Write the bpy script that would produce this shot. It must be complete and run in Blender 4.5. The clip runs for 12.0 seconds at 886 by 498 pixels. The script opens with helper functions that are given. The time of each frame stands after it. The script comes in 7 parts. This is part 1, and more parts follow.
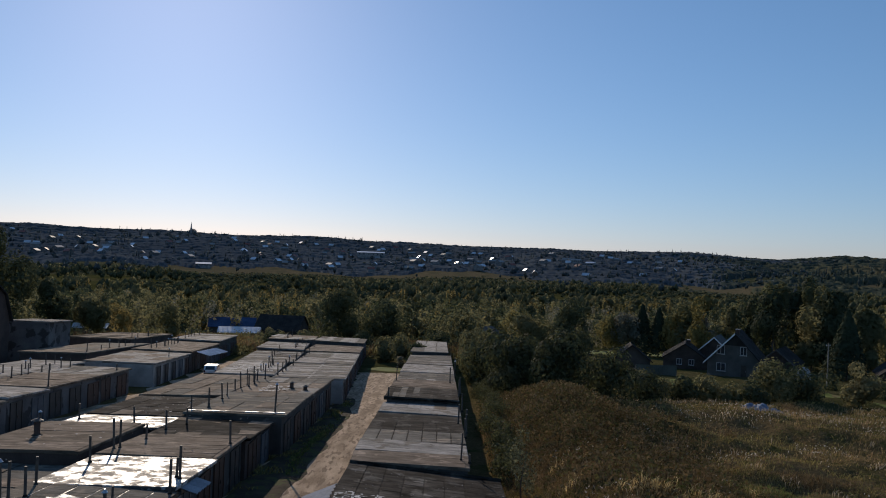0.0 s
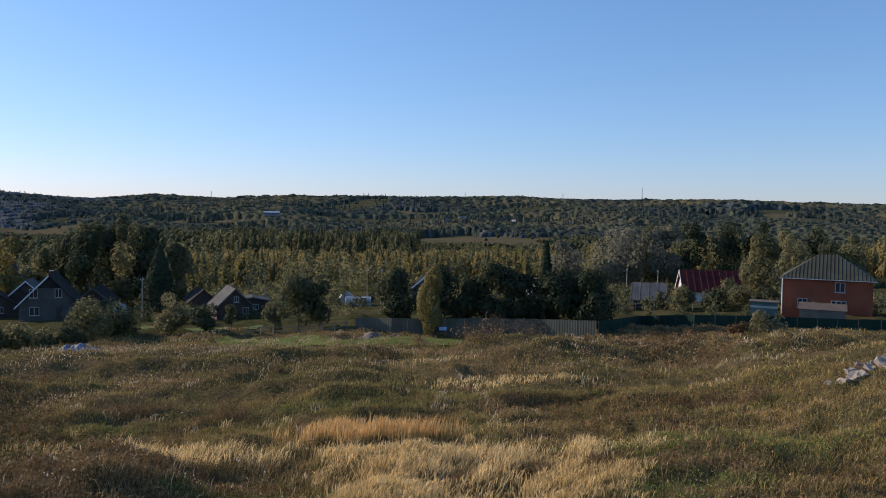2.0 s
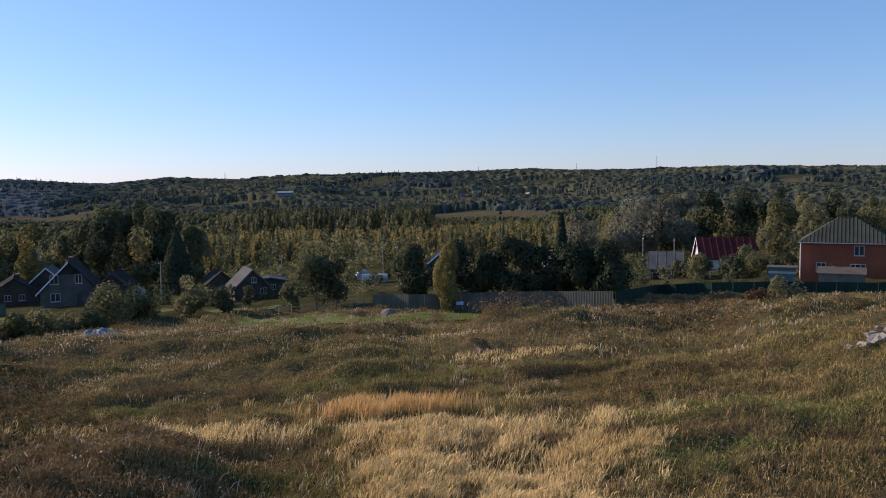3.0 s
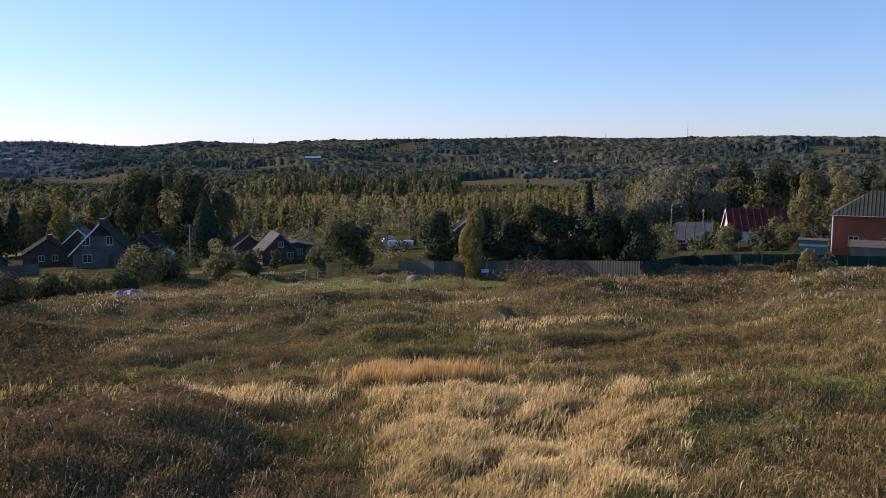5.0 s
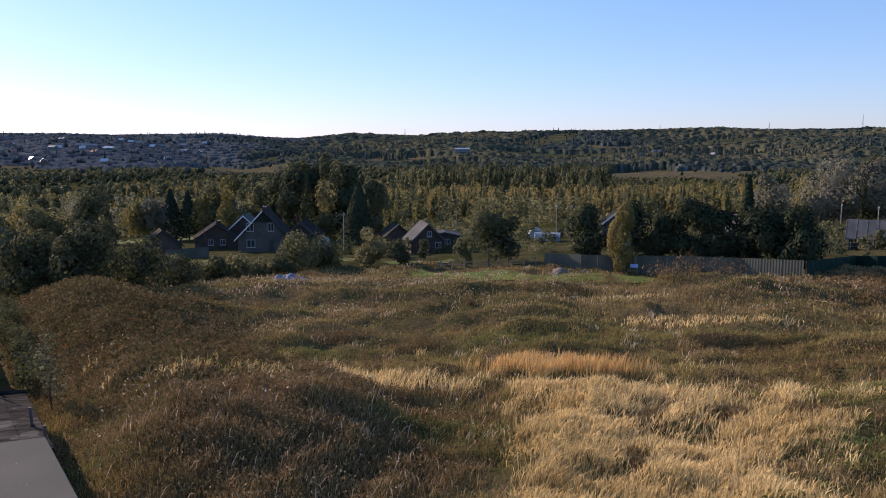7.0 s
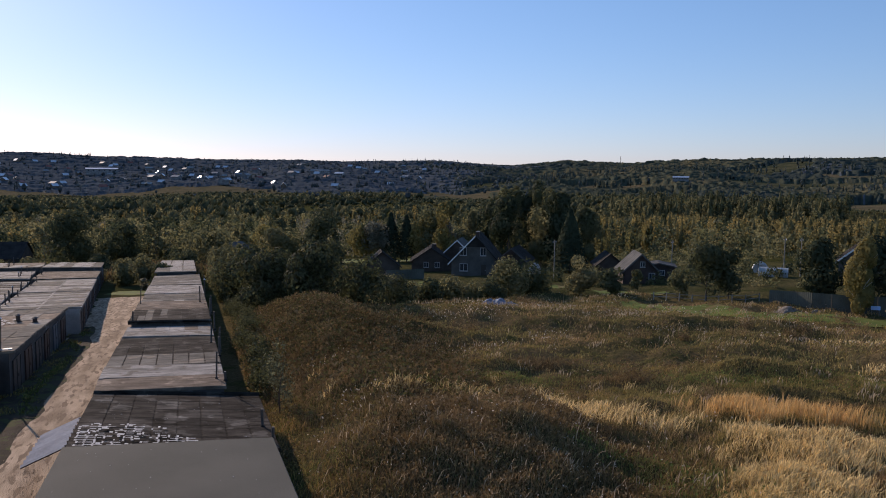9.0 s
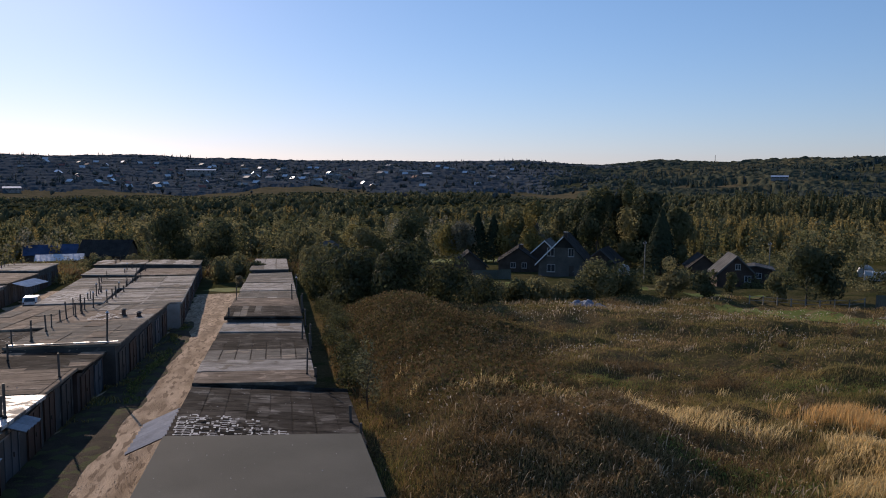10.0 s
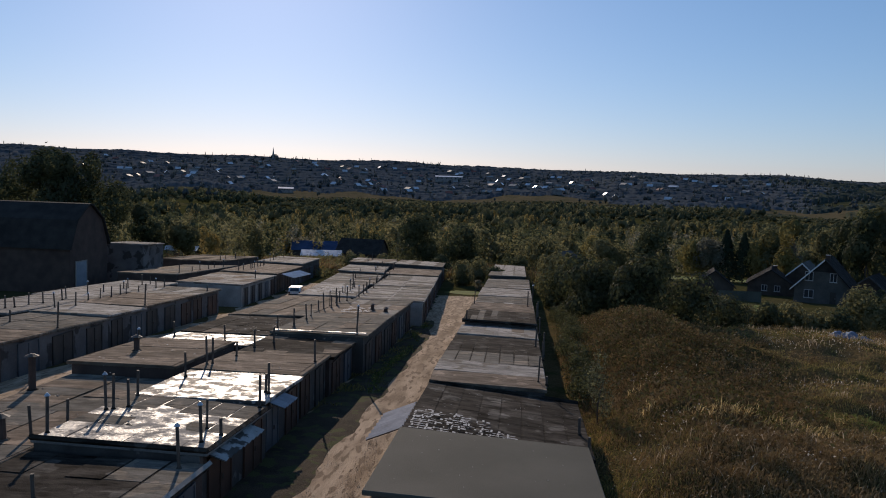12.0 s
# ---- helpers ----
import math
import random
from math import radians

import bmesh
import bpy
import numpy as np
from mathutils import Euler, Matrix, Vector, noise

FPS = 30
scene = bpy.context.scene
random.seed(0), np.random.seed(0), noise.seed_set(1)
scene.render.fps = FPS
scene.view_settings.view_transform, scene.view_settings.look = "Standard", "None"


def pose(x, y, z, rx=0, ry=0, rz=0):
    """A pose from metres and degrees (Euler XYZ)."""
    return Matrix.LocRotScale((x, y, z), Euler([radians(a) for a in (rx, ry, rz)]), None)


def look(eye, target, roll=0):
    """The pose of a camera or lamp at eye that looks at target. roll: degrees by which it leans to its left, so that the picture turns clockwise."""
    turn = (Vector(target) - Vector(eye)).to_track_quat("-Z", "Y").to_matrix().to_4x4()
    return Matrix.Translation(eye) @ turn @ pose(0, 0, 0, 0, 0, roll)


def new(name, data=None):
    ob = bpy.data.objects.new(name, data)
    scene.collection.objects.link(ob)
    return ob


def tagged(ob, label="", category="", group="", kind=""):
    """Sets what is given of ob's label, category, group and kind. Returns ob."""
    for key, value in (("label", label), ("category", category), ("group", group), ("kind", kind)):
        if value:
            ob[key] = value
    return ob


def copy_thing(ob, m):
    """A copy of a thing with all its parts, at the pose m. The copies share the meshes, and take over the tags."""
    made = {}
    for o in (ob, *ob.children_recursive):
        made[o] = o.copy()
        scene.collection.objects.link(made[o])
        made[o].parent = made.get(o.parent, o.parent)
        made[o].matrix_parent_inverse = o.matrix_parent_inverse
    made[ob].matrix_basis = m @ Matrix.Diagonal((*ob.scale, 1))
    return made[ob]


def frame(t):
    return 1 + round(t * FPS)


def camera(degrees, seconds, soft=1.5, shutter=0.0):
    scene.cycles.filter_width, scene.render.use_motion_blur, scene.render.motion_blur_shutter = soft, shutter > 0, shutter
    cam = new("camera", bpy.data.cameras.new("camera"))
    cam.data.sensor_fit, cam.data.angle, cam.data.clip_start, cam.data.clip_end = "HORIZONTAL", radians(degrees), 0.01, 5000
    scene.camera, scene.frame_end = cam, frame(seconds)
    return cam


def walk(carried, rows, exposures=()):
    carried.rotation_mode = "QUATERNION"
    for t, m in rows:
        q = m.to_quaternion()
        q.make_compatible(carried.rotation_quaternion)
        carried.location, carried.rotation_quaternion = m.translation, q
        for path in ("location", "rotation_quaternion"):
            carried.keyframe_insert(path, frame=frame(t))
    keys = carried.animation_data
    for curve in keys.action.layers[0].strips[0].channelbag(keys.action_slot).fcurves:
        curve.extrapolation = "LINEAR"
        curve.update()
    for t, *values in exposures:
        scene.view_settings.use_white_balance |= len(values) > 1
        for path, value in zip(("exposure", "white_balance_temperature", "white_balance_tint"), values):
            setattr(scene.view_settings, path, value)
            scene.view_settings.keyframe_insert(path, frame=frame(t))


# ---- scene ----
cam = camera(58.50, 12.0, soft=1.0)
EYE = 11.0
# seconds, yaw, pitch, roll of a camera that turns where it stands
ROWS = [
    (0.0, 0.01, 0.56, -2.07),
    (0.2, -7.95, 0.12, -2.05),
    (0.5, -21.91, -0.59, -2.11),
    (0.8, -33.66, -1.31, -2.21),
    (1.0, -38.89, -1.45, -2.28),
    (1.5, -46.11, -2.05, -1.80),
    (2.0, -46.96, -2.58, -1.03),
    (2.5, -46.73, -3.39, 0.61),
    (3.0, -45.88, -4.39, 0.74),
    (4.8, -43.79, -6.14, 0.65),
    (5.0, -43.97, -6.75, 0.03),
    (5.5, -45.45, -8.57, -0.97),
    (6.0, -45.51, -8.84, -1.12),
    (6.5, -37.66, -9.13, -0.34),
    (6.7, -35.18, -8.45, 0.07),
    (8.3, -29.15, -4.00, -1.13),
    (8.5, -26.91, -3.96, -1.07),
    (8.7, -22.26, -5.34, -0.86),
    (9.0, -18.07, -5.47, -0.46),
    (9.5, -14.38, -5.52, -0.21),
    (10.0, -11.75, -5.50, -0.26),
    (10.5, -8.22, -5.35, -0.59),
    (11.0, -3.52, -5.06, -1.79),
    (11.5, -1.42, -4.90, -2.17),
    (12.0, 5.46, -5.11, -1.86),
]
# seconds, stops, kelvin, tint: the picture darkens towards the bright western sky
EXPOSURES = [(0.0, -0.74, 6300, 17), (0.5, -0.74, 6260, 18), (1.0, -0.38, 6260, 21), (1.5, -0.05, 6260, 22), (2.0, -0.05, 6260, 22), (3.0, 0.0, 6300, 25), (5.0, 0.16, 6360, 29), (5.5, 0.33, 6400, 31), (6.5, 0.31, 6400, 31), (8.5, -0.32, 6420, 26), (9.0, -0.27, 6450, 26), (9.5, -0.32, 6460, 26), (10.0, -0.45, 6460, 24), (10.5, -0.6, 6470, 22), (12.0, -0.68, 6480, 20)]
walk(cam, [(t, pose(0, 0, EYE, 90 + pitch, 0, yaw) @ pose(0, 0, 0, 0, 0, -roll)) for t, yaw, pitch, roll in ROWS], EXPOSURES)


# ---- daylight: low afternoon sun ahead of the garages, clear sky ----
SUN_AZ, SUN_EL = 18.6, 20.5
sky_world = bpy.data.worlds.new("clear_sky")
sky_world.use_nodes = True
scene.world = sky_world
wn = sky_world.node_tree.nodes
sky = wn.new("ShaderNodeTexSky")
sky.sky_type, sky.sun_disc = "NISHITA", False
sky.sun_elevation, sky.sun_rotation = radians(SUN_EL), radians(-SUN_AZ)
sky.air_density, sky.dust_density, sky.ozone_density, sky.altitude = 1.0, 0.26, 6.2, 150
wn["Background"].inputs["Strength"].default_value = 0.15
soften, cool = wn.new("ShaderNodeGamma"), wn.new("ShaderNodeVectorMath")
soften.inputs["Gamma"].default_value = 0.76
cool.operation = "MULTIPLY"
cool.inputs[1].default_value = (1.43, 1.42, 1.53)
sky_world.node_tree.links.new(sky.outputs[0], soften.inputs["Color"])
sky_world.node_tree.links.new(soften.outputs[0], cool.inputs[0])
deepen = wn.new("ShaderNodeHueSaturation")
deepen.inputs["Saturation"].default_value, deepen.inputs["Hue"].default_value = 1.06, 0.490
sky_world.node_tree.links.new(cool.outputs[0], deepen.inputs["Color"])
sky_world.node_tree.links.new(deepen.outputs[0], wn["Background"].inputs["Color"])
sun_data = bpy.data.lights.new("sun", "SUN")
sun_data.energy, sun_data.angle, sun_data.color = 5.0, radians(0.6), (1.0, 0.86, 0.64)
sun = new("sun", sun_data)
_e, _a = radians(SUN_EL), radians(SUN_AZ)
sun.matrix_world = look((0, 0, 60), (0 + 50 * math.sin(_a) * math.cos(_e), -50 * math.cos(_a) * math.cos(_e), 60 - 50 * math.sin(_e)))

# ---- materials ----


def tint(c, k):
    return tuple(min(1.0, v * k) for v in c)


def surface(name, col, col2=None, scale=3.0, fine=40.0, rough=0.8, bump=0.2, metal=0.0, isle=0.0, spots=None, spot_at=0.62, spot_scale=1.2, spec=0.5, stretch=(1, 1, 1), rough2=None):
    """A two-scale noisy surface: broad stains between col and col2, fine grain, bump, and optional patches of another colour."""
    m = bpy.data.materials.new(name)
    m.use_nodes = True
    nt = m.node_tree
    n, ln = nt.nodes, nt.links
    b = n["Principled BSDF"]
    geo = n.new("ShaderNodeNewGeometry")
    mp = n.new("ShaderNodeMapping")
    mp.inputs["Scale"].default_value = stretch
    ln.new(geo.outputs["Position"], mp.inputs["Vector"])
    big = n.new("ShaderNodeTexNoise")
    big.inputs["Scale"].default_value, big.inputs["Detail"].default_value = scale, 5
    ln.new(mp.outputs[0], big.inputs["Vector"])
    small = n.new("ShaderNodeTexNoise")
    small.inputs["Scale"].default_value, small.inputs["Detail"].default_value = fine, 4
    ln.new(mp.outputs[0], small.inputs["Vector"])
    ramp = n.new("ShaderNodeValToRGB")
    ramp.color_ramp.elements[0].position, ramp.color_ramp.elements[1].position = 0.34, 0.66
    ramp.color_ramp.elements[0].color = (*col, 1)
    ramp.color_ramp.elements[1].color = (*(col2 or tint(col, 1.5)), 1)
    ln.new(big.outputs["Fac"], ramp.inputs[0])
    out = ramp.outputs[0]
    if spots:
        sp = n.new("ShaderNodeTexNoise")
        sp.inputs["Scale"].default_value, sp.inputs["Detail"].default_value = spot_scale, 7
        ln.new(mp.outputs[0], sp.inputs["Vector"])
        sr = n.new("ShaderNodeMapRange")
        sr.inputs["From Min"].default_value, sr.inputs["From Max"].default_value = spot_at, spot_at + 0.04
        ln.new(sp.outputs["Fac"], sr.inputs["Value"])
        mx = n.new("ShaderNodeMix")
        mx.data_type = "RGBA"
        mx.inputs[7].default_value = (*spots, 1)
        ln.new(sr.outputs[0], mx.inputs[0])
        ln.new(out, mx.inputs[6])
        out = mx.outputs[2]
    if rough2 is not None:
        rn = n.new("ShaderNodeTexNoise")
        rn.inputs["Scale"].default_value, rn.inputs["Detail"].default_value, rn.inputs["Roughness"].default_value = spot_scale, 8, 0.7
        ln.new(mp.outputs[0], rn.inputs["Vector"])
        rm = n.new("ShaderNodeMapRange")
        rm.inputs["From Min"].default_value, rm.inputs["From Max"].default_value = 0.44, 0.56
        rm.inputs["To Min"].default_value, rm.inputs["To Max"].default_value = rough, rough2
        ln.new(rn.outputs["Fac"], rm.inputs["Value"])
        ln.new(rm.outputs[0], b.inputs["Roughness"])
    val = n.new("ShaderNodeMapRange")
    val.inputs["To Min"].default_value, val.inputs["To Max"].default_value = 0.72, 1.28
    ln.new(small.outputs["Fac"], val.inputs["Value"])
    hsv = n.new("ShaderNodeHueSaturation")
    ln.new(out, hsv.inputs["Color"])
    if isle:
        mr = n.new("ShaderNodeMapRange")
        mr.inputs["To Min"].default_value, mr.inputs["To Max"].default_value = 1 - isle, 1 + isle
        ln.new(geo.outputs["Random Per Island"], mr.inputs["Value"])
        info = n.new("ShaderNodeObjectInfo")
        m2 = n.new("ShaderNodeMapRange")
        m2.inputs["To Min"].default_value, m2.inputs["To Max"].default_value = 1 - isle, 1 + isle
        ln.new(info.outputs["Random"], m2.inputs["Value"])
        mu = n.new("ShaderNodeMath")
        mu.operation = "MULTIPLY"
        ln.new(mr.outputs[0], mu.inputs[0])
        ln.new(m2.outputs[0], mu.inputs[1])
        mu2 = n.new("ShaderNodeMath")
        mu2.operation = "MULTIPLY"
        ln.new(mu.outputs[0], mu2.inputs[0])
        ln.new(val.outputs[0], mu2.inputs[1])
        ln.new(mu2.outputs[0], hsv.inputs["Value"])
    else:
        ln.new(val.outputs[0], hsv.inputs["Value"])
    ln.new(hsv.outputs[0], b.inputs["Base Color"])
    b.inputs["Roughness"].default_value, b.inputs["Metallic"].default_value = rough, metal
    b.inputs["Specular IOR Level"].default_value = spec
    if bump:
        bp = n.new("ShaderNodeBump")
        bp.inputs["Strength"].default_value, bp.inputs["Distance"].default_value = bump, 0.05
        ln.new(small.outputs["Fac"], bp.inputs["Height"])
        ln.new(bp.outputs[0], b.inputs["Normal"])
    return m


def foliage(name, col, col2, through_light=0.35, vary=0.16, gloss=0.004):
    """Leaves: diffuse and translucent, each leaf a little different, whole patches drifting between two tones."""
    m = bpy.data.materials.new(name)
    m.use_nodes = True
    nt = m.node_tree
    n, ln = nt.nodes, nt.links
    n.remove(n["Principled BSDF"])
    geo = n.new("ShaderNodeNewGeometry")
    nz = n.new("ShaderNodeTexNoise")
    nz.inputs["Scale"].default_value, nz.inputs["Detail"].default_value = 0.13, 3
    ln.new(geo.outputs["Position"], nz.inputs["Vector"])
    ramp = n.new("ShaderNodeValToRGB")
    ramp.color_ramp.elements[0].position, ramp.color_ramp.elements[1].position = 0.36, 0.64
    ramp.color_ramp.elements[0].color, ramp.color_ramp.elements[1].color = (*col, 1), (*col2, 1)
    ln.new(nz.outputs["Fac"], ramp.inputs[0])
    mr = n.new("ShaderNodeMapRange")
    mr.inputs["To Min"].default_value, mr.inputs["To Max"].default_value = 1 - vary, 1 + vary
    ln.new(geo.outputs["Random Per Island"], mr.inputs["Value"])
    hsv = n.new("ShaderNodeHueSaturation")
    ln.new(ramp.outputs[0], hsv.inputs["Color"])
    ln.new(mr.outputs[0], hsv.inputs["Value"])
    d, tr, mix = n.new("ShaderNodeBsdfDiffuse"), n.new("ShaderNodeBsdfTranslucent"), n.new("ShaderNodeMixShader")
    ln.new(hsv.outputs[0], d.inputs[0])
    ln.new(hsv.outputs[0], tr.inputs[0])
    mix.inputs[0].default_value = through_light
    ln.new(d.outputs[0], mix.inputs[1])
    ln.new(tr.outputs[0], mix.inputs[2])
    gl, coat = n.new("ShaderNodeBsdfGlossy"), n.new("ShaderNodeMixShader")
    gl.inputs["Roughness"].default_value, coat.inputs[0].default_value = 0.6, gloss
    ln.new(mix.outputs[0], coat.inputs[1])
    ln.new(gl.outputs[0], coat.inputs[2])
    ln.new(coat.outputs[0], n["Material Output"].inputs[0])
    return m


def plain(name, col, rough=0.5, metal=0.0, spec=0.5):
    return surface(name, tint(col, 0.9), tint(col, 1.1), 2.0, 30.0, rough, 0.05, metal, spec=spec)

# ---- building helpers ----


def part(name, bm, material, parent=None, label=""):
    """One mesh object out of a bmesh, under a thing or a part."""
    me = bpy.data.meshes.new(name)
    bm.to_mesh(me)
    bm.free()
    me.materials.append(material)
    ob = new(name, me)
    if parent:
        ob.parent = parent
    if label:
        ob["label"] = label
    return ob


def piece(name, me, parent, m):
    """An object on a shared mesh."""
    ob = new(name, me)
    ob.parent = parent
    ob.matrix_basis = m
    return ob


def thing(name, label, category, m=None, group="", kind=""):
    ob = new(name)
    ob.matrix_basis = m or Matrix()
    return tagged(ob, label, category, group, kind)


def box(bm, x0, x1, y0, y1, z0, z1, bevel=0.0):
    vs = bmesh.ops.create_cube(bm, size=1, matrix=Matrix.LocRotScale(((x0 + x1) / 2, (y0 + y1) / 2, (z0 + z1) / 2), None, (x1 - x0, y1 - y0, z1 - z0)))["verts"]
    if bevel:
        es = {e for v in vs for e in v.link_edges}
        bmesh.ops.bevel(bm, geom=list(es), offset=bevel, segments=1, affect="EDGES", profile=0.5)
    return bm


def boxes(*bs, bevel=0.0):
    bm = bmesh.new()
    for b in bs:
        box(bm, *b, bevel=bevel)
    return bm


def rod(bm, a, b, r0, r1=None, seg=8):
    a, b = Vector(a), Vector(b)
    d = b - a
    m = Matrix.Translation((a + b) / 2) @ d.to_track_quat("Z", "Y").to_matrix().to_4x4()
    bmesh.ops.create_cone(bm, cap_ends=True, segments=seg, radius1=r0, radius2=r0 if r1 is None else r1, depth=d.length, matrix=m)
    return bm


def prism(bm, outline, y0, y1):
    """An outline in x and z, drawn out along y."""
    a = [bm.verts.new((x, y0, z)) for x, z in outline]
    b = [bm.verts.new((x, y1, z)) for x, z in outline]
    k = len(outline)
    bm.faces.new(a)
    bm.faces.new(b[::-1])
    for i in range(k):
        bm.faces.new((a[i], b[i], b[(i + 1) % k], a[(i + 1) % k]))
    bmesh.ops.recalc_face_normals(bm, faces=bm.faces[:])
    return bm


def hexa(bm, low, high):
    """A solid between two four-cornered faces."""
    a, b = [bm.verts.new(p) for p in low], [bm.verts.new(p) for p in high]
    bm.faces.new(a[::-1])
    bm.faces.new(b)
    for i in range(4):
        bm.faces.new((a[i], a[(i + 1) % 4], b[(i + 1) % 4], b[i]))
    bmesh.ops.recalc_face_normals(bm, faces=bm.faces[:])
    return bm


def mesh_np(name, verts, faces, material, parent=None, smooth=False):
    """A mesh object from arrays: verts (n, 3), faces (m, k)."""
    verts, faces = np.asarray(verts, np.float32), np.asarray(faces, np.int32)
    me = bpy.data.meshes.new(name)
    me.vertices.add(len(verts))
    me.vertices.foreach_set("co", verts.ravel())
    k = faces.shape[1]
    me.loops.add(faces.size)
    me.loops.foreach_set("vertex_index", faces.ravel())
    me.polygons.add(len(faces))
    me.polygons.foreach_set("loop_start", np.arange(0, faces.size, k, dtype=np.int32))
    if smooth:
        me.polygons.foreach_set("use_smooth", np.ones(len(faces), bool))
    me.update()
    me.validate()
    me.materials.append(material)
    ob = new(name, me)
    if parent:
        ob.parent = parent
    return ob


# ---- the lie of the land ----
def smooth(a, b, v):
    s = np.clip((v - a) / (b - a), 0, 1)
    return s * s * (3 - 2 * s)


SKY_AZ = np.array([-180, -110, -75, -60, -50, -41, -36, -31, -27, -23, -17, -5, 5, 17, 27, 34, 80, 180.0])
SKY_EL = np.array([0.9, 0.9, 0.82, 0.96, 1.0, 0.82, 0.80, 0.52, 0.72, 0.45, 0.60, 0.66, 0.76, 0.86, 1.02, 1.0, 0.9, 0.9])


def waves(x, y):
    """Gentle uneven ground, the same everywhere it is asked for."""
    return (np.sin(x * 0.31 + 1.3 * np.sin(y * 0.17)) * np.sin(y * 0.27 + 0.9 * np.sin(x * 0.21)) * 0.22
            + np.sin(x * 0.83 + 2 * np.sin(y * 0.41)) * np.sin(y * 0.71 + 1.0) * 0.09)


def hump(x, y, cx, cy, rx, ry, h, turn=0.0):
    c, s = math.cos(radians(turn)), math.sin(radians(turn))
    u, v = ((x - cx) * c + (y - cy) * s) / rx, (-(x - cx) * s + (y - cy) * c) / ry
    return h * np.exp(-(u * u + v * v))


def hummocks(count, seed):
    """Low overgrown heaps strewn over the field, longer across the slope than along it."""
    rg, rows = random.Random(seed), []
    for _ in range(count):
        az, r = rg.uniform(-70, -13), 33 + 50 * rg.random() ** 0.8
        rows.append((r * math.sin(radians(-az)), r * math.cos(radians(az)), rg.uniform(1.6, 5.0) * r / 60, rg.uniform(0.9, 1.9) * r / 60, rg.uniform(0.18, 0.62), az + rg.uniform(-22, 22)))
    return rows


HUMMOCKS = hummocks(75, 19)


def ground_z(x, y):
    x, y = np.asarray(x, float), np.asarray(y, float)
    r = np.hypot(x, y)
    az = np.degrees(np.arctan2(-x, y))
    slope = 0.1 - 0.0575 * np.maximum(y, -20)
    w = smooth(150, 520, r)
    z = (1 - w) * slope + w * -22.0
    top = 11 + 2700 * np.tan(np.radians(np.interp(az, SKY_AZ, SKY_EL)))
    roll = 6 * np.sin(az * 0.23 + r * 0.0021) + 5 * np.sin(az * 0.51 + 1.0 - r * 0.004)
    hill = smooth(1150, 2700, r)
    z = z + hill * (top + 22.0) + roll * smooth(900, 1500, r) * (1 - smooth(2300, 2700, r))
    z = z - smooth(2750, 4700, r) * 30
    # the rough field east of the garages: a bank along the last row, a dug mound, a hollow under the fence terrace, a spur with rubble
    side = smooth(2.6, 8.5, x)
    z = z + side * (hump(x, y, 10.6, 67, 5.6, 15, 3.0) + hump(x, y, 9.6, 46, 5.0, 11, 1.7, -4) + hump(x, y, 8.0, 36, 3.4, 6, 0.9))
    z = z + hump(x, y, 15.0, 31.6, 3.3, 5.4, 1.7, -25) + hump(x, y, 10.4, 32.2, 4.0, 5.2, 1.15, -18) + hump(x, y, 6.6, 31.0, 2.6, 4.5, 0.5, -12) + 0.22 * np.exp(-((x - 12.5) ** 2 + (y - 29) ** 2) / 70) * np.sin(1.3 * x + 1.3 * np.sin(1.1 * y)) * np.sin(1.5 * y + 0.7 * x)
    z = z + hump(x, y, 72, 34.5, 8.5, 5.4, -1.8, 22) + hump(x, y, 74, 25.2, 14, 3.0, 1.45, 0) + hump(x, y, 59, 45, 4.5, 2.2, 0.9, -45) + hump(x, y, 60, 9, 16, 13, 3.8)
    z = z + hump(x, y, 33, 74, 9, 3, 0.9, -10) + hump(x, y, 24, 78, 16, 14, 1.0) + hump(x, y, 47, 62, 8, 2.0, 0.8, -38) + hump(x, y, 38, 50, 6, 1.6, 0.55, -38)
    for hx, hy, ha, hb, hh, ht in HUMMOCKS:
        z = z + hump(x, y, hx, hy, ha, hb, hh, ht)
    field = smooth(4.5, 9, x) * (1 - smooth(110, 160, r))
    z = z + field * (1.5 * waves(x, y) + 0.13 * np.sin(1.9 * x + 1.7 * np.sin(1.3 * y)) * np.sin(2.1 * y + 1.1 * np.sin(1.6 * x)) + 0.16 * np.sin(0.97 * x + 2.3 * np.sin(0.61 * y + 1)) * np.sin(1.13 * y + 1.9 * np.sin(0.73 * x)))
    return z


def gz(x, y):
    return float(ground_z(x, y))


# hay meadows in the valley: azimuths and ranges
MEADOWS = [(-6.5, 19, 1190, 1350), (-23, -15, 1080, 1450), (-55, -44.8, 915, 1110), (-33, -26, 1510, 1620), (-46, -40, 1810, 1870), (-73, -65, 1830, 1900)]


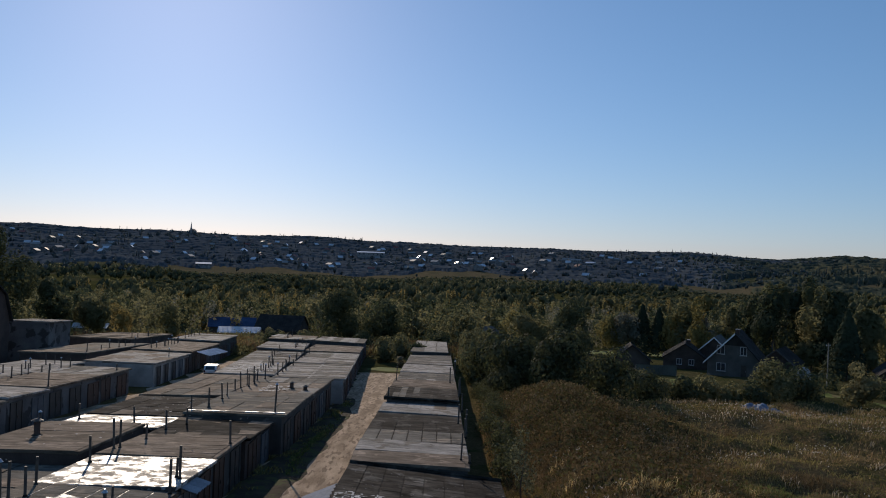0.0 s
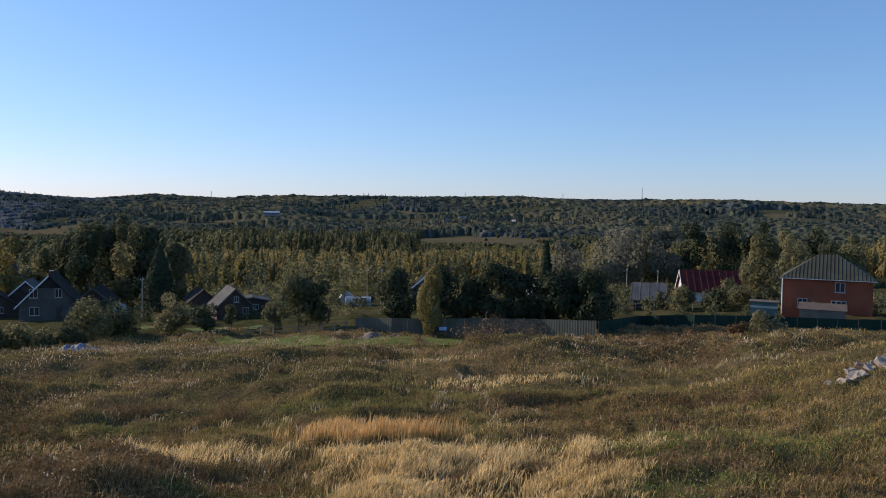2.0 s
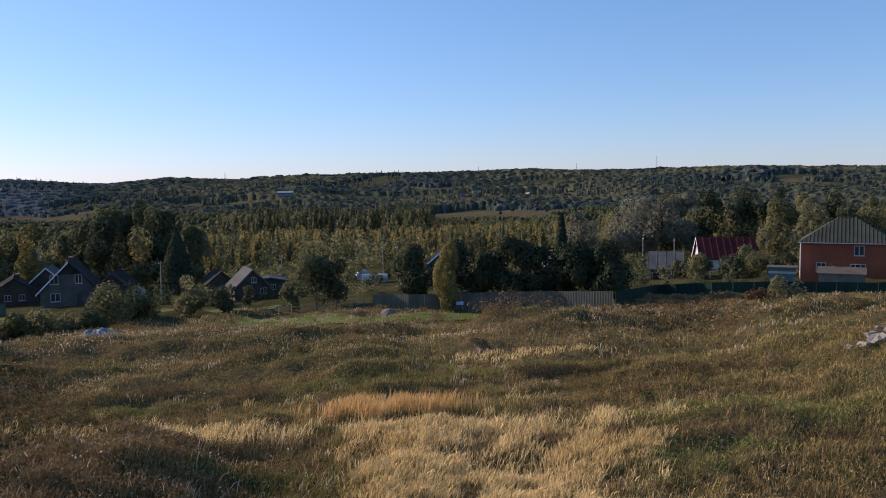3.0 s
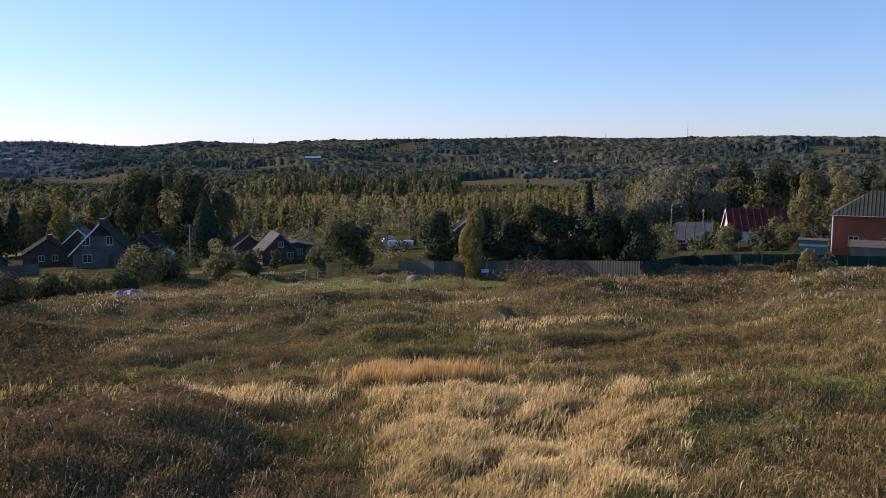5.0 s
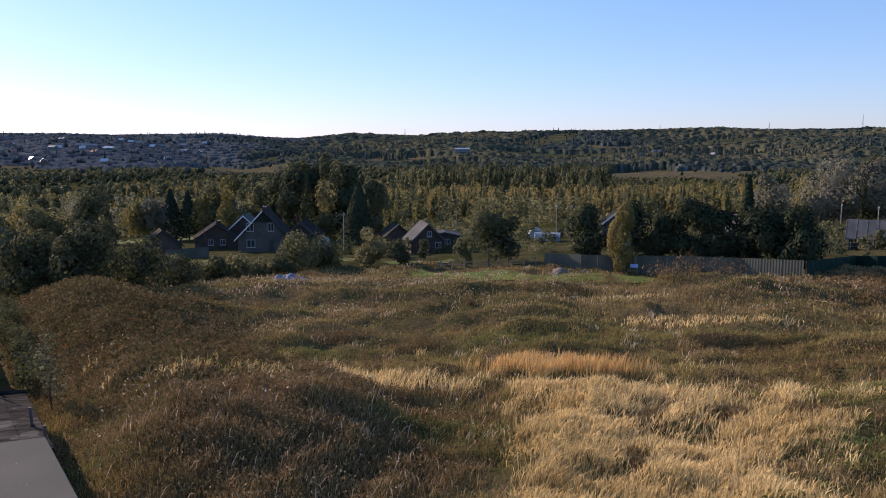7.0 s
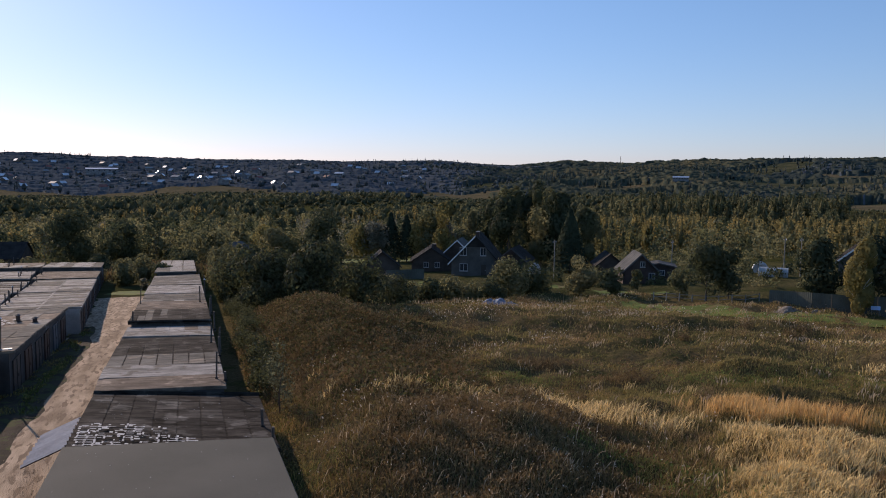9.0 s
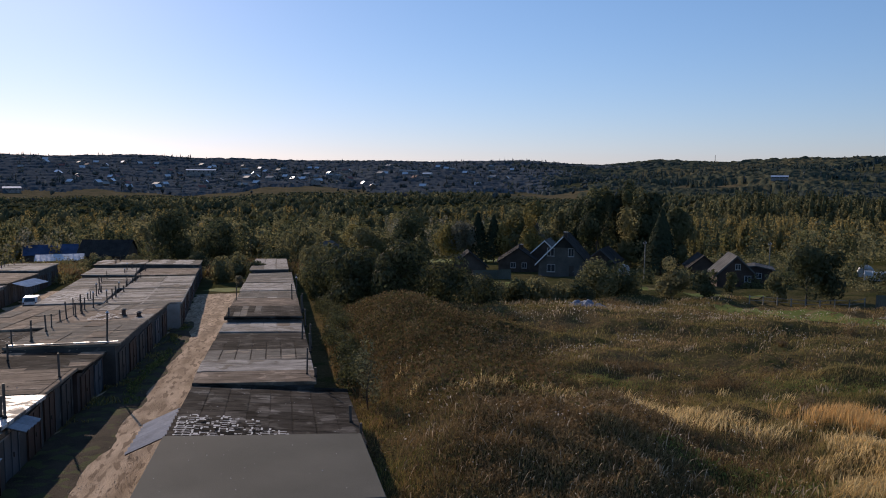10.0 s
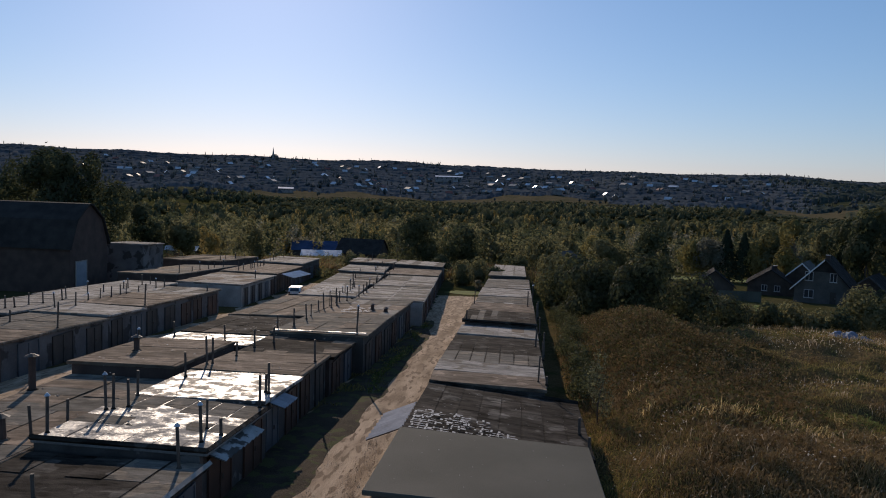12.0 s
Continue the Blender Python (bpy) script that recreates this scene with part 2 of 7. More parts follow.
def ground_material():
    """Autumn grass: olive turf, straw, brown weeds and a little bare earth, in patches of several sizes."""
    m = bpy.data.materials.new("autumn_grassland")
    m.use_nodes = True
    n, ln = m.node_tree.nodes, m.node_tree.links
    b = n["Principled BSDF"]
    geo = n.new("ShaderNodeNewGeometry")

    def noise_at(s, detail=5):
        k = n.new("ShaderNodeTexNoise")
        k.inputs["Scale"].default_value, k.inputs["Detail"].default_value, k.inputs["Roughness"].default_value = s, detail, 0.62
        ln.new(geo.outputs["Position"], k.inputs["Vector"])
        return k.outputs["Fac"]

    def mixed(fac, lo, hi, a, bcol):
        mr = n.new("ShaderNodeMapRange")
        mr.inputs["From Min"].default_value, mr.inputs["From Max"].default_value = lo, hi
        ln.new(fac, mr.inputs["Value"])
        x = n.new("ShaderNodeMix")
        x.data_type = "RGBA"
        ln.new(mr.outputs[0], x.inputs[0])
        for sock, v in ((6, a), (7, bcol)):
            if isinstance(v, tuple):
                x.inputs[sock].default_value = (*v, 1)
            else:
                ln.new(v, x.inputs[sock])
        return x.outputs[2]

    base = mixed(noise_at(0.06), 0.42, 0.58, (0.105, 0.088, 0.038), (0.165, 0.118, 0.058))
    base = mixed(noise_at(0.35), 0.48, 0.66, base, (0.080, 0.080, 0.028))
    base = mixed(noise_at(1.6), 0.52, 0.72, base, (0.21, 0.150, 0.078))
    base = mixed(noise_at(7.0, 8), 0.45, 0.75, base, (0.040, 0.030, 0.016))
    # scrub beyond the gardens, tan hay meadow on the valley floor, woodland floor on the slopes
    far = n.new("ShaderNodeVectorMath")
    far.operation = "LENGTH"
    ln.new(geo.outputs["Position"], far.inputs[0])
    scrub = mixed(noise_at(0.03), 0.45, 0.6, (0.060, 0.060, 0.020), (0.10, 0.085, 0.036))
    hay = mixed(noise_at(0.05), 0.40, 0.62, (0.145, 0.115, 0.068), (0.095, 0.085, 0.048))
    floor = mixed(noise_at(0.02), 0.45, 0.58, (0.055, 0.060, 0.032), (0.095, 0.088, 0.048))
    plots = mixed(noise_at(0.16), 0.40, 0.60, (0.056, 0.058, 0.023), (0.092, 0.080, 0.038))
    base = mixed(far.outputs["Value"], 100, 112, base, plots)
    base = mixed(far.outputs["Value"], 170, 210, base, scrub)
    base = mixed(far.outputs["Value"], 900, 960, base, floor)
    sep, turn = n.new("ShaderNodeSeparateXYZ"), n.new("ShaderNodeMath")
    ln.new(geo.outputs["Position"], sep.inputs[0])
    turn.operation = "ARCTAN2"
    ln.new(sep.outputs["X"], turn.inputs[0])
    ln.new(sep.outputs["Y"], turn.inputs[1])

    def ramp_up(src, lo, hi):
        k = n.new("ShaderNodeMapRange")
        k.inputs["From Min"].default_value, k.inputs["From Max"].default_value = lo, hi
        ln.new(src, k.inputs["Value"])
        return k.outputs[0]

    for a0, a1, m0, m1 in MEADOWS:
        w0, w1 = radians(-a1), radians(-a0)
        fac = None
        for side in (ramp_up(turn.outputs[0], w0 - 0.012, w0 + 0.012), ramp_up(turn.outputs[0], w1 + 0.012, w1 - 0.012), ramp_up(far.outputs["Value"], m0 - 60, m0 - 30), ramp_up(far.outputs["Value"], m1 + 60, m1 + 20)):
            if fac is not None:
                mu = n.new("ShaderNodeMath")
                mu.operation = "MULTIPLY"
                ln.new(fac, mu.inputs[0])
                ln.new(side, mu.inputs[1])
                side = mu.outputs[0]
            fac = side
        base = mixed(fac, 0.0, 1.0, base, hay)
    ln.new(base, b.inputs["Base Color"])
    b.inputs["Roughness"].default_value, b.inputs["Specular IOR Level"].default_value = 1.0, 0.0
    bp = n.new("ShaderNodeBump")
    bp.inputs["Strength"].default_value, bp.inputs["Distance"].default_value = 0.9, 0.25
    ln.new(noise_at(4.0, 8), bp.inputs["Height"])
    ln.new(bp.outputs[0], b.inputs["Normal"])
    return m


GRASSLAND = ground_material()
radii = np.concatenate([[0.01, 4, 8], np.arange(11, 130, 0.8), np.geomspace(131, 4900, 120)])
angles = np.radians(np.concatenate([np.arange(-100, 50, 0.5), np.arange(50, 260, 5.0)]))
rr, aa = np.meshgrid(radii, angles, indexing="ij")
gx, gy = 1.3 - rr * np.sin(aa), rr * np.cos(aa)
gv = np.stack([gx, gy, ground_z(gx, gy)], -1).reshape(-1, 3)
na, nr = len(angles), len(radii)
ii, jj = np.meshgrid(np.arange(nr - 1), np.arange(na), indexing="ij")
jn = (jj + 1) % na
gf = np.stack([ii * na + jj, (ii + 1) * na + jj, (ii + 1) * na + jn, ii * na + jn], -1).reshape(-1, 4)
ground = mesh_np("ground", gv, gf[:, ::-1], GRASSLAND, smooth=True)
tagged(ground, "hillside of dry autumn grass falling to a wide valley", "ground", kind="structure")


def strip(name, centre, widths, lift, material, label, category, step=1.2, cross=7):
    """A ribbon that lies on the ground along a line of plan points, with uneven edges."""
    pts = [Vector(p) for p in centre]
    path, wid = [], []
    for (a, b), (wa, wb) in zip(zip(pts, pts[1:]), zip(widths, widths[1:])):
        k = max(2, int((b - a).length / step))
        for i in range(k):
            path.append(a.lerp(b, i / k))
            wid.append(wa + (wb - wa) * i / k)
    path.append(pts[-1])
    wid.append(widths[-1])
    vs, fs = [], []
    for i, (p, w) in enumerate(zip(path, wid)):
        d = (path[min(i + 1, len(path) - 1)] - path[max(i - 1, 0)]).normalized()
        side = Vector((d.y, -d.x))
        for j in range(cross):
            u = j / (cross - 1) - 0.5
            edge = 1 + 0.16 * math.sin(i * 0.9 + j * 2.1) * (abs(u) > 0.4)
            q = p + side * (u * w * edge)
            rut = -0.04 * (abs(abs(u) - 0.2) < 0.09)
            vs.append((q.x, q.y, gz(q.x, q.y) + lift * (1 - 0.7 * (abs(u) > 0.45)) + rut + 0.02 * math.sin(i * 1.7 + j)))
    for i in range(len(path) - 1):
        for j in range(cross - 1):
            a = i * cross + j
            fs.append((a, a + 1, a + cross + 1, a + cross))
    ob = mesh_np(name, vs, fs, material, smooth=True)
    return tagged(ob, label, category, kind="structure")


DIRT = surface("packed_sandy_dirt", (0.29, 0.210, 0.138), (0.58, 0.44, 0.31), 0.6, 11.0, 1.0, 1.0, spots=(0.25, 0.180, 0.120), spot_at=0.54, spot_scale=1.7, spec=0.1, stretch=(2.0, 0.45, 1))
# trodden soil, its colour deepened to carry the garages' shadow on the lane
SOIL_SHADE = surface("shadow_toned_trodden_soil", (0.040, 0.032, 0.022), (0.075, 0.058, 0.040), 0.8, 12.0, 1.0, 0.9, spots=(0.07, 0.075, 0.03), spot_at=0.52, spot_scale=1.1, spec=0.1)
strip("road", [(-7.7, 14), (-7.5, 30), (-7.5, 45), (-7.4, 70), (-7.6, 95), (-8.6, 118)], [7.0, 7.0, 6.6, 6.0, 6.4, 7.0], 0.07, DIRT, "rutted sandy dirt lane between two rows of garages", "lane")
strip("road", [(-27.5, 20), (-27.5, 60), (-28, 95), (-31, 130)], [8.5, 8.5, 8.5, 8.0], 0.06, DIRT, "shaded dirt lane between older garage rows", "lane")
strip("verge", [(-10.2, 20), (-9.9, 34), (-9.6, 50), (-9.3, 72), (-9.8, 86)], [3.3, 3.4, 3.1, 2.6, 1.8], 0.13, SOIL_SHADE, "weedy soil along the garage gates, darkened for the garages' shadow", "verge")

# ---- garages ----


def felt(name, dark, light, dust, rough=0.9, spec=0.05, vary=0.18, lo=0.45, hi=1.25):
    """Old roofing felt: broad fading, dusty drifts, dark puddle marks and fine grit."""
    m = surface(name, dark, light, 0.55, 22, rough, 0.5, isle=vary, spots=dust, spot_at=0.56, spot_scale=0.8, spec=spec)
    n, ln = m.node_tree.nodes, m.node_tree.links
    b = n["Principled BSDF"]
    old = b.inputs["Base Color"].links[0].from_socket
    geo = n.new("ShaderNodeNewGeometry")
    mp = n.new("ShaderNodeMapping")
    mp.inputs["Scale"].default_value = (0.5, 1.6, 1)
    ln.new(geo.outputs["Position"], mp.inputs["Vector"])
    nz = n.new("ShaderNodeTexNoise")
    nz.inputs["Scale"].default_value, nz.inputs["Detail"].default_value, nz.inputs["Roughness"].default_value = 1.3, 9, 0.68
    ln.new(mp.outputs[0], nz.inputs["Vector"])
    mr = n.new("ShaderNodeMapRange")
    mr.inputs["From Min"].default_value, mr.inputs["From Max"].default_value = 0.34, 0.62
    mr.inputs["To Min"].default_value, mr.inputs["To Max"].default_value = lo, hi
    ln.new(nz.outputs["Fac"], mr.inputs["Value"])
    hs = n.new("ShaderNodeHueSaturation")
    ln.new(mr.outputs[0], hs.inputs["Value"])
    ln.new(old, hs.inputs["Color"])
    ln.new(hs.outputs[0], b.inputs["Base Color"])
    return m


FELT_SMOOTH = surface("smooth_dark_grey_felt", (0.070, 0.069, 0.057), (0.092, 0.089, 0.074), 0.3, 26, 0.85, 0.25, isle=0.05, spec=0.1)
FELT_GREY = felt("grey_roofing_felt", (0.105, 0.094, 0.078), (0.15, 0.136, 0.114), (0.20, 0.165, 0.125))
FELT_PALE = felt("pale_weathered_felt", (0.20, 0.182, 0.158), (0.30, 0.275, 0.245), (0.15, 0.128, 0.102), spec=0.15)
FELT_BROWN = felt("brown_dusty_felt", (0.14, 0.104, 0.074), (0.205, 0.157, 0.116), (0.27, 0.205, 0.15))
FELT_BLACK = felt("black_patched_felt", (0.020, 0.017, 0.014), (0.045, 0.038, 0.031), (0.070, 0.062, 0.052), rough=0.95, spec=0.03, vary=0.3, lo=0.2, hi=1.75)
FELT_TAR = felt("tarred_worn_felt", (0.026, 0.022, 0.018), (0.055, 0.048, 0.040), (0.10, 0.09, 0.076), rough=0.95, spec=0.03, vary=0.35, lo=0.25, hi=1.9)
FELT_GLOSS = surface("silvery_glossy_felt", (0.13, 0.12, 0.11), (0.20, 0.19, 0.175), 0.6, 9, 0.48, 0.5, isle=0.1, spots=(0.08, 0.07, 0.06), spot_at=0.66, spot_scale=1.1, spec=0.6, rough2=0.9)
SILVER = surface("peeling_silver_paint", (0.34, 0.33, 0.31), (0.48, 0.47, 0.45), 1.5, 10, 0.46, 0.5, metal=0.2, spots=(0.09, 0.08, 0.07), spot_at=0.48, spot_scale=1.3, rough2=0.8)
WALL_BRICK = surface("grey_silicate_brick", (0.046, 0.039, 0.034), (0.082, 0.072, 0.062), 0.8, 11, 0.9, 0.3, spots=(0.15, 0.138, 0.122), spot_at=0.62)
WALL_DARK = surface("sooty_red_brick", (0.058, 0.036, 0.028), (0.092, 0.060, 0.046), 0.8, 12, 0.9, 0.3)
WALL_PLASTER = surface("dirty_grey_plaster", (0.100, 0.094, 0.090), (0.170, 0.160, 0.150), 0.5, 9, 0.95, 0.3, spots=(0.055, 0.048, 0.043), spot_at=0.55, spot_scale=0.7)
CONCRETE = surface("rough_concrete", (0.24, 0.23, 0.21), (0.36, 0.34, 0.31), 0.9, 13, 0.9, 0.35)
GATE_RUST = surface("rust_brown_gate_paint", (0.046, 0.023, 0.016), (0.075, 0.037, 0.024), 1.0, 16, 0.6, 0.15)
GATE_BLUE = surface("faded_blue_grey_gate_paint", (0.055, 0.068, 0.080), (0.095, 0.108, 0.118), 1.0, 16, 0.6, 0.15)
GATE_GREY = surface("dull_grey_gate_paint", (0.030, 0.028, 0.026), (0.054, 0.050, 0.045), 1.0, 16, 0.6, 0.15)
PIPE_IRON = surface("rusty_iron_pipe", (0.05, 0.042, 0.036), (0.11, 0.085, 0.065), 3.0, 25, 0.7, 0.2)
TIN = surface("galvanised_tin", (0.42, 0.43, 0.44), (0.58, 0.59, 0.60), 0.9, 14, 0.38, 0.1, metal=0.7)
rng = random.Random(7)
_sheet_cache = {}


def roof_line(y):
    return EYE - 8.3 - 0.0575 * y


def sheet_mesh(w, l, mat):
    key = (round(w, 2), round(l, 2), mat.name)
    if key not in _sheet_cache:
        bm = boxes((-w / 2, w / 2, -l / 2, l / 2, 0, 0.014))
        me = bpy.data.meshes.new("felt_sheet")
        bm.to_mesh(me)
        bm.free()
        me.materials.append(mat)
        _sheet_cache[key] = me
    return _sheet_cache[key]


def garage(xf, xb, y0, y1, felt, label, dzf=0.0, dzb=0.0, doors=2, gates=None, wall=None, grid=None, pipes=(), shear=0.0, rim=None, rim_mat=None, tall=2.6):
    """A strip of lock-up garages under one felt roof. xf: front wall; xb: back wall; shear: how far the far end stands aside."""
    wall, gates = wall or WALL_BRICK, gates or [GATE_RUST, GATE_GREY, GATE_RUST, GATE_GREY, GATE_BLUE]
    s = 1 if xb > xf else -1
    g = thing("garage", label, "garage", group="lock-up garages")
    zf0, zf1, zb0, zb1 = roof_line(y0) + dzf, roof_line(y1) + dzf, roof_line(y0) + dzb, roof_line(y1) + dzb
    bot0 = [min(gz(xf, y0), gz(xb, y0)) - 0.5, min(gz(xf, y1), gz(xb, y1)) - 0.5]
    bot0 = [min(bot0[0], zf0 - tall), min(bot0[1], zf1 - tall)]
    bm = bmesh.new()
    e = 0.03
    hexa(bm, [(xf, y0 + e, bot0[0]), (xb, y0 + e, bot0[0]), (xb + shear, y1 - e, bot0[1]), (xf + shear, y1 - e, bot0[1])],
         [(xf, y0 + e, zf0 - 0.16), (xb, y0 + e, zb0 - 0.16), (xb + shear, y1 - e, zb1 - 0.16), (xf + shear, y1 - e, zf1 - 0.16)])
    part("wall", bm, wall, g)
    o, ob = 0.28 * s, 0.12 * s
    bm = bmesh.new()
    j = lambda: rng.uniform(-0.07, 0.07)
    c = [(xf - o + j(), y0, zf0 + j()), (xb + ob, y0, zb0 + j()), (xb + ob + shear, y1, zb1 + j()), (xf - o + shear + j(), y1, zf1 + j())]
    if grid is None and felt is not SILVER:
        grid = (1, max(3, round((y1 - y0) / 1.05)), 0.8, [felt])
    hexa(bm, [(x, y, z - 0.17) for x, y, z in c], c)
    bmesh.ops.bevel(bm, geom=bm.edges[:], offset=0.03, segments=1, affect="EDGES")
    roof = part("roof", bm, felt, g)
    if rim:
        bm = bmesh.new()
        for a, b in rim:
            p, q = Vector(c[a]), Vector(c[b])
            rod(bm, p + Vector((0, 0, 0.05)), q + Vector((0, 0, 0.05)), 0.11, seg=4)
        part("roof_rim", bm, rim_mat or FELT_BLACK, g)
    if grid:
        nx, ny, prob, mats = grid
        for i in range(nx):
            for j in range(ny):
                if rng.random() > prob:
                    continue
                u, v = (i + 0.5) / nx, (j + 0.5) / ny
                pt = lambda u, v: Vector(c[0]).lerp(Vector(c[1]), u).lerp(Vector(c[3]).lerp(Vector(c[2]), u), v)
                ex, ey = (pt(u + 0.01, v) - pt(u - 0.01, v)).normalized(), (pt(u, v + 0.01) - pt(u, v - 0.01)).normalized()
                ez = ex.cross(ey).normalized()
                if ez.z < 0:
                    ex, ez = -ex, -ez
                ey = ez.cross(ex)
                rot = Matrix((ex, ey, ez)).transposed().to_4x4()
                gap = 0.982
                w, l = abs(xb - xf) / nx * gap, (y1 - y0) / ny * gap
                piece("felt_sheet", sheet_mesh(w, l, mats[j % len(mats)] if isinstance(mats, tuple) else rng.choice(mats)), roof, Matrix.Translation(pt(u, v) + ez * (0.003 + 0.012 * rng.random())) @ rot @ pose(0, 0, 0, 0, 0, rng.uniform(-0.6, 0.6)))
    # gates on the front
    step = (y1 - y0) / doors
    for k in range(doors):
        ya = y0 + step * (k + 0.5)
        xw = xf + shear * (k + 0.5) / doors
        zt = min(roof_line(ya) + dzf - 0.45, gz(xf - 2 * s, ya) + 2.15)
        zb = gz(xf - s, ya) + 0.02
        w = min(2.4, step * 0.6) / 2 * rng.uniform(0.8, 1.0)
        paint = rng.choice(gates)
        door = part("gate", boxes((xw - 0.05 * s, xw + 0.04 * s, ya - w, ya + w, zb, zt)) if s > 0 else boxes((xw - 0.04, xw + 0.05, ya - w, ya + w, zb, zt)), paint, g)
        xo = xw - 0.09 * s
        bm = boxes((min(xo, xw), max(xo, xw), ya - 0.02, ya + 0.02, zb + 0.05, zt - 0.05), (min(xo, xw), max(xo, xw), ya - w - 0.08, ya - w, zb, zt + 0.08), (min(xo, xw), max(xo, xw), ya + w, ya + w + 0.08, zb, zt + 0.08), (min(xo, xw), max(xo, xw), ya - w, ya + w, zt, zt + 0.08))
        part("gate_frame", bm, paint, door)
        bm = boxes((min(xo - 0.05 * s, xo), max(xo - 0.05 * s, xo), ya + 0.1, ya + 0.14, zb + 0.9, zb + 1.1))
        part("padlock_hasp", bm, PIPE_IRON, door)
    for p in pipes:
        u, v, h = p[:3]
        base = Vector(c[0]).lerp(Vector(c[1]), u).lerp(Vector(c[3]).lerp(Vector(c[2]), u), v)
        vent_pipe(g, base, h, p[3] if len(p) > 3 else "plain")
    return g


def vent_pipe(parent, base, h, kind="plain"):
    """A stove or vent pipe that goes through a roof."""
    lean = Vector((rng.uniform(-0.05, 0.05), rng.uniform(-0.05, 0.05), 1)) * h
    r = 0.06 if kind != "thick" else 0.17
    if kind == "thin":
        r = 0.045
    bm = rod(bmesh.new(), base - Vector((0, 0, 0.15)), base + lean, r, seg=8)
    p = part("vent_pipe", bm, WALL_DARK if kind == "thick" else PIPE_IRON, parent)
    bm = rod(bmesh.new(), base - Vector((0, 0, 0.02)), base + Vector((0, 0, 0.09)), r * 2.1, r * 1.15, seg=8)
    part("collar", bm, FELT_BLACK, p)
    if kind in ("cap", "thick"):
        top = base + lean
        bm = rod(bmesh.new(), top + Vector((0, 0, 0.02)), top + Vector((0, 0, 0.14)), r * 2.0, r * 0.4, seg=8)
        part("rain_cap", bm, PIPE_IRON if kind == "thick" else TIN, p)
    return p


def ridge_pipes(n, u=0.94, lo=0.6, hi=1.3, near=0.1, far=0.9):
    kinds = ["plain", "plain", "cap", "thin"]
    return [(u + rng.uniform(-0.04, 0.05), near + (far - near) * (i + rng.uniform(0.1, 0.9)) / n, rng.uniform(lo, hi), rng.choice(kinds)) for i in range(n)]


# the last row, beside the rough field; fronts to the lane
XL = -4.2
garage(XL, 3.0, 23.3, 31.0, FELT_SMOOTH, "long garage under a smooth dark grey felt roof", 0.03, -0.3, 2, grid=())
garage(XL, 3.3, 31.1, 41.0, FELT_BLACK, "garage with patched black felt roof and peeling silver paint", -0.1, -0.85, 3, grid=(8, 6, 1.0, [FELT_BLACK, FELT_BLACK, FELT_BLACK, FELT_TAR]), rim=[(2, 3)], pipes=[(0.95, 0.35, 0.8, "plain"), (0.97, 0.08, 0.7, "plain")])
garage(XL, 1.7, 41.3, 44.0, FELT_BROWN, "garage with dusty brown felt roof", -0.05, -0.25, 1, pipes=[(0.93, 0.6, 1.5, "thin"), (1.0, 0.4, 0.5, "plain")])
garage(XL, 1.7, 44.1, 47.4, FELT_PALE, "garage with pale grey felt roof", -0.02, -0.2, 1)
garage(XL, 1.7, 47.5, 55.4, FELT_BLACK, "garage with dark felt sheets on its roof", -0.05, -0.2, 2, grid=(7, 2, 0.95, (FELT_GREY, FELT_BLACK)), pipes=[(1.0, 0.3, 1.2, "plain"), (1.02, 0.55, 1.2, "plain"), (1.02, 0.8, 1.3, "plain")])
garage(XL, 1.7, 55.5, 59.5, FELT_BLACK, "garage with tarred dark roof", -0.1, -0.25, 1, pipes=[(0.95, 0.15, 1.4, "plain")])
garage(XL, 1.7, 59.6, 65.3, FELT_PALE, "garage with pale felt sheets on its roof", -0.08, -0.22, 2, grid=(6, 2, 0.8, [FELT_PALE, FELT_PALE, FELT_BROWN]), pipes=[(1.02, 0.5, 1.4, "plain")])
garage(XL, 1.7, 65.4, 75.0, FELT_BLACK, "longer garage with dark felt sheets laid in rows", 0.25, 0.1, 3, grid=(11, 2, 0.85, [FELT_BLACK, FELT_GREY, FELT_BLACK]), rim=[(0, 1)], pipes=[(0.05, 0.1, 0.8, "plain"), (1.0, 0.4, 1.5, "plain"), (1.03, 0.6, 1.5, "plain")])
garage(XL, 1.7, 75.1, 82.0, FELT_BROWN, "garage with brown felt roof beside the lane", 0.22, 0.08, 2, pipes=[(0.04, 0.75, 1.4, "thin"), (0.9, 0.8, 1.6, "plain")])
garage(XL, 1.7, 82.1, 92.0, FELT_GREY, "grey felt roof with a row of pale patches", 0.1, 0.0, 3, grid=(6, 4, 0.8, (FELT_PALE, FELT_GREY, FELT_GREY, FELT_GREY)), pipes=[(1.0, 0.6, 1.8, "cap")])
garage(XL, 1.7, 92.1, 104.0, FELT_PALE, "pale grey felt roof over several lock-up garages", 0.08, 0.0, 3, pipes=[(1.03, 0.4, 1.6, "plain")])
garage(XL, 1.7, 104.1, 123.0, FELT_GREY, "grey felt roof over several lock-up garages", 0.05, 0.0, 4, grid=(2, 9, 0.7, [FELT_GREY, FELT_PALE, FELT_GREY]))
garage(XL, 1.3, 123.2, 158.0, FELT_GREY, "last grey-roofed garages at the end of the lane", 0.55, 0.45, 7, grid=(3, 2, 0.6, [FELT_PALE]))

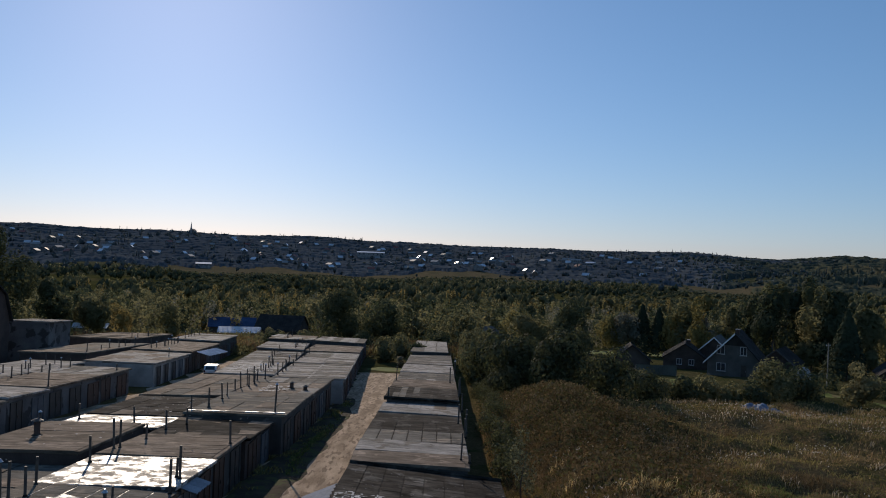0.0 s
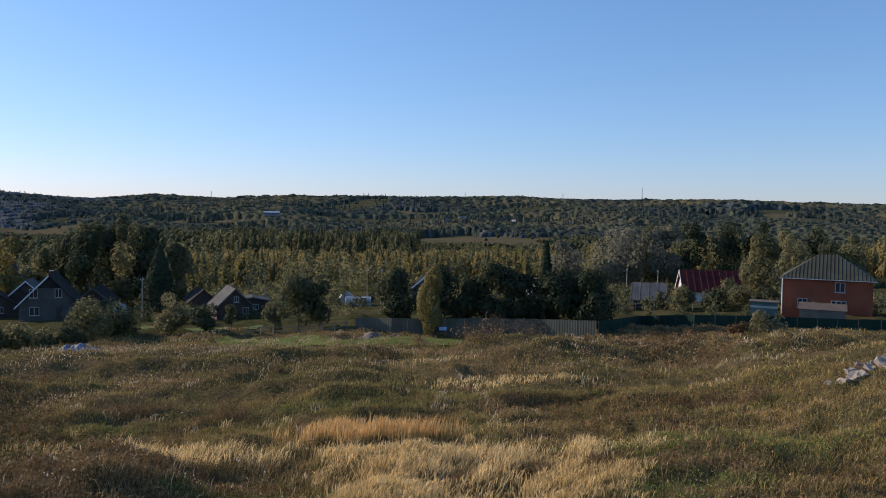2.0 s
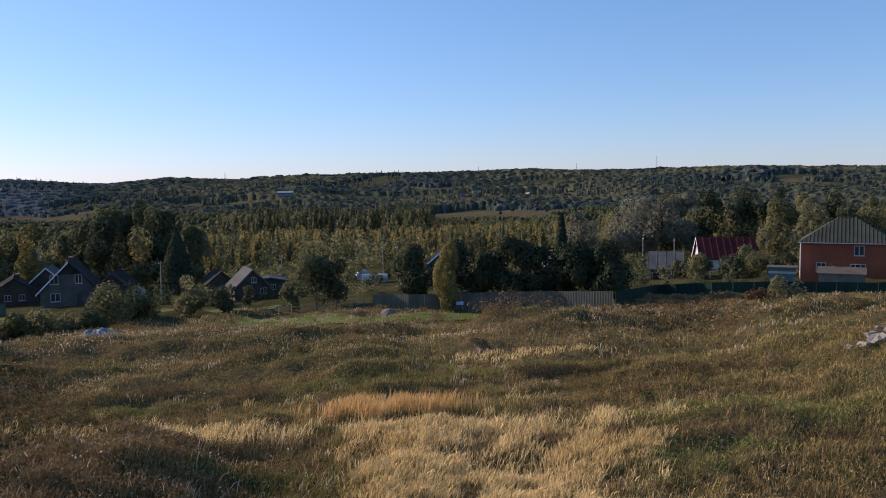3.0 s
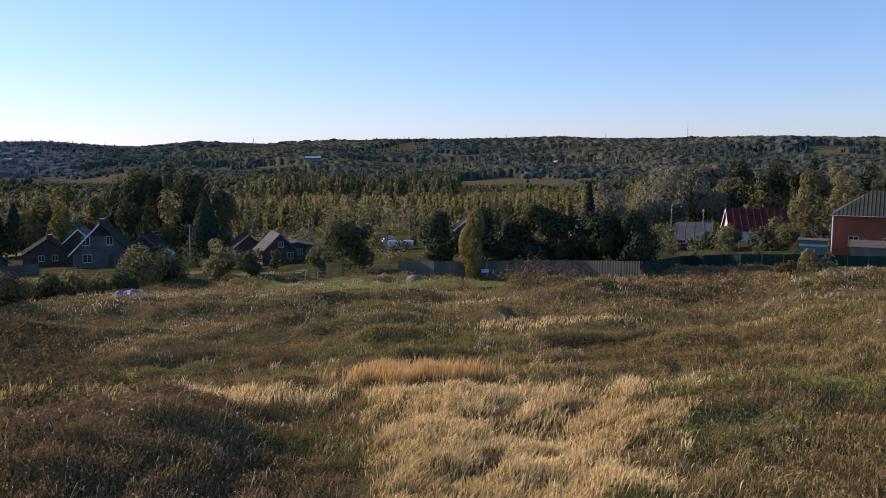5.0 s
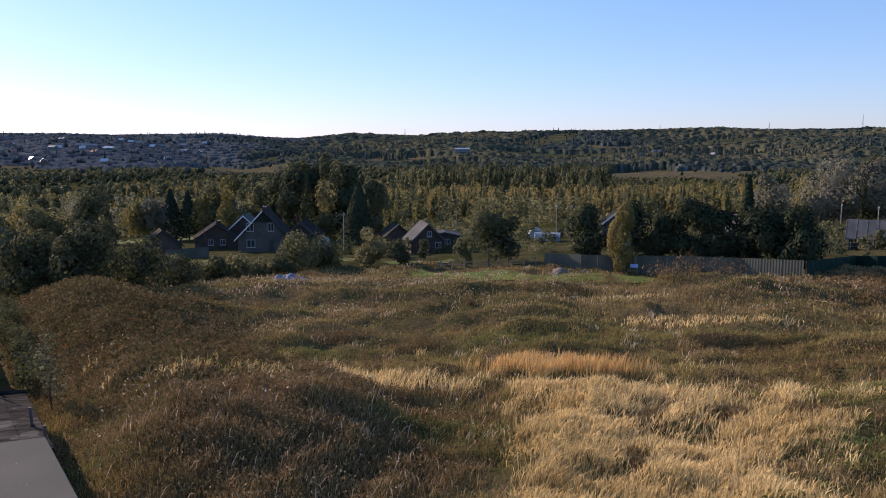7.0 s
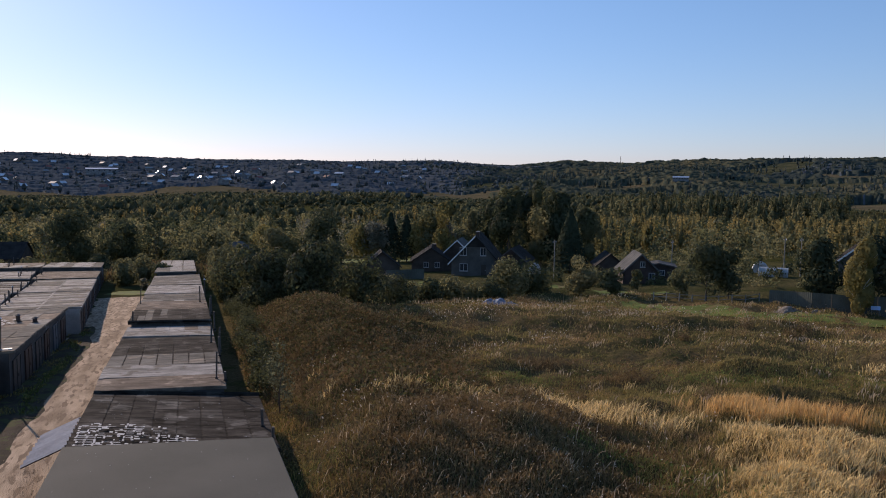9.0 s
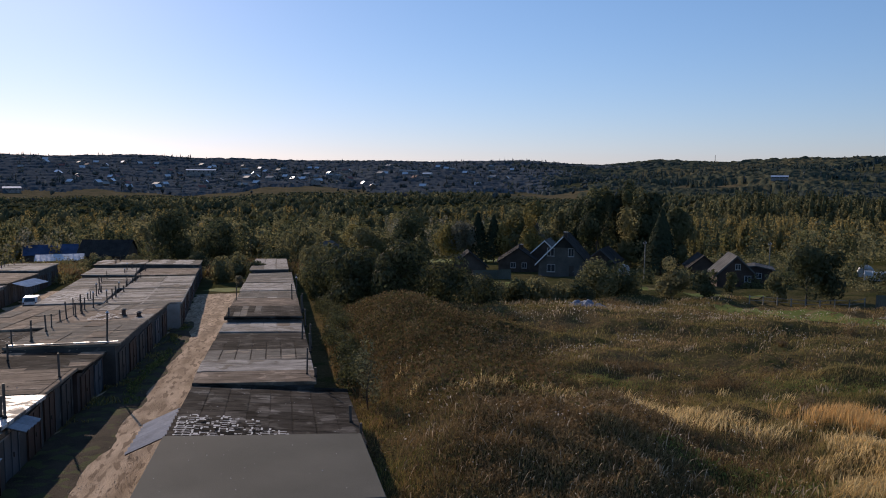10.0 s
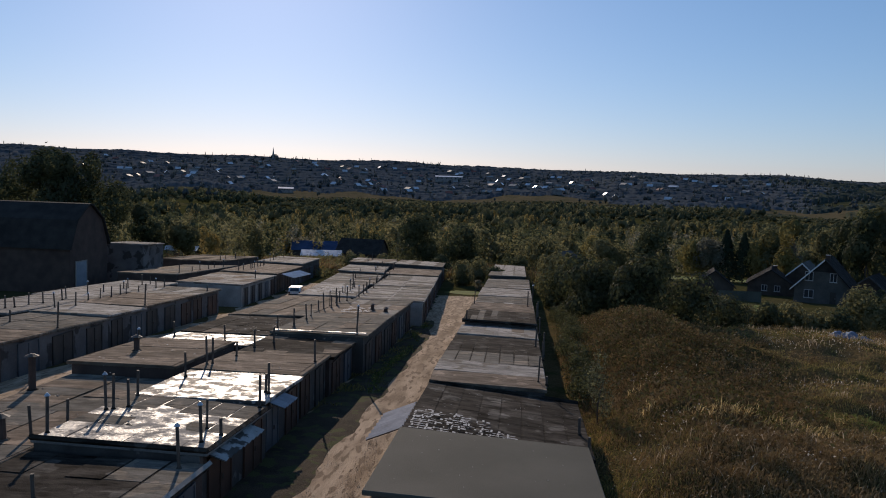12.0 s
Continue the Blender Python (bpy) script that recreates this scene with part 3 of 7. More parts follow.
# the double row west of the lane: fronts at x = -11, backs meet at x = -17
RX = -17.1
garage(-10.7, RX, 12.5, 26.0, FELT_BLACK, "near garage with wet-looking black felt roof", -0.5, -0.35, 4, rim=[(0, 3)], rim_mat=CONCRETE, grid=(5, 6, 0.6, [FELT_BLACK, FELT_BLACK, FELT_BLACK, FELT_GREY]), pipes=[(0.12, 0.95, 1.5, "cap"), (0.55, 0.68, 0.8, "plain")], wall=WALL_DARK)
garage(-10.9, RX, 26.2, 33.6, FELT_GLOSS, "garage with glossy silver-grey felt sheets in a grid", -0.1, 0.06, 2, grid=(6, 6, 1.0, (FELT_GLOSS, FELT_GLOSS, FELT_GREY, FELT_GLOSS, FELT_GREY, FELT_GREY)), rim=[(0, 1), (0, 3)], pipes=[(0.1, 0.15, 1.4, "cap"), (0.18, 0.4, 1.2, "thin"), (0.05, 0.3, 0.7, "plain"), (0.06, 0.95, 1.5, "plain"), (0.97, 0.1, 1.4, "cap"), (0.93, 0.6, 1.5, "cap"), (0.9, 0.63, 1.5, "plain"), (0.84, 0.7, 1.2, "plain"), (0.92, 0.95, 1.2, "plain")])
garage(-11.2, RX, 33.7, 40.0, SILVER, "garage with flaking silver-painted roof", 0.05, 0.05, 2, pipes=[(0.06, 0.25, 1.5, "plain"), (0.1, 0.3, 0.9, "plain"), (0.9, 0.7, 1.3, "plain")])
garage(-11.4, RX, 40.1, 46.5, FELT_BROWN, "garage with brown felt roof", 0.0, 0.0, 2, pipes=[(0.05, 0.6, 1.3, "plain"), (0.93, 0.2, 1.6, "plain"), (0.9, 0.25, 1.5, "plain"), (0.85, 0.7, 0.9, "plain")])
garage(-11.2, RX, 46.6, 53.3, FELT_BLACK, "low garage with dark weathered roof and a self-sown shrub", -0.15, -0.1, 2, grid=(4, 5, 0.7, [FELT_BLACK, FELT_BROWN]), pipes=[(0.9, 0.3, 1.2, "plain"), (0.8, 0.6, 1.1, "plain")], wall=WALL_DARK)
garage(-10.5, RX, 53.6, 65.5, FELT_GREY, "garages with grey felt roof edged in white", 0.35, 0.3, 3, pipes=[(0.12, 0.02, 2.0, "cap"), (0.85, 0.2, 1.0, "plain")] + ridge_pipes(4), grid=(5, 4, 0.3, [FELT_BROWN, FELT_GREY]))
garage(-10.6, -17.3, 65.6, 78.5, FELT_BROWN, "garages with brown dusty roof", 0.3, 0.25, 3, pipes=[(0.35, 0.3, 0.5, "thick"), (0.15, 0.2, 0.35, "thick")] + ridge_pipes(8, lo=0.9, hi=1.7), grid=(5, 3, 0.4, [FELT_GREY, FELT_PALE]))
garage(-9.7, -16.9, 80.8, 99.0, FELT_PALE, "white-plastered end garages with pale grey roof", 0.1, 0.1, 5, shear=-1.2, pipes=ridge_pipes(6, 0.97), grid=(2, 10, 0.75, [FELT_PALE, FELT_GREY]), wall=CONCRETE)
garage(-10.9, -18.1, 99.1, 119.0, FELT_PALE, "pale-roofed garages farther along the lane", 0.1, 0.1, 5, shear=-1.3, pipes=ridge_pipes(7, 0.97), grid=(2, 11, 0.7, [FELT_PALE, FELT_GREY]))
garage(-12.2, -20.2, 119.2, 136.0, FELT_BROWN, "dark brown-roofed garages at the lane's end", 0.25, 0.3, 4, shear=-1.0, pipes=ridge_pipes(5, 0.97))
garage(-13.2, -21.5, 136.2, 152.0, FELT_GREY, "grey-roofed garages at the lane's end", 0.75, 0.9, 4, shear=-1.0, grid=(6, 2, 0.6, [FELT_PALE]))
# their western half, fronts at x = -23
BX = -17.25
garage(-23.2, BX, 16.0, 31.5, FELT_BROWN, "garages with brown and grey felt strips", -0.5, -0.4, 4, grid=(3, 6, 0.7, [FELT_BROWN, FELT_GREY]), pipes=[(0.75, 0.7, 0.9, "thick"), (0.85, 0.75, 1.2, "plain"), (0.9, 0.5, 1.2, "plain"), (0.93, 0.85, 1.1, "plain")])
garage(-23.2, BX, 31.6, 39.4, FELT_GREY, "low garage with slate-grey felt roof and a stout flue", -0.55, -0.45, 2, grid=(2, 5, 0.7, [FELT_GREY, FELT_BROWN]), pipes=[(0.05, 0.5, 1.7, "thick")])
garage(-23.6, -17.9, 39.6, 48.5, FELT_BROWN, "raised garage with sandy brown roof", 0.2, 0.25, 2, pipes=[(0.3, 0.5, 1.2, "cap"), (0.32, 0.45, 0.8, "thick")], wall=WALL_DARK)
garage(-23.3, BX, 48.7, 53.0, SILVER, "narrow garage with silver-painted roof", 0.0, 0.0, 1, pipes=[(0.7, 0.3, 1.1, "plain"), (0.1, 0.5, 1.0, "plain")])
garage(-23.3, BX, 53.1, 63.0, FELT_BLACK, "garages with rough dark roof littered with scraps", 0.0, 0.0, 3, grid=(4, 5, 0.5, [FELT_BLACK, FELT_BROWN]))
garage(-23.6, BX, 63.1, 80.5, FELT_BROWN, "garages with sandy brown felt roof", 0.1, 0.2, 4, grid=(4, 4, 0.6, [FELT_BROWN, FELT_GREY]))
garage(-23.0, -17.1, 82.0, 99.0, FELT_PALE, "pale grey-roofed garages with white patches", 0.2, 0.2, 4, shear=-1.8, grid=(2, 10, 0.8, [FELT_PALE, FELT_GREY, FELT_PALE]), pipes=ridge_pipes(7, 0.75))
garage(-24.9, -18.3, 99.1, 118.0, FELT_PALE, "pale-roofed garages with patched felt", 0.2, 0.2, 4, shear=-2.0, grid=(2, 11, 0.8, [FELT_PALE, FELT_GREY, FELT_BLACK]), pipes=ridge_pipes(4, 0.5))
garage(-27.2, -20.4, 118.3, 136.0, FELT_PALE, "pale grey-roofed garages with iron pipes", 0.6, 0.5, 4, shear=-2.0, grid=(2, 11, 0.7, [FELT_PALE, FELT_GREY]), pipes=ridge_pipes(4, 0.8))
garage(-29.3, -21.7, 136.2, 152.0, FELT_BROWN, "brown-roofed garages with vent pipes", 1.0, 1.0, 4, shear=-1.8, grid=(7, 2, 0.5, [FELT_PALE]), pipes=ridge_pipes(4, 0.4))
# the next row west, fronts at x = -32 to its lane
garage(-31.6, -38.0, 22.0, 38.0, FELT_BROWN, "garages with brown roof and blue-grey gates", -0.2, -0.2, 4, wall=WALL_PLASTER, gates=[GATE_RUST, GATE_BLUE, GATE_GREY])
garage(-31.6, -38.0, 38.2, 50.0, FELT_BROWN, "garages with dark brown roof", 0.0, 0.0, 3, wall=WALL_PLASTER, gates=[GATE_RUST, GATE_BLUE, GATE_GREY])
garage(-31.8, -38.2, 50.2, 58.5, FELT_GREY, "garages with grey roof stained brown", -0.1, 0.0, 2, pipes=[(0.05, 0.2, 1.9, "plain"), (0.8, 0.3, 1.3, "cap"), (0.7, 0.35, 0.9, "plain")], grid=(3, 2, 0.8, [FELT_GREY]), wall=WALL_PLASTER, gates=[GATE_RUST, GATE_BLUE, GATE_GREY])
garage(-32.0, -38.4, 58.6, 65.0, FELT_PALE, "garage with sandy pale roof", 0.1, 0.15, 2, pipes=[(0.9, 0.4, 1.2, "cap"), (0.8, 0.7, 1.2, "plain")], wall=WALL_PLASTER, gates=[GATE_RUST, GATE_BLUE, GATE_GREY])
garage(-32.3, -38.6, 65.1, 76.0, FELT_BROWN, "garages with brown roof", 0.15, 0.2, 3, pipes=[(0.05, 0.05, 1.9, "plain")] + ridge_pipes(5, 0.9), wall=WALL_PLASTER, gates=[GATE_RUST, GATE_BLUE, GATE_GREY])
garage(-32.8, -39.2, 76.1, 84.0, FELT_GREY, "garages with slate-grey roof", 0.1, 0.15, 2, grid=(4, 3, 0.7, [FELT_GREY, FELT_PALE]), pipes=[(0.1, 0.7, 0.6, "plain")] + ridge_pipes(4, 0.9), wall=WALL_PLASTER, gates=[GATE_RUST, GATE_BLUE, GATE_GREY])
garage(-45.0, -38.6, 56.0, 70.0, FELT_PALE, "garages with pale grey roof, seen from behind", 0.15, 0.2, 3, pipes=ridge_pipes(6, 0.7))
garage(-45.5, -39.3, 70.2, 88.0, FELT_PALE, "garages with pale patched roof", 0.2, 0.2, 4, pipes=ridge_pipes(6, 0.7))
garage(-32.6, -40.5, 90.5, 108.0, FELT_PALE, "garages with pale grey and brown roof", 0.1, 0.2, 5, shear=-1.5, grid=(4, 4, 0.8, [FELT_BROWN, FELT_PALE]), pipes=[(0.15, 0.6, 1.0, "cap")], wall=CONCRETE)
garage(-34.1, -42.0, 108.2, 130.0, FELT_BROWN, "garages with sandy brown roof and tin porch", 0.3, 0.4, 6, shear=-2.2, pipes=ridge_pipes(9, 0.7))
garage(-36.3, -44.2, 130.2, 150.0, FELT_PALE, "garages with silvery patched roof", 0.6, 0.7, 5, shear=-2.2, grid=(2, 9, 0.9, [FELT_PALE, FELT_PALE, FELT_GREY]), pipes=ridge_pipes(5, 0.8))
garage(-53.0, -44.6, 100.0, 122.0, FELT_GREY, "garage with dark grey roof, tarred edge", 0.2, 0.3, 4, grid=(5, 4, 0.6, [FELT_GREY, FELT_BROWN]), pipes=ridge_pipes(6, 0.85), wall=WALL_DARK)
garage(-58.0, -48.0, 123.0, 142.0, FELT_BROWN, "garage with dark brown roof", 0.9, 0.9, 4, grid=(5, 4, 0.6, [FELT_BLACK, FELT_BROWN]), pipes=ridge_pipes(5, 0.85), wall=WALL_DARK)


def corrugated(bm, corners, waves_n, amp=0.06):
    """A wavy sheet between four corners; the waves run from the first edge to the opposite one."""
    a, b, c, d = [Vector(p) for p in corners]
    n = waves_n * 4
    up = (b - a).cross(d - a).normalized()
    rows = []
    for i in range(n + 1):
        u = i / n
        w = up * amp * math.sin(u * waves_n * 2 * math.pi)
        rows.append((bm.verts.new(a.lerp(b, u) + w), bm.verts.new(d.lerp(c, u) + w)))
    for p, q in zip(rows, rows[1:]):
        bm.faces.new((p[0], q[0], q[1], p[1]))
    return bm


def canopy(label, x0, x1, y0, y1, z0, z1, mat, waves_n=9):
    """A sheet canopy over a gate, on two brackets."""
    t = thing("canopy", label, "canopy")
    part("sheet", corrugated(bmesh.new(), [(x0, y0, z0), (x0, y1, z0 - 0.0575 * (y1 - y0)), (x1, y1, z1 - 0.0575 * (y1 - y0)), (x1, y0, z1)], waves_n), mat, t)
    for y in (y0 + 0.1, y1 - 0.1):
        z = -0.0575 * (y - y0)
        part("bracket", rod(bmesh.new(), (x0, y, z0 + z - 0.04), (x1, y, z1 + z - 0.04), 0.03, seg=5), PIPE_IRON, t)
    return t


TIN_DULL = surface("dull_zinc_sheet", (0.20, 0.21, 0.23), (0.34, 0.35, 0.38), 0.9, 10, 0.65, 0.15, spec=0.35)
canopy("grey corrugated sheet canopy leaning off the black-roofed garage", XL - 0.25, XL - 1.75, 31.4, 36.2, roof_line(31.4) - 0.12, roof_line(31.4) - 0.75, TIN_DULL, 8)
canopy("pale sheet canopy over a garage gate", -10.85, -10.1, 26.6, 31.0, roof_line(26.6) - 0.25, roof_line(26.6) - 0.5, SILVER, 9)
canopy("short curled tin canopy over a gate", -11.1, -10.3, 34.4, 36.6, roof_line(34.4) - 0.15, roof_line(34.4) - 0.4, TIN_DULL, 5)
canopy("bright tin porch roof in the farther lane", -33.9, -32.0, 110.5, 120.0, roof_line(110.5) + 0.15, roof_line(110.5) - 0.35, TIN, 14)

# white flashing on the near edge of the grey roof
flash = thing("roof_flashing", "long white painted flashing on a roof's edge", "flashing")
part("strip", hexa(bmesh.new(), [(-10.3, 53.45, roof_line(53.6) + 0.40), (-16.9, 53.45, roof_line(53.6) + 0.36), (-16.9, 53.75, roof_line(53.6) + 0.36), (-10.3, 53.75, roof_line(53.6) + 0.40)],
     [(-10.3, 53.45, roof_line(53.6) + 0.47), (-16.9, 53.45, roof_line(53.6) + 0.43), (-16.9, 53.75, roof_line(53.6) + 0.43), (-10.3, 53.75, roof_line(53.6) + 0.47)]), SILVER, flash)

# flakes of silver paint on the black roof and scraps on other roofs
def flakes(label, x0, x1, y0, y1, zf, n, size, mat, seed):
    rg = np.random.default_rng(seed)
    k = np.column_stack([rg.uniform(x0, x1, n), rg.uniform(y0, y1, n)])
    keep = np.sin(k[:, 0] * 2.7 + seed) * np.sin(k[:, 1] * 2.1) + 0.5 * np.sin(k[:, 0] * 6.1) * np.sin(k[:, 1] * 5.3) > -0.15
    k = k[keep]
    w, l = size * rg.uniform(0.4, 1.5, len(k)), size * rg.uniform(0.4, 1.5, len(k))

    def at(du, dv):
        x, y = k[:, 0] + du * w, k[:, 1] + dv * l
        return np.column_stack([x, y, zf(x, y)])
    v = np.stack([at(-0.5, -0.4), at(0.45, -0.5), at(0.5, 0.45), at(-0.4, 0.5)], 1).reshape(-1, 3)
    return tagged(mesh_np("paint_flakes", v, np.arange(len(v)).reshape(-1, 4), mat), label, "paint", kind="stuff")


PAINT = surface("flaking_silver_paint", (0.38, 0.375, 0.36), (0.58, 0.57, 0.55), 2.0, 14, 0.8, 0.3, spec=0.2)
black_top = lambda x, y: EYE - 8.3 - 0.0575 * y - 0.1 - 0.75 * (x + 4.2) / 7.5 + 0.035


def streaks(label, x0, y0, cols, rows, step, zf, mat, seed):
    """Silver paint left in broken lines along the seams of the felt, thinning away from the canopy."""
    rg = np.random.default_rng(seed)
    q = []
    for i in range(cols):
        for j in range(rows):
            fade = 1 - 0.75 * i / cols - 0.25 * j / rows
            cx, cy = x0 + i * step + rg.normal(0, 0.03), y0 + j * step + rg.normal(0, 0.03)
            if rg.uniform() < fade:
                q.append((cx, cy, rg.uniform(0.05, 0.13), rg.uniform(0.16, 0.42)))
            if rg.uniform() < 0.8 * fade:
                q.append((cx + step / 2, cy, rg.uniform(0.16, 0.42), rg.uniform(0.04, 0.11)))
            if rg.uniform() < 0.35 * fade:
                q.append((cx + step / 2, cy + step / 2, rg.uniform(0.1, 0.3), rg.uniform(0.1, 0.25)))
    q = np.array(q)
    corner = lambda du, dv: np.column_stack([q[:, 0] + du * q[:, 2], q[:, 1] + dv * q[:, 3], zf(q[:, 0] + du * q[:, 2], q[:, 1] + dv * q[:, 3])])
    v = np.stack([corner(-0.5, -0.4), corner(0.4, -0.5), corner(0.5, 0.42), corner(-0.42, 0.5)], 1).reshape(-1, 3)
    return tagged(mesh_np("paint_flakes", v, np.arange(len(v)).reshape(-1, 4), mat), label, "paint", kind="stuff")


streaks("flaking silver paint along the seams of the black felt roof", -4.2, 31.5, 10, 10, 0.34, black_top, PAINT, 3)
streaks("flaking silver paint along the seams of the black felt roof", -1.2, 31.7, 6, 4, 0.36, black_top, PAINT, 4)
plain_top = lambda d: (lambda x, y: EYE - 8.3 - 0.0575 * y + d)
flakes("pale scraps scattered on a dark roof", -22.8, -17.6, 54, 62.5, plain_top(0.05), 70, 0.13, PAINT, 6)
flakes("pale chips on the sandy brown roof", -23.2, -18.2, 40.0, 48.0, plain_top(0.27), 26, 0.12, PAINT, 8)
flakes("pale worn patch on a brown roof", -15.2, -12.8, 66.5, 71, plain_top(0.34), 260, 0.2, PAINT, 9)
flakes("white chalky patches on a pale roof", -23, -18, 84, 92, plain_top(0.25), 300, 0.3, PAINT, 10)

# loose gravel on the lane
grg = np.random.default_rng(15)
gp = np.column_stack([grg.uniform(-10.2, -4.8, 5200), 22 + 60 * grg.uniform(0, 1, 5200) ** 1.5])
gs = grg.uniform(0.012, 0.042, len(gp))
gzv = ground_z(gp[:, 0], gp[:, 1]) + 0.06
tet = np.array([(1, 0, -0.3), (-0.5, 0.87, -0.3), (-0.5, -0.87, -0.3), (0.1, 0.1, 0.7)])
spin = grg.uniform(0, 6.28, len(gp))
rotm = np.stack([np.stack([np.cos(spin), -np.sin(spin)], -1), np.stack([np.sin(spin), np.cos(spin)], -1)], -2)
xy = np.einsum("nij,kj->nki", rotm, tet[:, :2]) * gs[:, None, None] + gp[:, None, :]
gvv = np.concatenate([xy, (gzv[:, None] + tet[None, :, 2] * gs[:, None])[..., None]], -1).reshape(-1, 3)
gff = (np.arange(len(gp))[:, None, None] * 4 + np.array([(0, 1, 3), (1, 2, 3), (2, 0, 3)])[None]).reshape(-1, 3)
tagged(mesh_np("gravel", gvv, gff, DIRT), "loose stones on the dirt lane", "gravel", kind="stuff")

# ---- trees and woods ----
LEAF_OLIVE = foliage("olive_leaves", (0.151, 0.153, 0.073), (0.236, 0.213, 0.108), 0.54)
LEAF_DARK = foliage("dark_green_leaves", (0.056, 0.070, 0.036), (0.105, 0.112, 0.055), 0.45, 0.18, 0.012)
LEAF_YELLOW = foliage("yellowing_birch_leaves", (0.285, 0.225, 0.085), (0.385, 0.290, 0.110), 0.46)
LEAF_SPRUCE = foliage("spruce_needles", (0.033, 0.045, 0.026), (0.062, 0.073, 0.040), 0.15)
LEAF_WILLOW = foliage("grey_green_willow_leaves", (0.177, 0.174, 0.124), (0.254, 0.238, 0.169), 0.5)
LEAF_BIRCH = foliage("dull_yellow_birch_leaves", (0.205, 0.180, 0.066), (0.290, 0.232, 0.086), 0.46)
LEAF_RUST = foliage("rust_brown_leaves", (0.13, 0.075, 0.040), (0.18, 0.11, 0.055), 0.35)
# the blue-grey haze of distance is put into these two leaf colours
LEAF_HAZED = foliage("hazed_mixed_wood_leaves", (0.150, 0.175, 0.175), (0.205, 0.222, 0.205), 0.55, 0.25, 0.0)
LEAF_HAZED_DARK = foliage("hazed_dark_wood_leaves", (0.092, 0.115, 0.124), (0.140, 0.162, 0.158), 0.52, 0.25, 0.0)
LEAF_WILD = foliage("glossy_wild_bush_leaves", (0.055, 0.064, 0.028), (0.105, 0.106, 0.046), 0.45, 0.45, 0.02)
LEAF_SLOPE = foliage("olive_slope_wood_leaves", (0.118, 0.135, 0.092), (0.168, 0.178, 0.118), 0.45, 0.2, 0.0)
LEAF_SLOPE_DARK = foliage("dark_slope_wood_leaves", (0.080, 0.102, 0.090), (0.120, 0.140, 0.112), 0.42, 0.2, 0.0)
LEAF_SAPLING = foliage("pale_sapling_leaves", (0.10, 0.105, 0.055), (0.16, 0.155, 0.085), 0.45, 0.5, 0.015)
BARK = surface("grey_brown_bark", (0.07, 0.055, 0.042), (0.12, 0.10, 0.08), 2.0, 18, 0.95, 0.5)
BIRCH_BARK = surface("white_birch_bark", (0.50, 0.48, 0.44), (0.66, 0.64, 0.60), 2.0, 9, 0.85, 0.3, spots=(0.06, 0.05, 0.05), spot_at=0.60, spot_scale=3.0)


OCTA = (np.array([(1, 0, 0), (0, 1, 0), (-1, 0, 0), (0, -1, 0), (0, 0, 1), (0, 0, -1)], float), np.array([(0, 1, 4), (1, 2, 4), (2, 3, 4), (3, 0, 4), (1, 0, 5), (2, 1, 5), (3, 2, 5), (0, 3, 5)]))


def leaf_quads(centres, size, rg, stretch=1.0, facing=None):
    """Small tilted four-cornered leaves at the centres, loosely turned outwards where facing is given."""
    k = len(centres)
    nrm = rg.normal(size=(k, 3))
    nrm /= np.linalg.norm(nrm, axis=1, keepdims=True)
    if facing is not None:
        nrm = facing * 1.25 + nrm * 0.32
    a = np.cross(nrm, rg.normal(size=(k, 3)))
    a /= np.linalg.norm(a, axis=1, keepdims=True)
    b = np.cross(nrm, a)
    b /= np.linalg.norm(b, axis=1, keepdims=True)
    s = (np.broadcast_to(size, (k,)) * rg.uniform(0.6, 1.35, k))[:, None]
    a, b = a * s * 0.5 * stretch, b * s * 0.5
    v = np.stack([centres - a, centres + b * 0.8, centres + a, centres - b * 0.8], 1).reshape(-1, 3)
    return v, np.arange(4 * k).reshape(k, 4)


def crown_points(kind, h, w, k, rg):
    """Points where leaves sit in a crown of height h and half width w, standing on z = 0."""
    if kind == "spruce":
        u = rg.uniform(0, 1, k) ** 0.72
        tier = np.floor(u * 11) / 11 + 0.35 * (u * 11 % 1) / 11
        rad = w * (1 - tier) ** 0.9 * (0.55 + 0.45 * rg.uniform(0, 1, k))
        th = rg.uniform(0, 2 * np.pi, k)
        p = np.stack([rad * np.cos(th), rad * np.sin(th), h * (0.06 + 0.94 * u) - rad * 0.28], 1)
        return p, np.stack([np.cos(th) * 0.75, np.sin(th) * 0.75, 0 * th + 0.65], 1)
    lobes = 9 if kind == "birch" else 12
    lz = rg.uniform(0.10 if kind == "birch" else 0.16, 0.88, lobes)
    width_at = np.sin(np.pi * np.clip(lz * 0.92 + 0.06, 0, 1)) ** 0.7
    th = rg.uniform(0, 2 * np.pi, lobes)
    off = w * 0.62 * width_at * rg.uniform(0.3, 1.0, lobes)
    lc = np.stack([off * np.cos(th), off * np.sin(th), lz * h], 1)
    lr = w * rg.uniform(0.30, 0.56, lobes) * (0.5 + 0.6 * width_at)
    which = rg.integers(0, lobes, k)
    d = rg.normal(size=(k, 3))
    d /= np.linalg.norm(d, axis=1, keepdims=True)
    rad = lr[which] * rg.uniform(0.4, 1.0, k) ** 0.4
    p = lc[which] + d * rad[:, None] * np.array([1, 1, 1.15 if kind != "birch" else 1.7])
    if kind == "bush":
        p[:, 2] = np.abs(p[:, 2] - 0.12 * h)
    return p, d


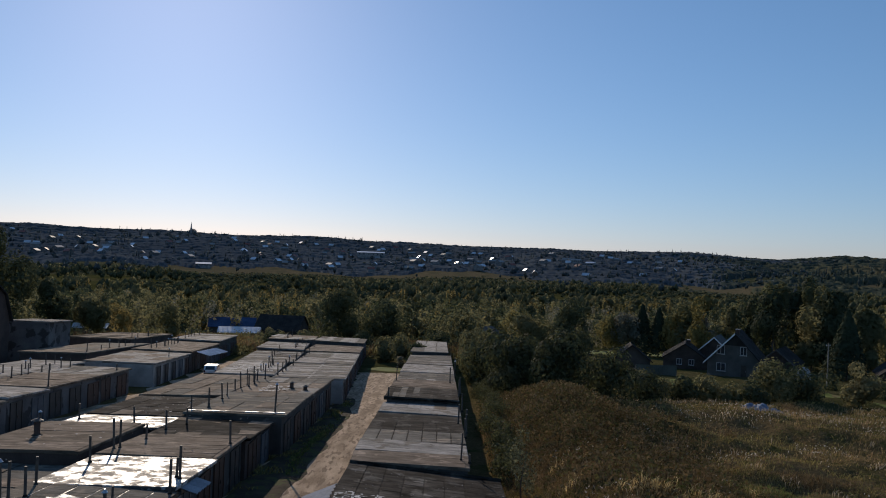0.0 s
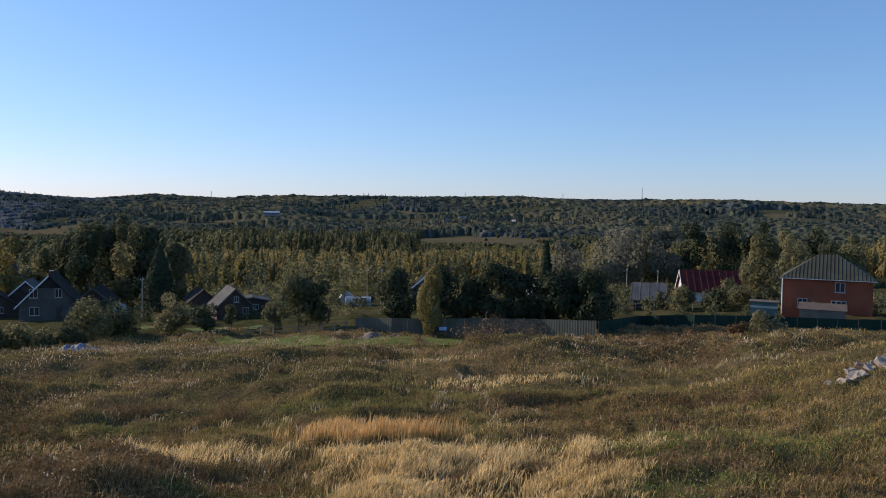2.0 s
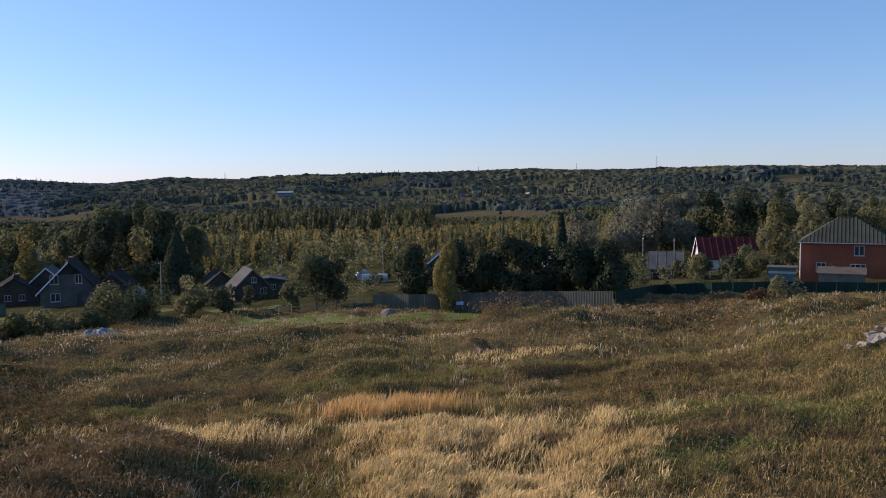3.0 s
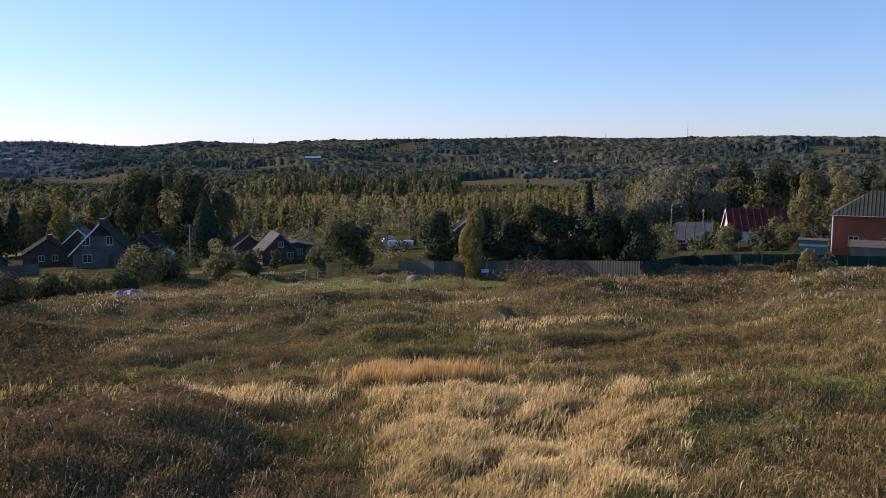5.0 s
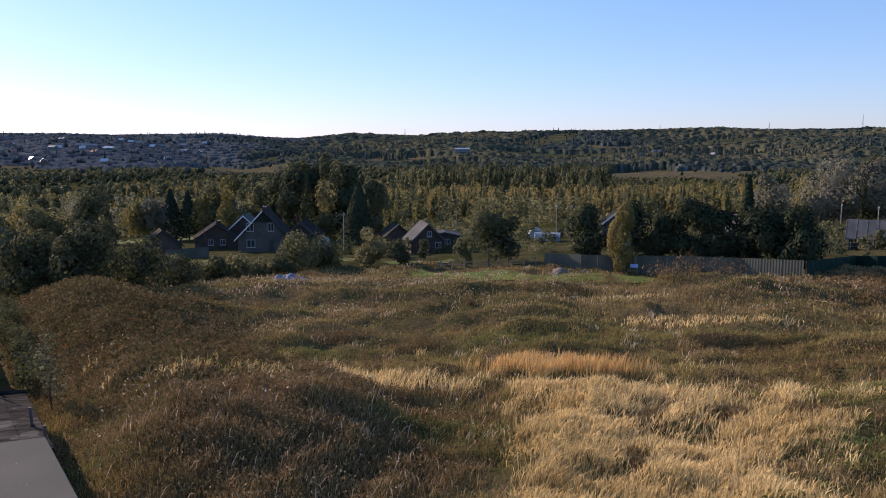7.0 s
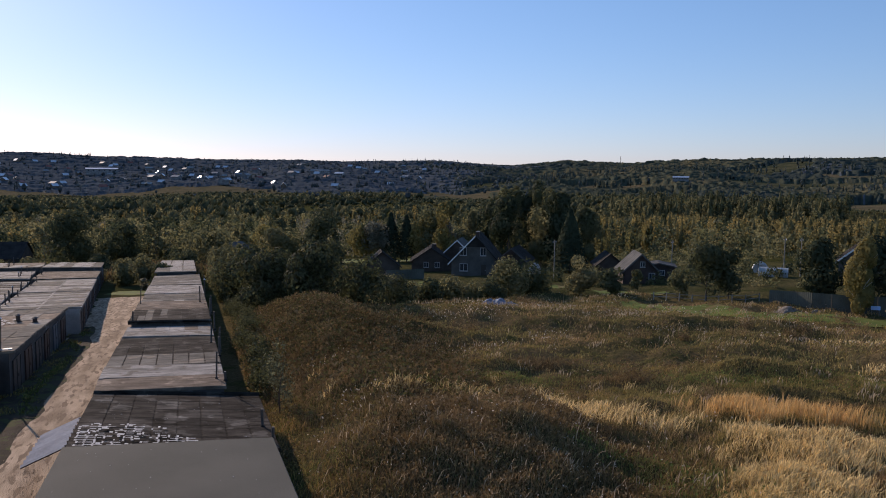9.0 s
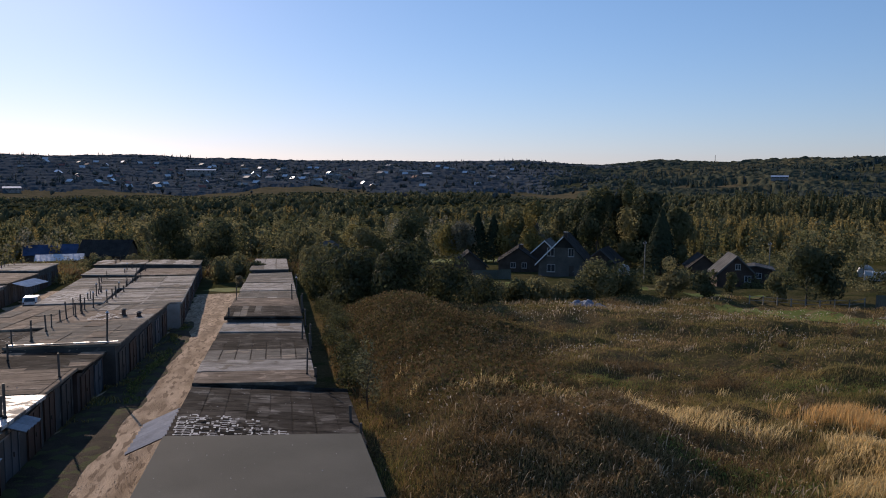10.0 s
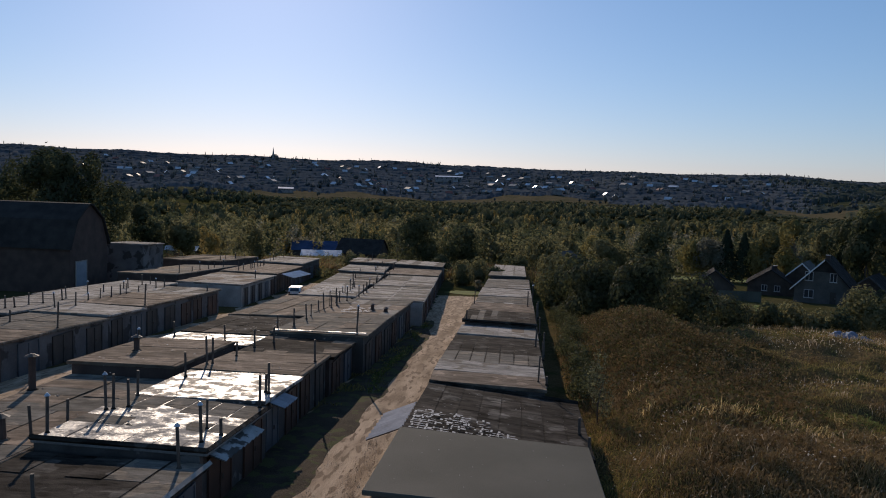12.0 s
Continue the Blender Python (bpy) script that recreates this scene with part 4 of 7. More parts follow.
def limb_mesh(bm, h, w, rg, trunk_r, kind):
    top = h * (0.96 if kind == "spruce" else 0.78)
    a = Vector((0, 0, -0.3))
    for i in range(5):
        b = Vector((rg.normal() * 0.02 * h * (kind != "spruce"), rg.normal() * 0.02 * h * (kind != "spruce"), top * (i + 1) / 5))
        rod(bm, a, b, trunk_r * (1 - 0.18 * i), trunk_r * (1 - 0.18 * (i + 1)), 7)
        if i and kind != "spruce":
            for _ in range(2):
                t = rg.uniform(0, 2 * np.pi)
                e = a + Vector((math.cos(t) * w * 0.6, math.sin(t) * w * 0.6, h * rg.uniform(0.08, 0.2)))
                rod(bm, a, e, trunk_r * 0.4 * (1 - 0.12 * i), trunk_r * 0.08, 5)
        a = b
    return bm


def tree(name, kind, x, y, h, w, leaves, leaf, mat, label, bark=None, clear=0.05, seed=0, sink=0.0, z=None, group=""):
    """A single tree: trunk with limbs, and a crown of many leaves over a few dense inner clumps."""
    rg = np.random.default_rng(1000 + seed)
    z = gz(x, y) if z is None else z
    t = thing(name, label, "tree" if name == "pine" or kind != "bush" else "bush", Matrix.Translation((x, y, z - sink)) @ pose(0, 0, 0, 0, 0, rg.uniform(0, 360)), group=group)
    part("trunk" if kind != "bush" else "stems", limb_mesh(bmesh.new(), h * 0.9, w, rg, max(0.05, h * (0.014 if kind != "bush" else 0.008)), kind), bark or BARK, t)
    hc = h * (1 - clear)
    p, out = crown_points(kind, hc, w, leaves, rg)
    p[:, 2] += h * clear
    v, f = leaf_quads(p, leaf, rg, 1.2, out)
    mesh_np("crown", v, f, mat, t)
    return t


def wood(name, label, mat, spots, kind, leaves, leaf, seed, core=True, far=False, core_mat=None):
    """A stand of uncounted trees as one mesh. spots: rows of x, y, height, half width."""
    rg = np.random.default_rng(seed)
    V, F, off = [], [], 0
    zs = ground_z(spots[:, 0], spots[:, 1])
    q_v, q_f = [], []
    base = 0
    for (x, y, h, w), z in zip(spots, zs):
        p, out = crown_points(kind, h, w, leaves, rg)
        v, f = leaf_quads(p + (x, y, z), leaf * (h / 12) ** 0.5, rg, 1.15, out)
        V.append(v)
        F.append(f + off)
        off += len(v)
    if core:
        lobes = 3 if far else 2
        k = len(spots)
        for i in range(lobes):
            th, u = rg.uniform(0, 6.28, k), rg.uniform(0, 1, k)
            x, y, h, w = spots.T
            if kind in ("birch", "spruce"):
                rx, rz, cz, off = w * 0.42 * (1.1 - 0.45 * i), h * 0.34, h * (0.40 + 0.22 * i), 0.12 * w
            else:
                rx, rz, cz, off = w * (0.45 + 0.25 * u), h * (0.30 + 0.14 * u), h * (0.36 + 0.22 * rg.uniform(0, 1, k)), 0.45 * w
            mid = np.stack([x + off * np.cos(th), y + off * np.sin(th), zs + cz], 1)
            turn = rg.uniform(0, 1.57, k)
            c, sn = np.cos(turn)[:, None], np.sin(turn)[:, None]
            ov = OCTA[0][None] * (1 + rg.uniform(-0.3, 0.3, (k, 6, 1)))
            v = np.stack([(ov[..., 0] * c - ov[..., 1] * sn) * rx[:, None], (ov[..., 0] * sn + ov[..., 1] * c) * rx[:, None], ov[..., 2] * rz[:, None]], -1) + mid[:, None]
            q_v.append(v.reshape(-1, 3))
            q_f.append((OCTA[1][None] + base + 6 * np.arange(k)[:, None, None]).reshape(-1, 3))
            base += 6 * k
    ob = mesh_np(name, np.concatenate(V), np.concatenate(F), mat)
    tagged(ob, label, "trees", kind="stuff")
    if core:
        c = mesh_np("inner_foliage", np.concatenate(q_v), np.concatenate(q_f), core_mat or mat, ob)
        c["kind"] = "stuff"
    return ob


def polar(az, r):
    a = np.radians(az)
    return np.stack([-r * np.sin(a), r * np.cos(a)], -1)


def scatter(k, az0, az1, r0, r1, h0, h1, fat, seed, keep=None, skew=1.0):
    """Rows of x, y, height, half width, spread evenly over a ring's sector; keep(az, r) thins them. Meadows stay open, with low growth below them."""
    rg = np.random.default_rng(seed)
    az, r = rg.uniform(az0, az1, k), np.sqrt(rg.uniform(r0 * r0, r1 * r1, k))
    if keep is not None:
        ok = rg.uniform(0, 1, k) < keep(az, r)
        az, r = az[ok], r[ok]
    h = h0 + (h1 - h0) * rg.uniform(0, 1, len(az)) ** skew
    xy = polar(az, r)
    zg = ground_z(xy[:, 0], xy[:, 1])
    ok = np.ones(len(az), bool)
    for a0, a1, m0, m1 in MEADOWS:
        wob = 1.2 * np.sin(r / 60.0) + 0.7 * np.sin(r / 23.0)
        inside = (az > a0 + wob) & (az < a1 + wob)
        ok &= ~(inside & (r > m0 + 40 * np.sin(az)) & (r < m1 + 30 * np.sin(az * 1.7)) & (rg.uniform(0, 1, len(az)) < (0.975 if m0 < 1500 else 0.75)))
        near = polar(az, np.full(len(az), float(m0)))
        drop = (EYE - ground_z(near[:, 0], near[:, 1])) / m0
        cap = np.maximum(2.2, EYE - r * drop - zg) * rg.uniform(0.8, 1.12, len(az))
        h = np.where(inside & (r < m0) & (r > 330), np.minimum(h, cap), h)
    xy, h = xy[ok], h[ok]
    return np.column_stack([xy, h, np.maximum(h * fat, 1.2) * rg.uniform(0.8, 1.25, len(h))])


def drift(az, r, s=1.0, p=0.0):
    """A smooth patchy field between 0 and 1 for mixing kinds of trees and clearings."""
    x, y = -r * np.sin(np.radians(az)), r * np.cos(np.radians(az))
    return 0.5 + 0.25 * np.sin(x / 61 / s + p + 1.7 * np.sin(y / 83 / s + p)) + 0.25 * np.sin(y / 47 / s - p + 1.3 * np.sin(x / 71 / s + 2 * p))


# valley woods, ring by ring
garden = lambda az, r: np.where((az > -30) & (az < -9) & (r > 140) & (r < 232), 0.0, 1.0) * np.where((az < -30) & (r < 205), 0.0, 1.0) * np.where((az > 7) & (r < 222), 0.03, 1.0)
near_w = lambda s, p, lim: (lambda az, r: garden(az, r) * (drift(az, r, s, p) > lim))
wood("valley_bushland", "olive scrub and young trees in the valley", LEAF_OLIVE, scatter(850, -22, 42, 178, 470, 5.5, 11.5, 0.38, 21, near_w(0.6, 0.0, 0.34)), "round", 170, 0.82, 31, core=False)
wood("valley_bushland", "dark green trees in the valley", LEAF_DARK, scatter(620, -22, 42, 178, 480, 6, 12.5, 0.36, 22, near_w(0.5, 2.0, 0.48)), "round", 190, 0.85, 32, core=False)
wood("valley_willows", "grey-green willows in the valley", LEAF_WILLOW, scatter(420, -22, 42, 185, 470, 5.5, 10.5, 0.42, 28, near_w(0.4, 5.0, 0.50)), "round", 180, 0.8, 38, core=False)
# birch stands: darker olive cores paint the shaded gaps inside the crowns
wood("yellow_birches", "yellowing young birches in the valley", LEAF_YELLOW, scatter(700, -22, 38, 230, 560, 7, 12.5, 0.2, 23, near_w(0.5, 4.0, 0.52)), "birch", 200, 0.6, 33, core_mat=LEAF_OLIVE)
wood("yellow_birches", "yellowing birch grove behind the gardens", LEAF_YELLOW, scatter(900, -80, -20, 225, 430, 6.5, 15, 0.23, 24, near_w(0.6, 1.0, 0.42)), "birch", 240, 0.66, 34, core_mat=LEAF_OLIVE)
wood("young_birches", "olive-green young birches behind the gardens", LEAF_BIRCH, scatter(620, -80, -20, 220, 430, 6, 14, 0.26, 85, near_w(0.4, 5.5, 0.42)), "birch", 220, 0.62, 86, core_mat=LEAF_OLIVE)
wood("valley_bushland", "olive scrub behind the gardens", LEAF_OLIVE, scatter(850, -82, -20, 205, 600, 4.5, 11, 0.36, 25, near_w(0.7, 3.0, 0.40)), "round", 140, 0.85, 35, core=False)
wood("valley_bushland", "dark green trees behind the gardens", LEAF_DARK, scatter(700, -86, -20, 205, 560, 6, 12, 0.3, 29, near_w(0.5, 6.0, 0.6)), "round", 90, 0.9, 39, core=False)
wood("mixed_trees", "tall dark trees scattered in the valley scrub", LEAF_DARK, scatter(150, -14, 36, 195, 330, 8, 14, 0.24, 81, near_w(0.5, 2.0, 0.3)), "birch", 300, 0.8, 82, core=False)
wood("mixed_trees", "tall olive trees scattered in the valley scrub", LEAF_OLIVE, scatter(150, -14, 36, 195, 330, 8, 13, 0.26, 83, near_w(0.4, 3.0, 0.3)), "round", 300, 0.8, 84, core=False)
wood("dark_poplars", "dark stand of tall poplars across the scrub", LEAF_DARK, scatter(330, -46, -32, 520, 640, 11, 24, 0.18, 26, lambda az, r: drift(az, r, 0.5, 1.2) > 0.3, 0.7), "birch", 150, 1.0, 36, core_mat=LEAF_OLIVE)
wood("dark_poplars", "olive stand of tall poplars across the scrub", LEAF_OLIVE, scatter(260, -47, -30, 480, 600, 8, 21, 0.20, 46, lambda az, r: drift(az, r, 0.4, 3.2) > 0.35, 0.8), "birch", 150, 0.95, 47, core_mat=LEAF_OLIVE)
wood("valley_bushland", "olive trees across the valley", LEAF_OLIVE, scatter(3300, -79, 38, 470, 1105, 5, 10, 0.45, 27, lambda az, r: drift(az, r, 1.3, 0.7) > 0.4), "round", 18, 1.5, 37, far=True)
wood("valley_bushland", "dark trees across the valley", LEAF_DARK, scatter(2500, -79, 38, 480, 1105, 5, 11, 0.42, 44, lambda az, r: drift(az, r, 1.1, 2.7) > 0.5), "round", 18, 1.5, 45, far=True)
# far slopes; the town's gardens thin the woods in the west
far_keep = lambda az, r: np.where((az > -14) & (r < 2200), 0.72, 1.0) * (drift(az, r, 3.0, 0.3) > 0.03)
light_side = lambda az, r: far_keep(az, r) * np.where(drift(az, r, 1.5, 0.9) > 0.5, 0.95, 0.3)
dark_side = lambda az, r: far_keep(az, r) * np.where(drift(az, r, 1.5, 0.9) < 0.52, 0.95, 0.3)
wood("far_woods", "far town trees in haze-paled green", LEAF_HAZED, scatter(2000, -25, 38, 960, 2420, 3.5, 13, 0.46, 41, light_side, 1.6), "round", 9, 1.7, 51, far=True)
wood("far_woods", "far town trees in haze-paled dark green", LEAF_HAZED_DARK, scatter(2400, -25, 38, 960, 2420, 4, 15, 0.40, 42, dark_side, 1.8), "round", 9, 1.7, 52, far=True)
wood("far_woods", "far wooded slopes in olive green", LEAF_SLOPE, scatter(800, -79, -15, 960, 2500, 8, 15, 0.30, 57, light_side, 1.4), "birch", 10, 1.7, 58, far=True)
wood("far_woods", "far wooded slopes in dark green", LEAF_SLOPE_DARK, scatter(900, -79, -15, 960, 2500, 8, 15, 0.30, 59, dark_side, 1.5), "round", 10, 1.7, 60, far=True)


def canopy_sheet(label, az0, az1, r0, r1, step, rows, top, mats, lean, seed, foot):
    """A closed wood seen from far off: one uneven roof of tree tops over the slopes, sunk out of sight in clearings and meadows.
    top(az, r): height of the wood; lean(az, r): 0 to 1, which of the leaf tones prevails."""
    rg = np.random.default_rng(seed)
    n = int((az1 - az0) / step)
    ranks = np.geomspace(r0, r1, rows)
    gap = np.gradient(ranks)
    # each rank of trees: its shaded foot, its tops, and lower tops behind
    rings = np.stack([ranks, ranks + 3.0, ranks + 0.45 * gap], 1).ravel()
    lift = np.tile([foot, 1.0, 0.5 + 0.45 * foot + 0.25], rows)
    az, r = np.meshgrid(np.linspace(az0, az1, n), rings, indexing="ij")
    shift = np.repeat(rg.uniform(-0.3, 0.3, (n, rows)), 3, axis=1) * np.repeat(gap, 3)
    shift = (shift + np.roll(shift, 1, 0) + np.roll(shift, 2, 0)) / 1.7
    az = az + rg.uniform(-0.42, 0.42, az.shape) * step
    r = r + shift + rg.uniform(-0.8, 0.8, r.shape)
    x, y = -r * np.sin(np.radians(az)), r * np.cos(np.radians(az))
    zg = ground_z(x, y)
    h = top(az, r)
    for a0, a1, m0, m1 in MEADOWS:
        wob = 1.2 * np.sin(r / 60.0) + 0.7 * np.sin(r / 23.0)
        inside = (az > a0 + wob) & (az < a1 + wob)
        h = np.where(inside & (r > m0 + 40 * np.sin(az)) & (r < m1 + 30 * np.sin(az * 1.7)), -1.0, h)
        near = polar(az, np.full(az.shape, float(m0)))
        drop = (EYE - ground_z(near[..., 0], near[..., 1])) / m0
        cap = np.maximum(1.5, EYE - r * drop - zg)
        h = np.where(inside & (r <= m0), np.minimum(h, cap), h)
    clump = rg.uniform(0, 1, h.shape)
    clump = (clump + np.roll(clump, 1, 0) + np.roll(clump, 2, 0) + np.roll(clump, 3, 0)) / 4
    tall = np.where(h > 0.6, h * (0.50 + 0.22 * rg.uniform(0, 1, h.shape) + 0.5 * clump) * lift, -2.5)
    rows *= 3
    v = np.stack([x, y, zg + tall], -1).reshape(-1, 3)
    i, j = np.meshgrid(np.arange(n - 1), np.arange(rows - 1), indexing="ij")
    f = np.stack([i * rows + j, i * rows + j + 1, (i + 1) * rows + j + 1, (i + 1) * rows + j], -1).reshape(-1, 4)
    up = tall.ravel()[f].max(1) > 0.2
    tone = (lean(az, r).ravel()[f[:, 0]] + rg.normal(0, 0.06, len(f)))[up]
    f = f[up]
    ob = mesh_np("far_woods", v, f[:, ::-1], mats[0])
    for m in mats[1:]:
        ob.data.materials.append(m)
    ob.data.polygons.foreach_set("material_index", np.clip((tone * len(mats)).astype(np.int32), 0, len(mats) - 1))
    return tagged(ob, label, "trees", kind="stuff")


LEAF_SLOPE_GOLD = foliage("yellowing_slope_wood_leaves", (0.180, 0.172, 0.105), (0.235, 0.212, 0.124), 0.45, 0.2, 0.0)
east_top = lambda az, r: np.where((drift(az, r, 1.6, 4.4) < 0.22) & (r < 2350), -1.0, 5.5 + 8.5 * drift(az, r, 2.2, 1.1) + 4.0 * (drift(az, r, 0.8, 2.5) - 0.5)) * smooth(980, 1240, r) + 3.0 * smooth(2350, 2600, r)
# town-side tree tops: haze painted in as pale, bluish leaf tones
SLOPE_HAZE_PALE = foliage("haze_blue_town_leaves", (0.185, 0.212, 0.235), (0.245, 0.270, 0.280), 0.55, 0.12, 0.0)
SLOPE_HAZE_DEEP = foliage("hazed_dusky_town_leaves", (0.134, 0.162, 0.188), (0.190, 0.218, 0.236), 0.52, 0.12, 0.0)
west_top = lambda az, r: (3.6 + 6.5 * np.maximum(0.0, drift(az, r, 1.1, 3.1) - 0.3) * np.where(r < 2180, 1.0, 1.4)) * smooth(1240, 1300, r) + 2.0 * smooth(2150, 2500, r)
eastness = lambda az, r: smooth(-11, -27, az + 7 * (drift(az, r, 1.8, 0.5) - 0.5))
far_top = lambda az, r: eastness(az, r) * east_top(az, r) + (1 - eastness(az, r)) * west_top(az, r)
# westward the tone falls to the two haze-blue leaf colours
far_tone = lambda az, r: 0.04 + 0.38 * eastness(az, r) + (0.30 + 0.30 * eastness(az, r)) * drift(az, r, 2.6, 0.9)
canopy_sheet("closed autumn woods on the far slopes round the town", -80, 39, 1000, 2780, 0.12, 27, far_top, [SLOPE_HAZE_DEEP, SLOPE_HAZE_PALE, LEAF_SLOPE_DARK, LEAF_SLOPE, LEAF_SLOPE_GOLD], far_tone, 71, 0.68)
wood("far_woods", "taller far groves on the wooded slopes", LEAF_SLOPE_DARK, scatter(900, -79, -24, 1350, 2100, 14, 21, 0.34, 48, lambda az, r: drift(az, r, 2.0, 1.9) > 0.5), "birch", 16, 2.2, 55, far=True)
wood("far_woods", "far spruces on the wooded slopes", LEAF_HAZED_DARK, scatter(900, -80, 40, 1300, 2500, 10, 17, 0.22, 43, far_keep), "spruce", 10, 2.2, 53, far=True)
wood("heath_scrub", "low olive scrub before the hay meadows", LEAF_OLIVE, scatter(3000, -25, 21, 480, 1190, 1.6, 4.2, 1.0, 87, lambda az, r: drift(az, r, 0.6, 1.3) > 0.3), "round", 9, 1.5, 88, far=True)
wood("heath_scrub", "dark scrub before the hay meadows", LEAF_DARK, scatter(2000, -25, 21, 480, 1190, 1.6, 4.6, 0.9, 89, lambda az, r: drift(az, r, 0.5, 3.3) > 0.45), "round", 9, 1.5, 90, far=True)
# low growth of the gardens and the scrub
wood("garden_growth", "berry bushes and tall herbs in the gardens", LEAF_OLIVE, scatter(800, -84, -29, 104, 210, 0.9, 2.6, 0.6, 61, lambda az, r: (drift(az, r, 0.25, 1.0) > 0.45) * np.where((az < -57) & (r < 114), 0.0, 1.0)), "bush", 60, 0.9, 71, core=False)
wood("garden_growth", "dark green bushes in the gardens", LEAF_DARK, scatter(520, -84, -10, 112, 215, 1.2, 3.4, 0.55, 62, lambda az, r: (drift(az, r, 0.22, 4.0) > 0.5) * np.where((az > -22) & (r > 128), 0.0, 1.0)), "bush", 80, 0.9, 72, core=False)
wood("low_scrub", "low olive scrub under the young trees", LEAF_OLIVE, scatter(2000, -80, 40, 195, 400, 1.5, 3.5, 0.8, 63, garden), "bush", 20, 1.5, 73, core=False)

wood("low_scrub", "rank olive scrub between the garages and the trees", LEAF_OLIVE, scatter(900, 4, 40, 146, 222, 1.2, 3.2, 0.7, 64, lambda az, r: drift(az, r, 0.3, 2.0) > 0.25), "bush", 60, 0.8, 74, core=False)
wood("low_scrub", "brown scrub between the garages and the trees", LEAF_RUST, scatter(420, 4, 40, 142, 215, 1.0, 2.4, 0.8, 65, lambda az, r: drift(az, r, 0.25, 5.0) > 0.4), "bush", 50, 0.7, 75, core=False)

# trees one can tell apart, in the gardens and along the garages
tree("garden_tree", "round", 50.8, 95.5, 5.3, 2.7, 2600, 0.30, LEAF_OLIVE, "round dense green tree at the field's edge", seed=1)
tree("garden_tree", "round", 53.3, 91.5, 3.7, 1.7, 1200, 0.28, LEAF_DARK, "small green fruit tree at the field's edge", seed=2)
tree("garden_tree", "round", 55.6, 89.5, 2.5, 0.8, 420, 0.24, LEAF_DARK, "young staked fruit tree on mown grass", seed=3, clear=0.25)
tree("garden_tree", "round", 57.8, 92.5, 3.1, 1.0, 600, 0.26, LEAF_OLIVE, "young fruit tree on mown grass", seed=4, clear=0.25)
tree("garden_bush", "bush", 42.1, 98.9, 5.2, 3.9, 3000, 0.32, LEAF_OLIVE, "large olive-green bush before the grey house", seed=5)
tree("garden_bush", "bush", 45.6, 99.4, 4.4, 3.0, 2000, 0.32, LEAF_DARK, "dark green bush before the grey house", seed=6)
for i, (hx, hy) in enumerate([(26.5, 96.5), (29.5, 95.8), (32.4, 95.0), (35.0, 94.0), (37.4, 93.6), (23.8, 98.0)]):
    tree("hedge_bush", "bush", hx, hy, 2.7 + 0.25 * (i % 3), 2.2, 1300, 0.30, [LEAF_OLIVE, LEAF_DARK, LEAF_OLIVE][i % 3], "unclipped bush in a garden hedge", seed=10 + i, group="hedge along the gardens")
tree("garden_tree", "round", 63.1, 84.6, 7.4, 3.6, 3200, 0.34, LEAF_DARK, "dark broad tree beside the fence", seed=20)
tree("garden_tree", "round", 65.8, 84.0, 6.4, 2.6, 2000, 0.34, LEAF_DARK, "dark tree with brownish top beside the fence", seed=21)
tree("garden_tree", "round", 60.1, 86.4, 4.2, 1.7, 1300, 0.30, LEAF_OLIVE, "slender green tree beside the fence", seed=22)
tree("pine", "bush", 74.6, 78.0, 9.0, 3.7, 3800, 0.36, LEAF_SPRUCE, "broad dark blue-green pine behind the fence", seed=23)
tree("birch", "birch", 68.2, 65.4, 9.4, 2.1, 7000, 0.24, LEAF_BIRCH, "weeping birch with yellowing leaves before the fence", bark=BIRCH_BARK, seed=24, clear=0.0)
for i, (px, py, ph, pw) in enumerate([(77.4, 72.2, 9.4, 3.4), (79.2, 68.6, 8.0, 3.4), (81.0, 65.6, 9.2, 3.3), (82.6, 62.4, 8.1, 3.3), (83.4, 57.6, 7.9, 3.4), (84.4, 53.6, 7.2, 3.2), (88.0, 61.5, 7.8, 3.0), (86.5, 68.0, 8.2, 3.2), (86.5, 56.0, 7.0, 2.8), (82.5, 51.6, 5.4, 2.2)]):
    tree("pine", "bush", px, py, ph, pw, 3000, 0.36, LEAF_SPRUCE, "dark garden pine in a dense row", seed=30 + i, group="garden pines")
tree("spruce", "spruce", 86.0, 61.5, 11.0, 2.0, 2400, 0.42, LEAF_SPRUCE, "pointed spruce among the garden pines", seed=40)
tree("spruce", "spruce", 70.0, 136.0, 12.0, 4.4, 3800, 0.5, LEAF_SPRUCE, "dark spruce beside a wooden pole", seed=41)
tree("spruce", "spruce", 49.4, 193.8, 12.6, 4.2, 2200, 0.6, LEAF_SPRUCE, "dark spruce behind the gardens", seed=42)
tree("spruce", "spruce", 53.2, 192.8, 12.0, 4.0, 2000, 0.6, LEAF_SPRUCE, "lower dark spruce behind the gardens", seed=43)
for i, (px, py, ph, pw) in enumerate([(46.5, 195, 10.8, 4.6), (57.0, 190.5, 11.6, 4.8), (62.0, 188.0, 10.8, 4.2), (43.0, 199, 9.8, 4.0), (31.0, 203, 10.5, 5.0), (20.0, 205, 9.5, 4.6)]):
    tree("willow", "round", px, py, ph, pw, 3400, 0.5, [LEAF_WILLOW, LEAF_BIRCH][i % 2], "round yellow-green willow behind the garden plots", seed=180 + i, group="willows behind the plots")
tree("willow", "round", 151.2, 88.2, 15.2, 7.4, 6500, 0.5, LEAF_WILLOW, "big grey-green willow behind the gardens", seed=44)
tree("willow", "round", 143.5, 97.5, 11.5, 5.5, 3000, 0.55, LEAF_WILLOW, "grey-green willow behind the gardens", seed=45)
tree("garden_tree", "round", 155.4, 80.6, 15.2, 5.4, 4500, 0.5, LEAF_WILLOW, "tall olive tree behind the gardens", seed=46)
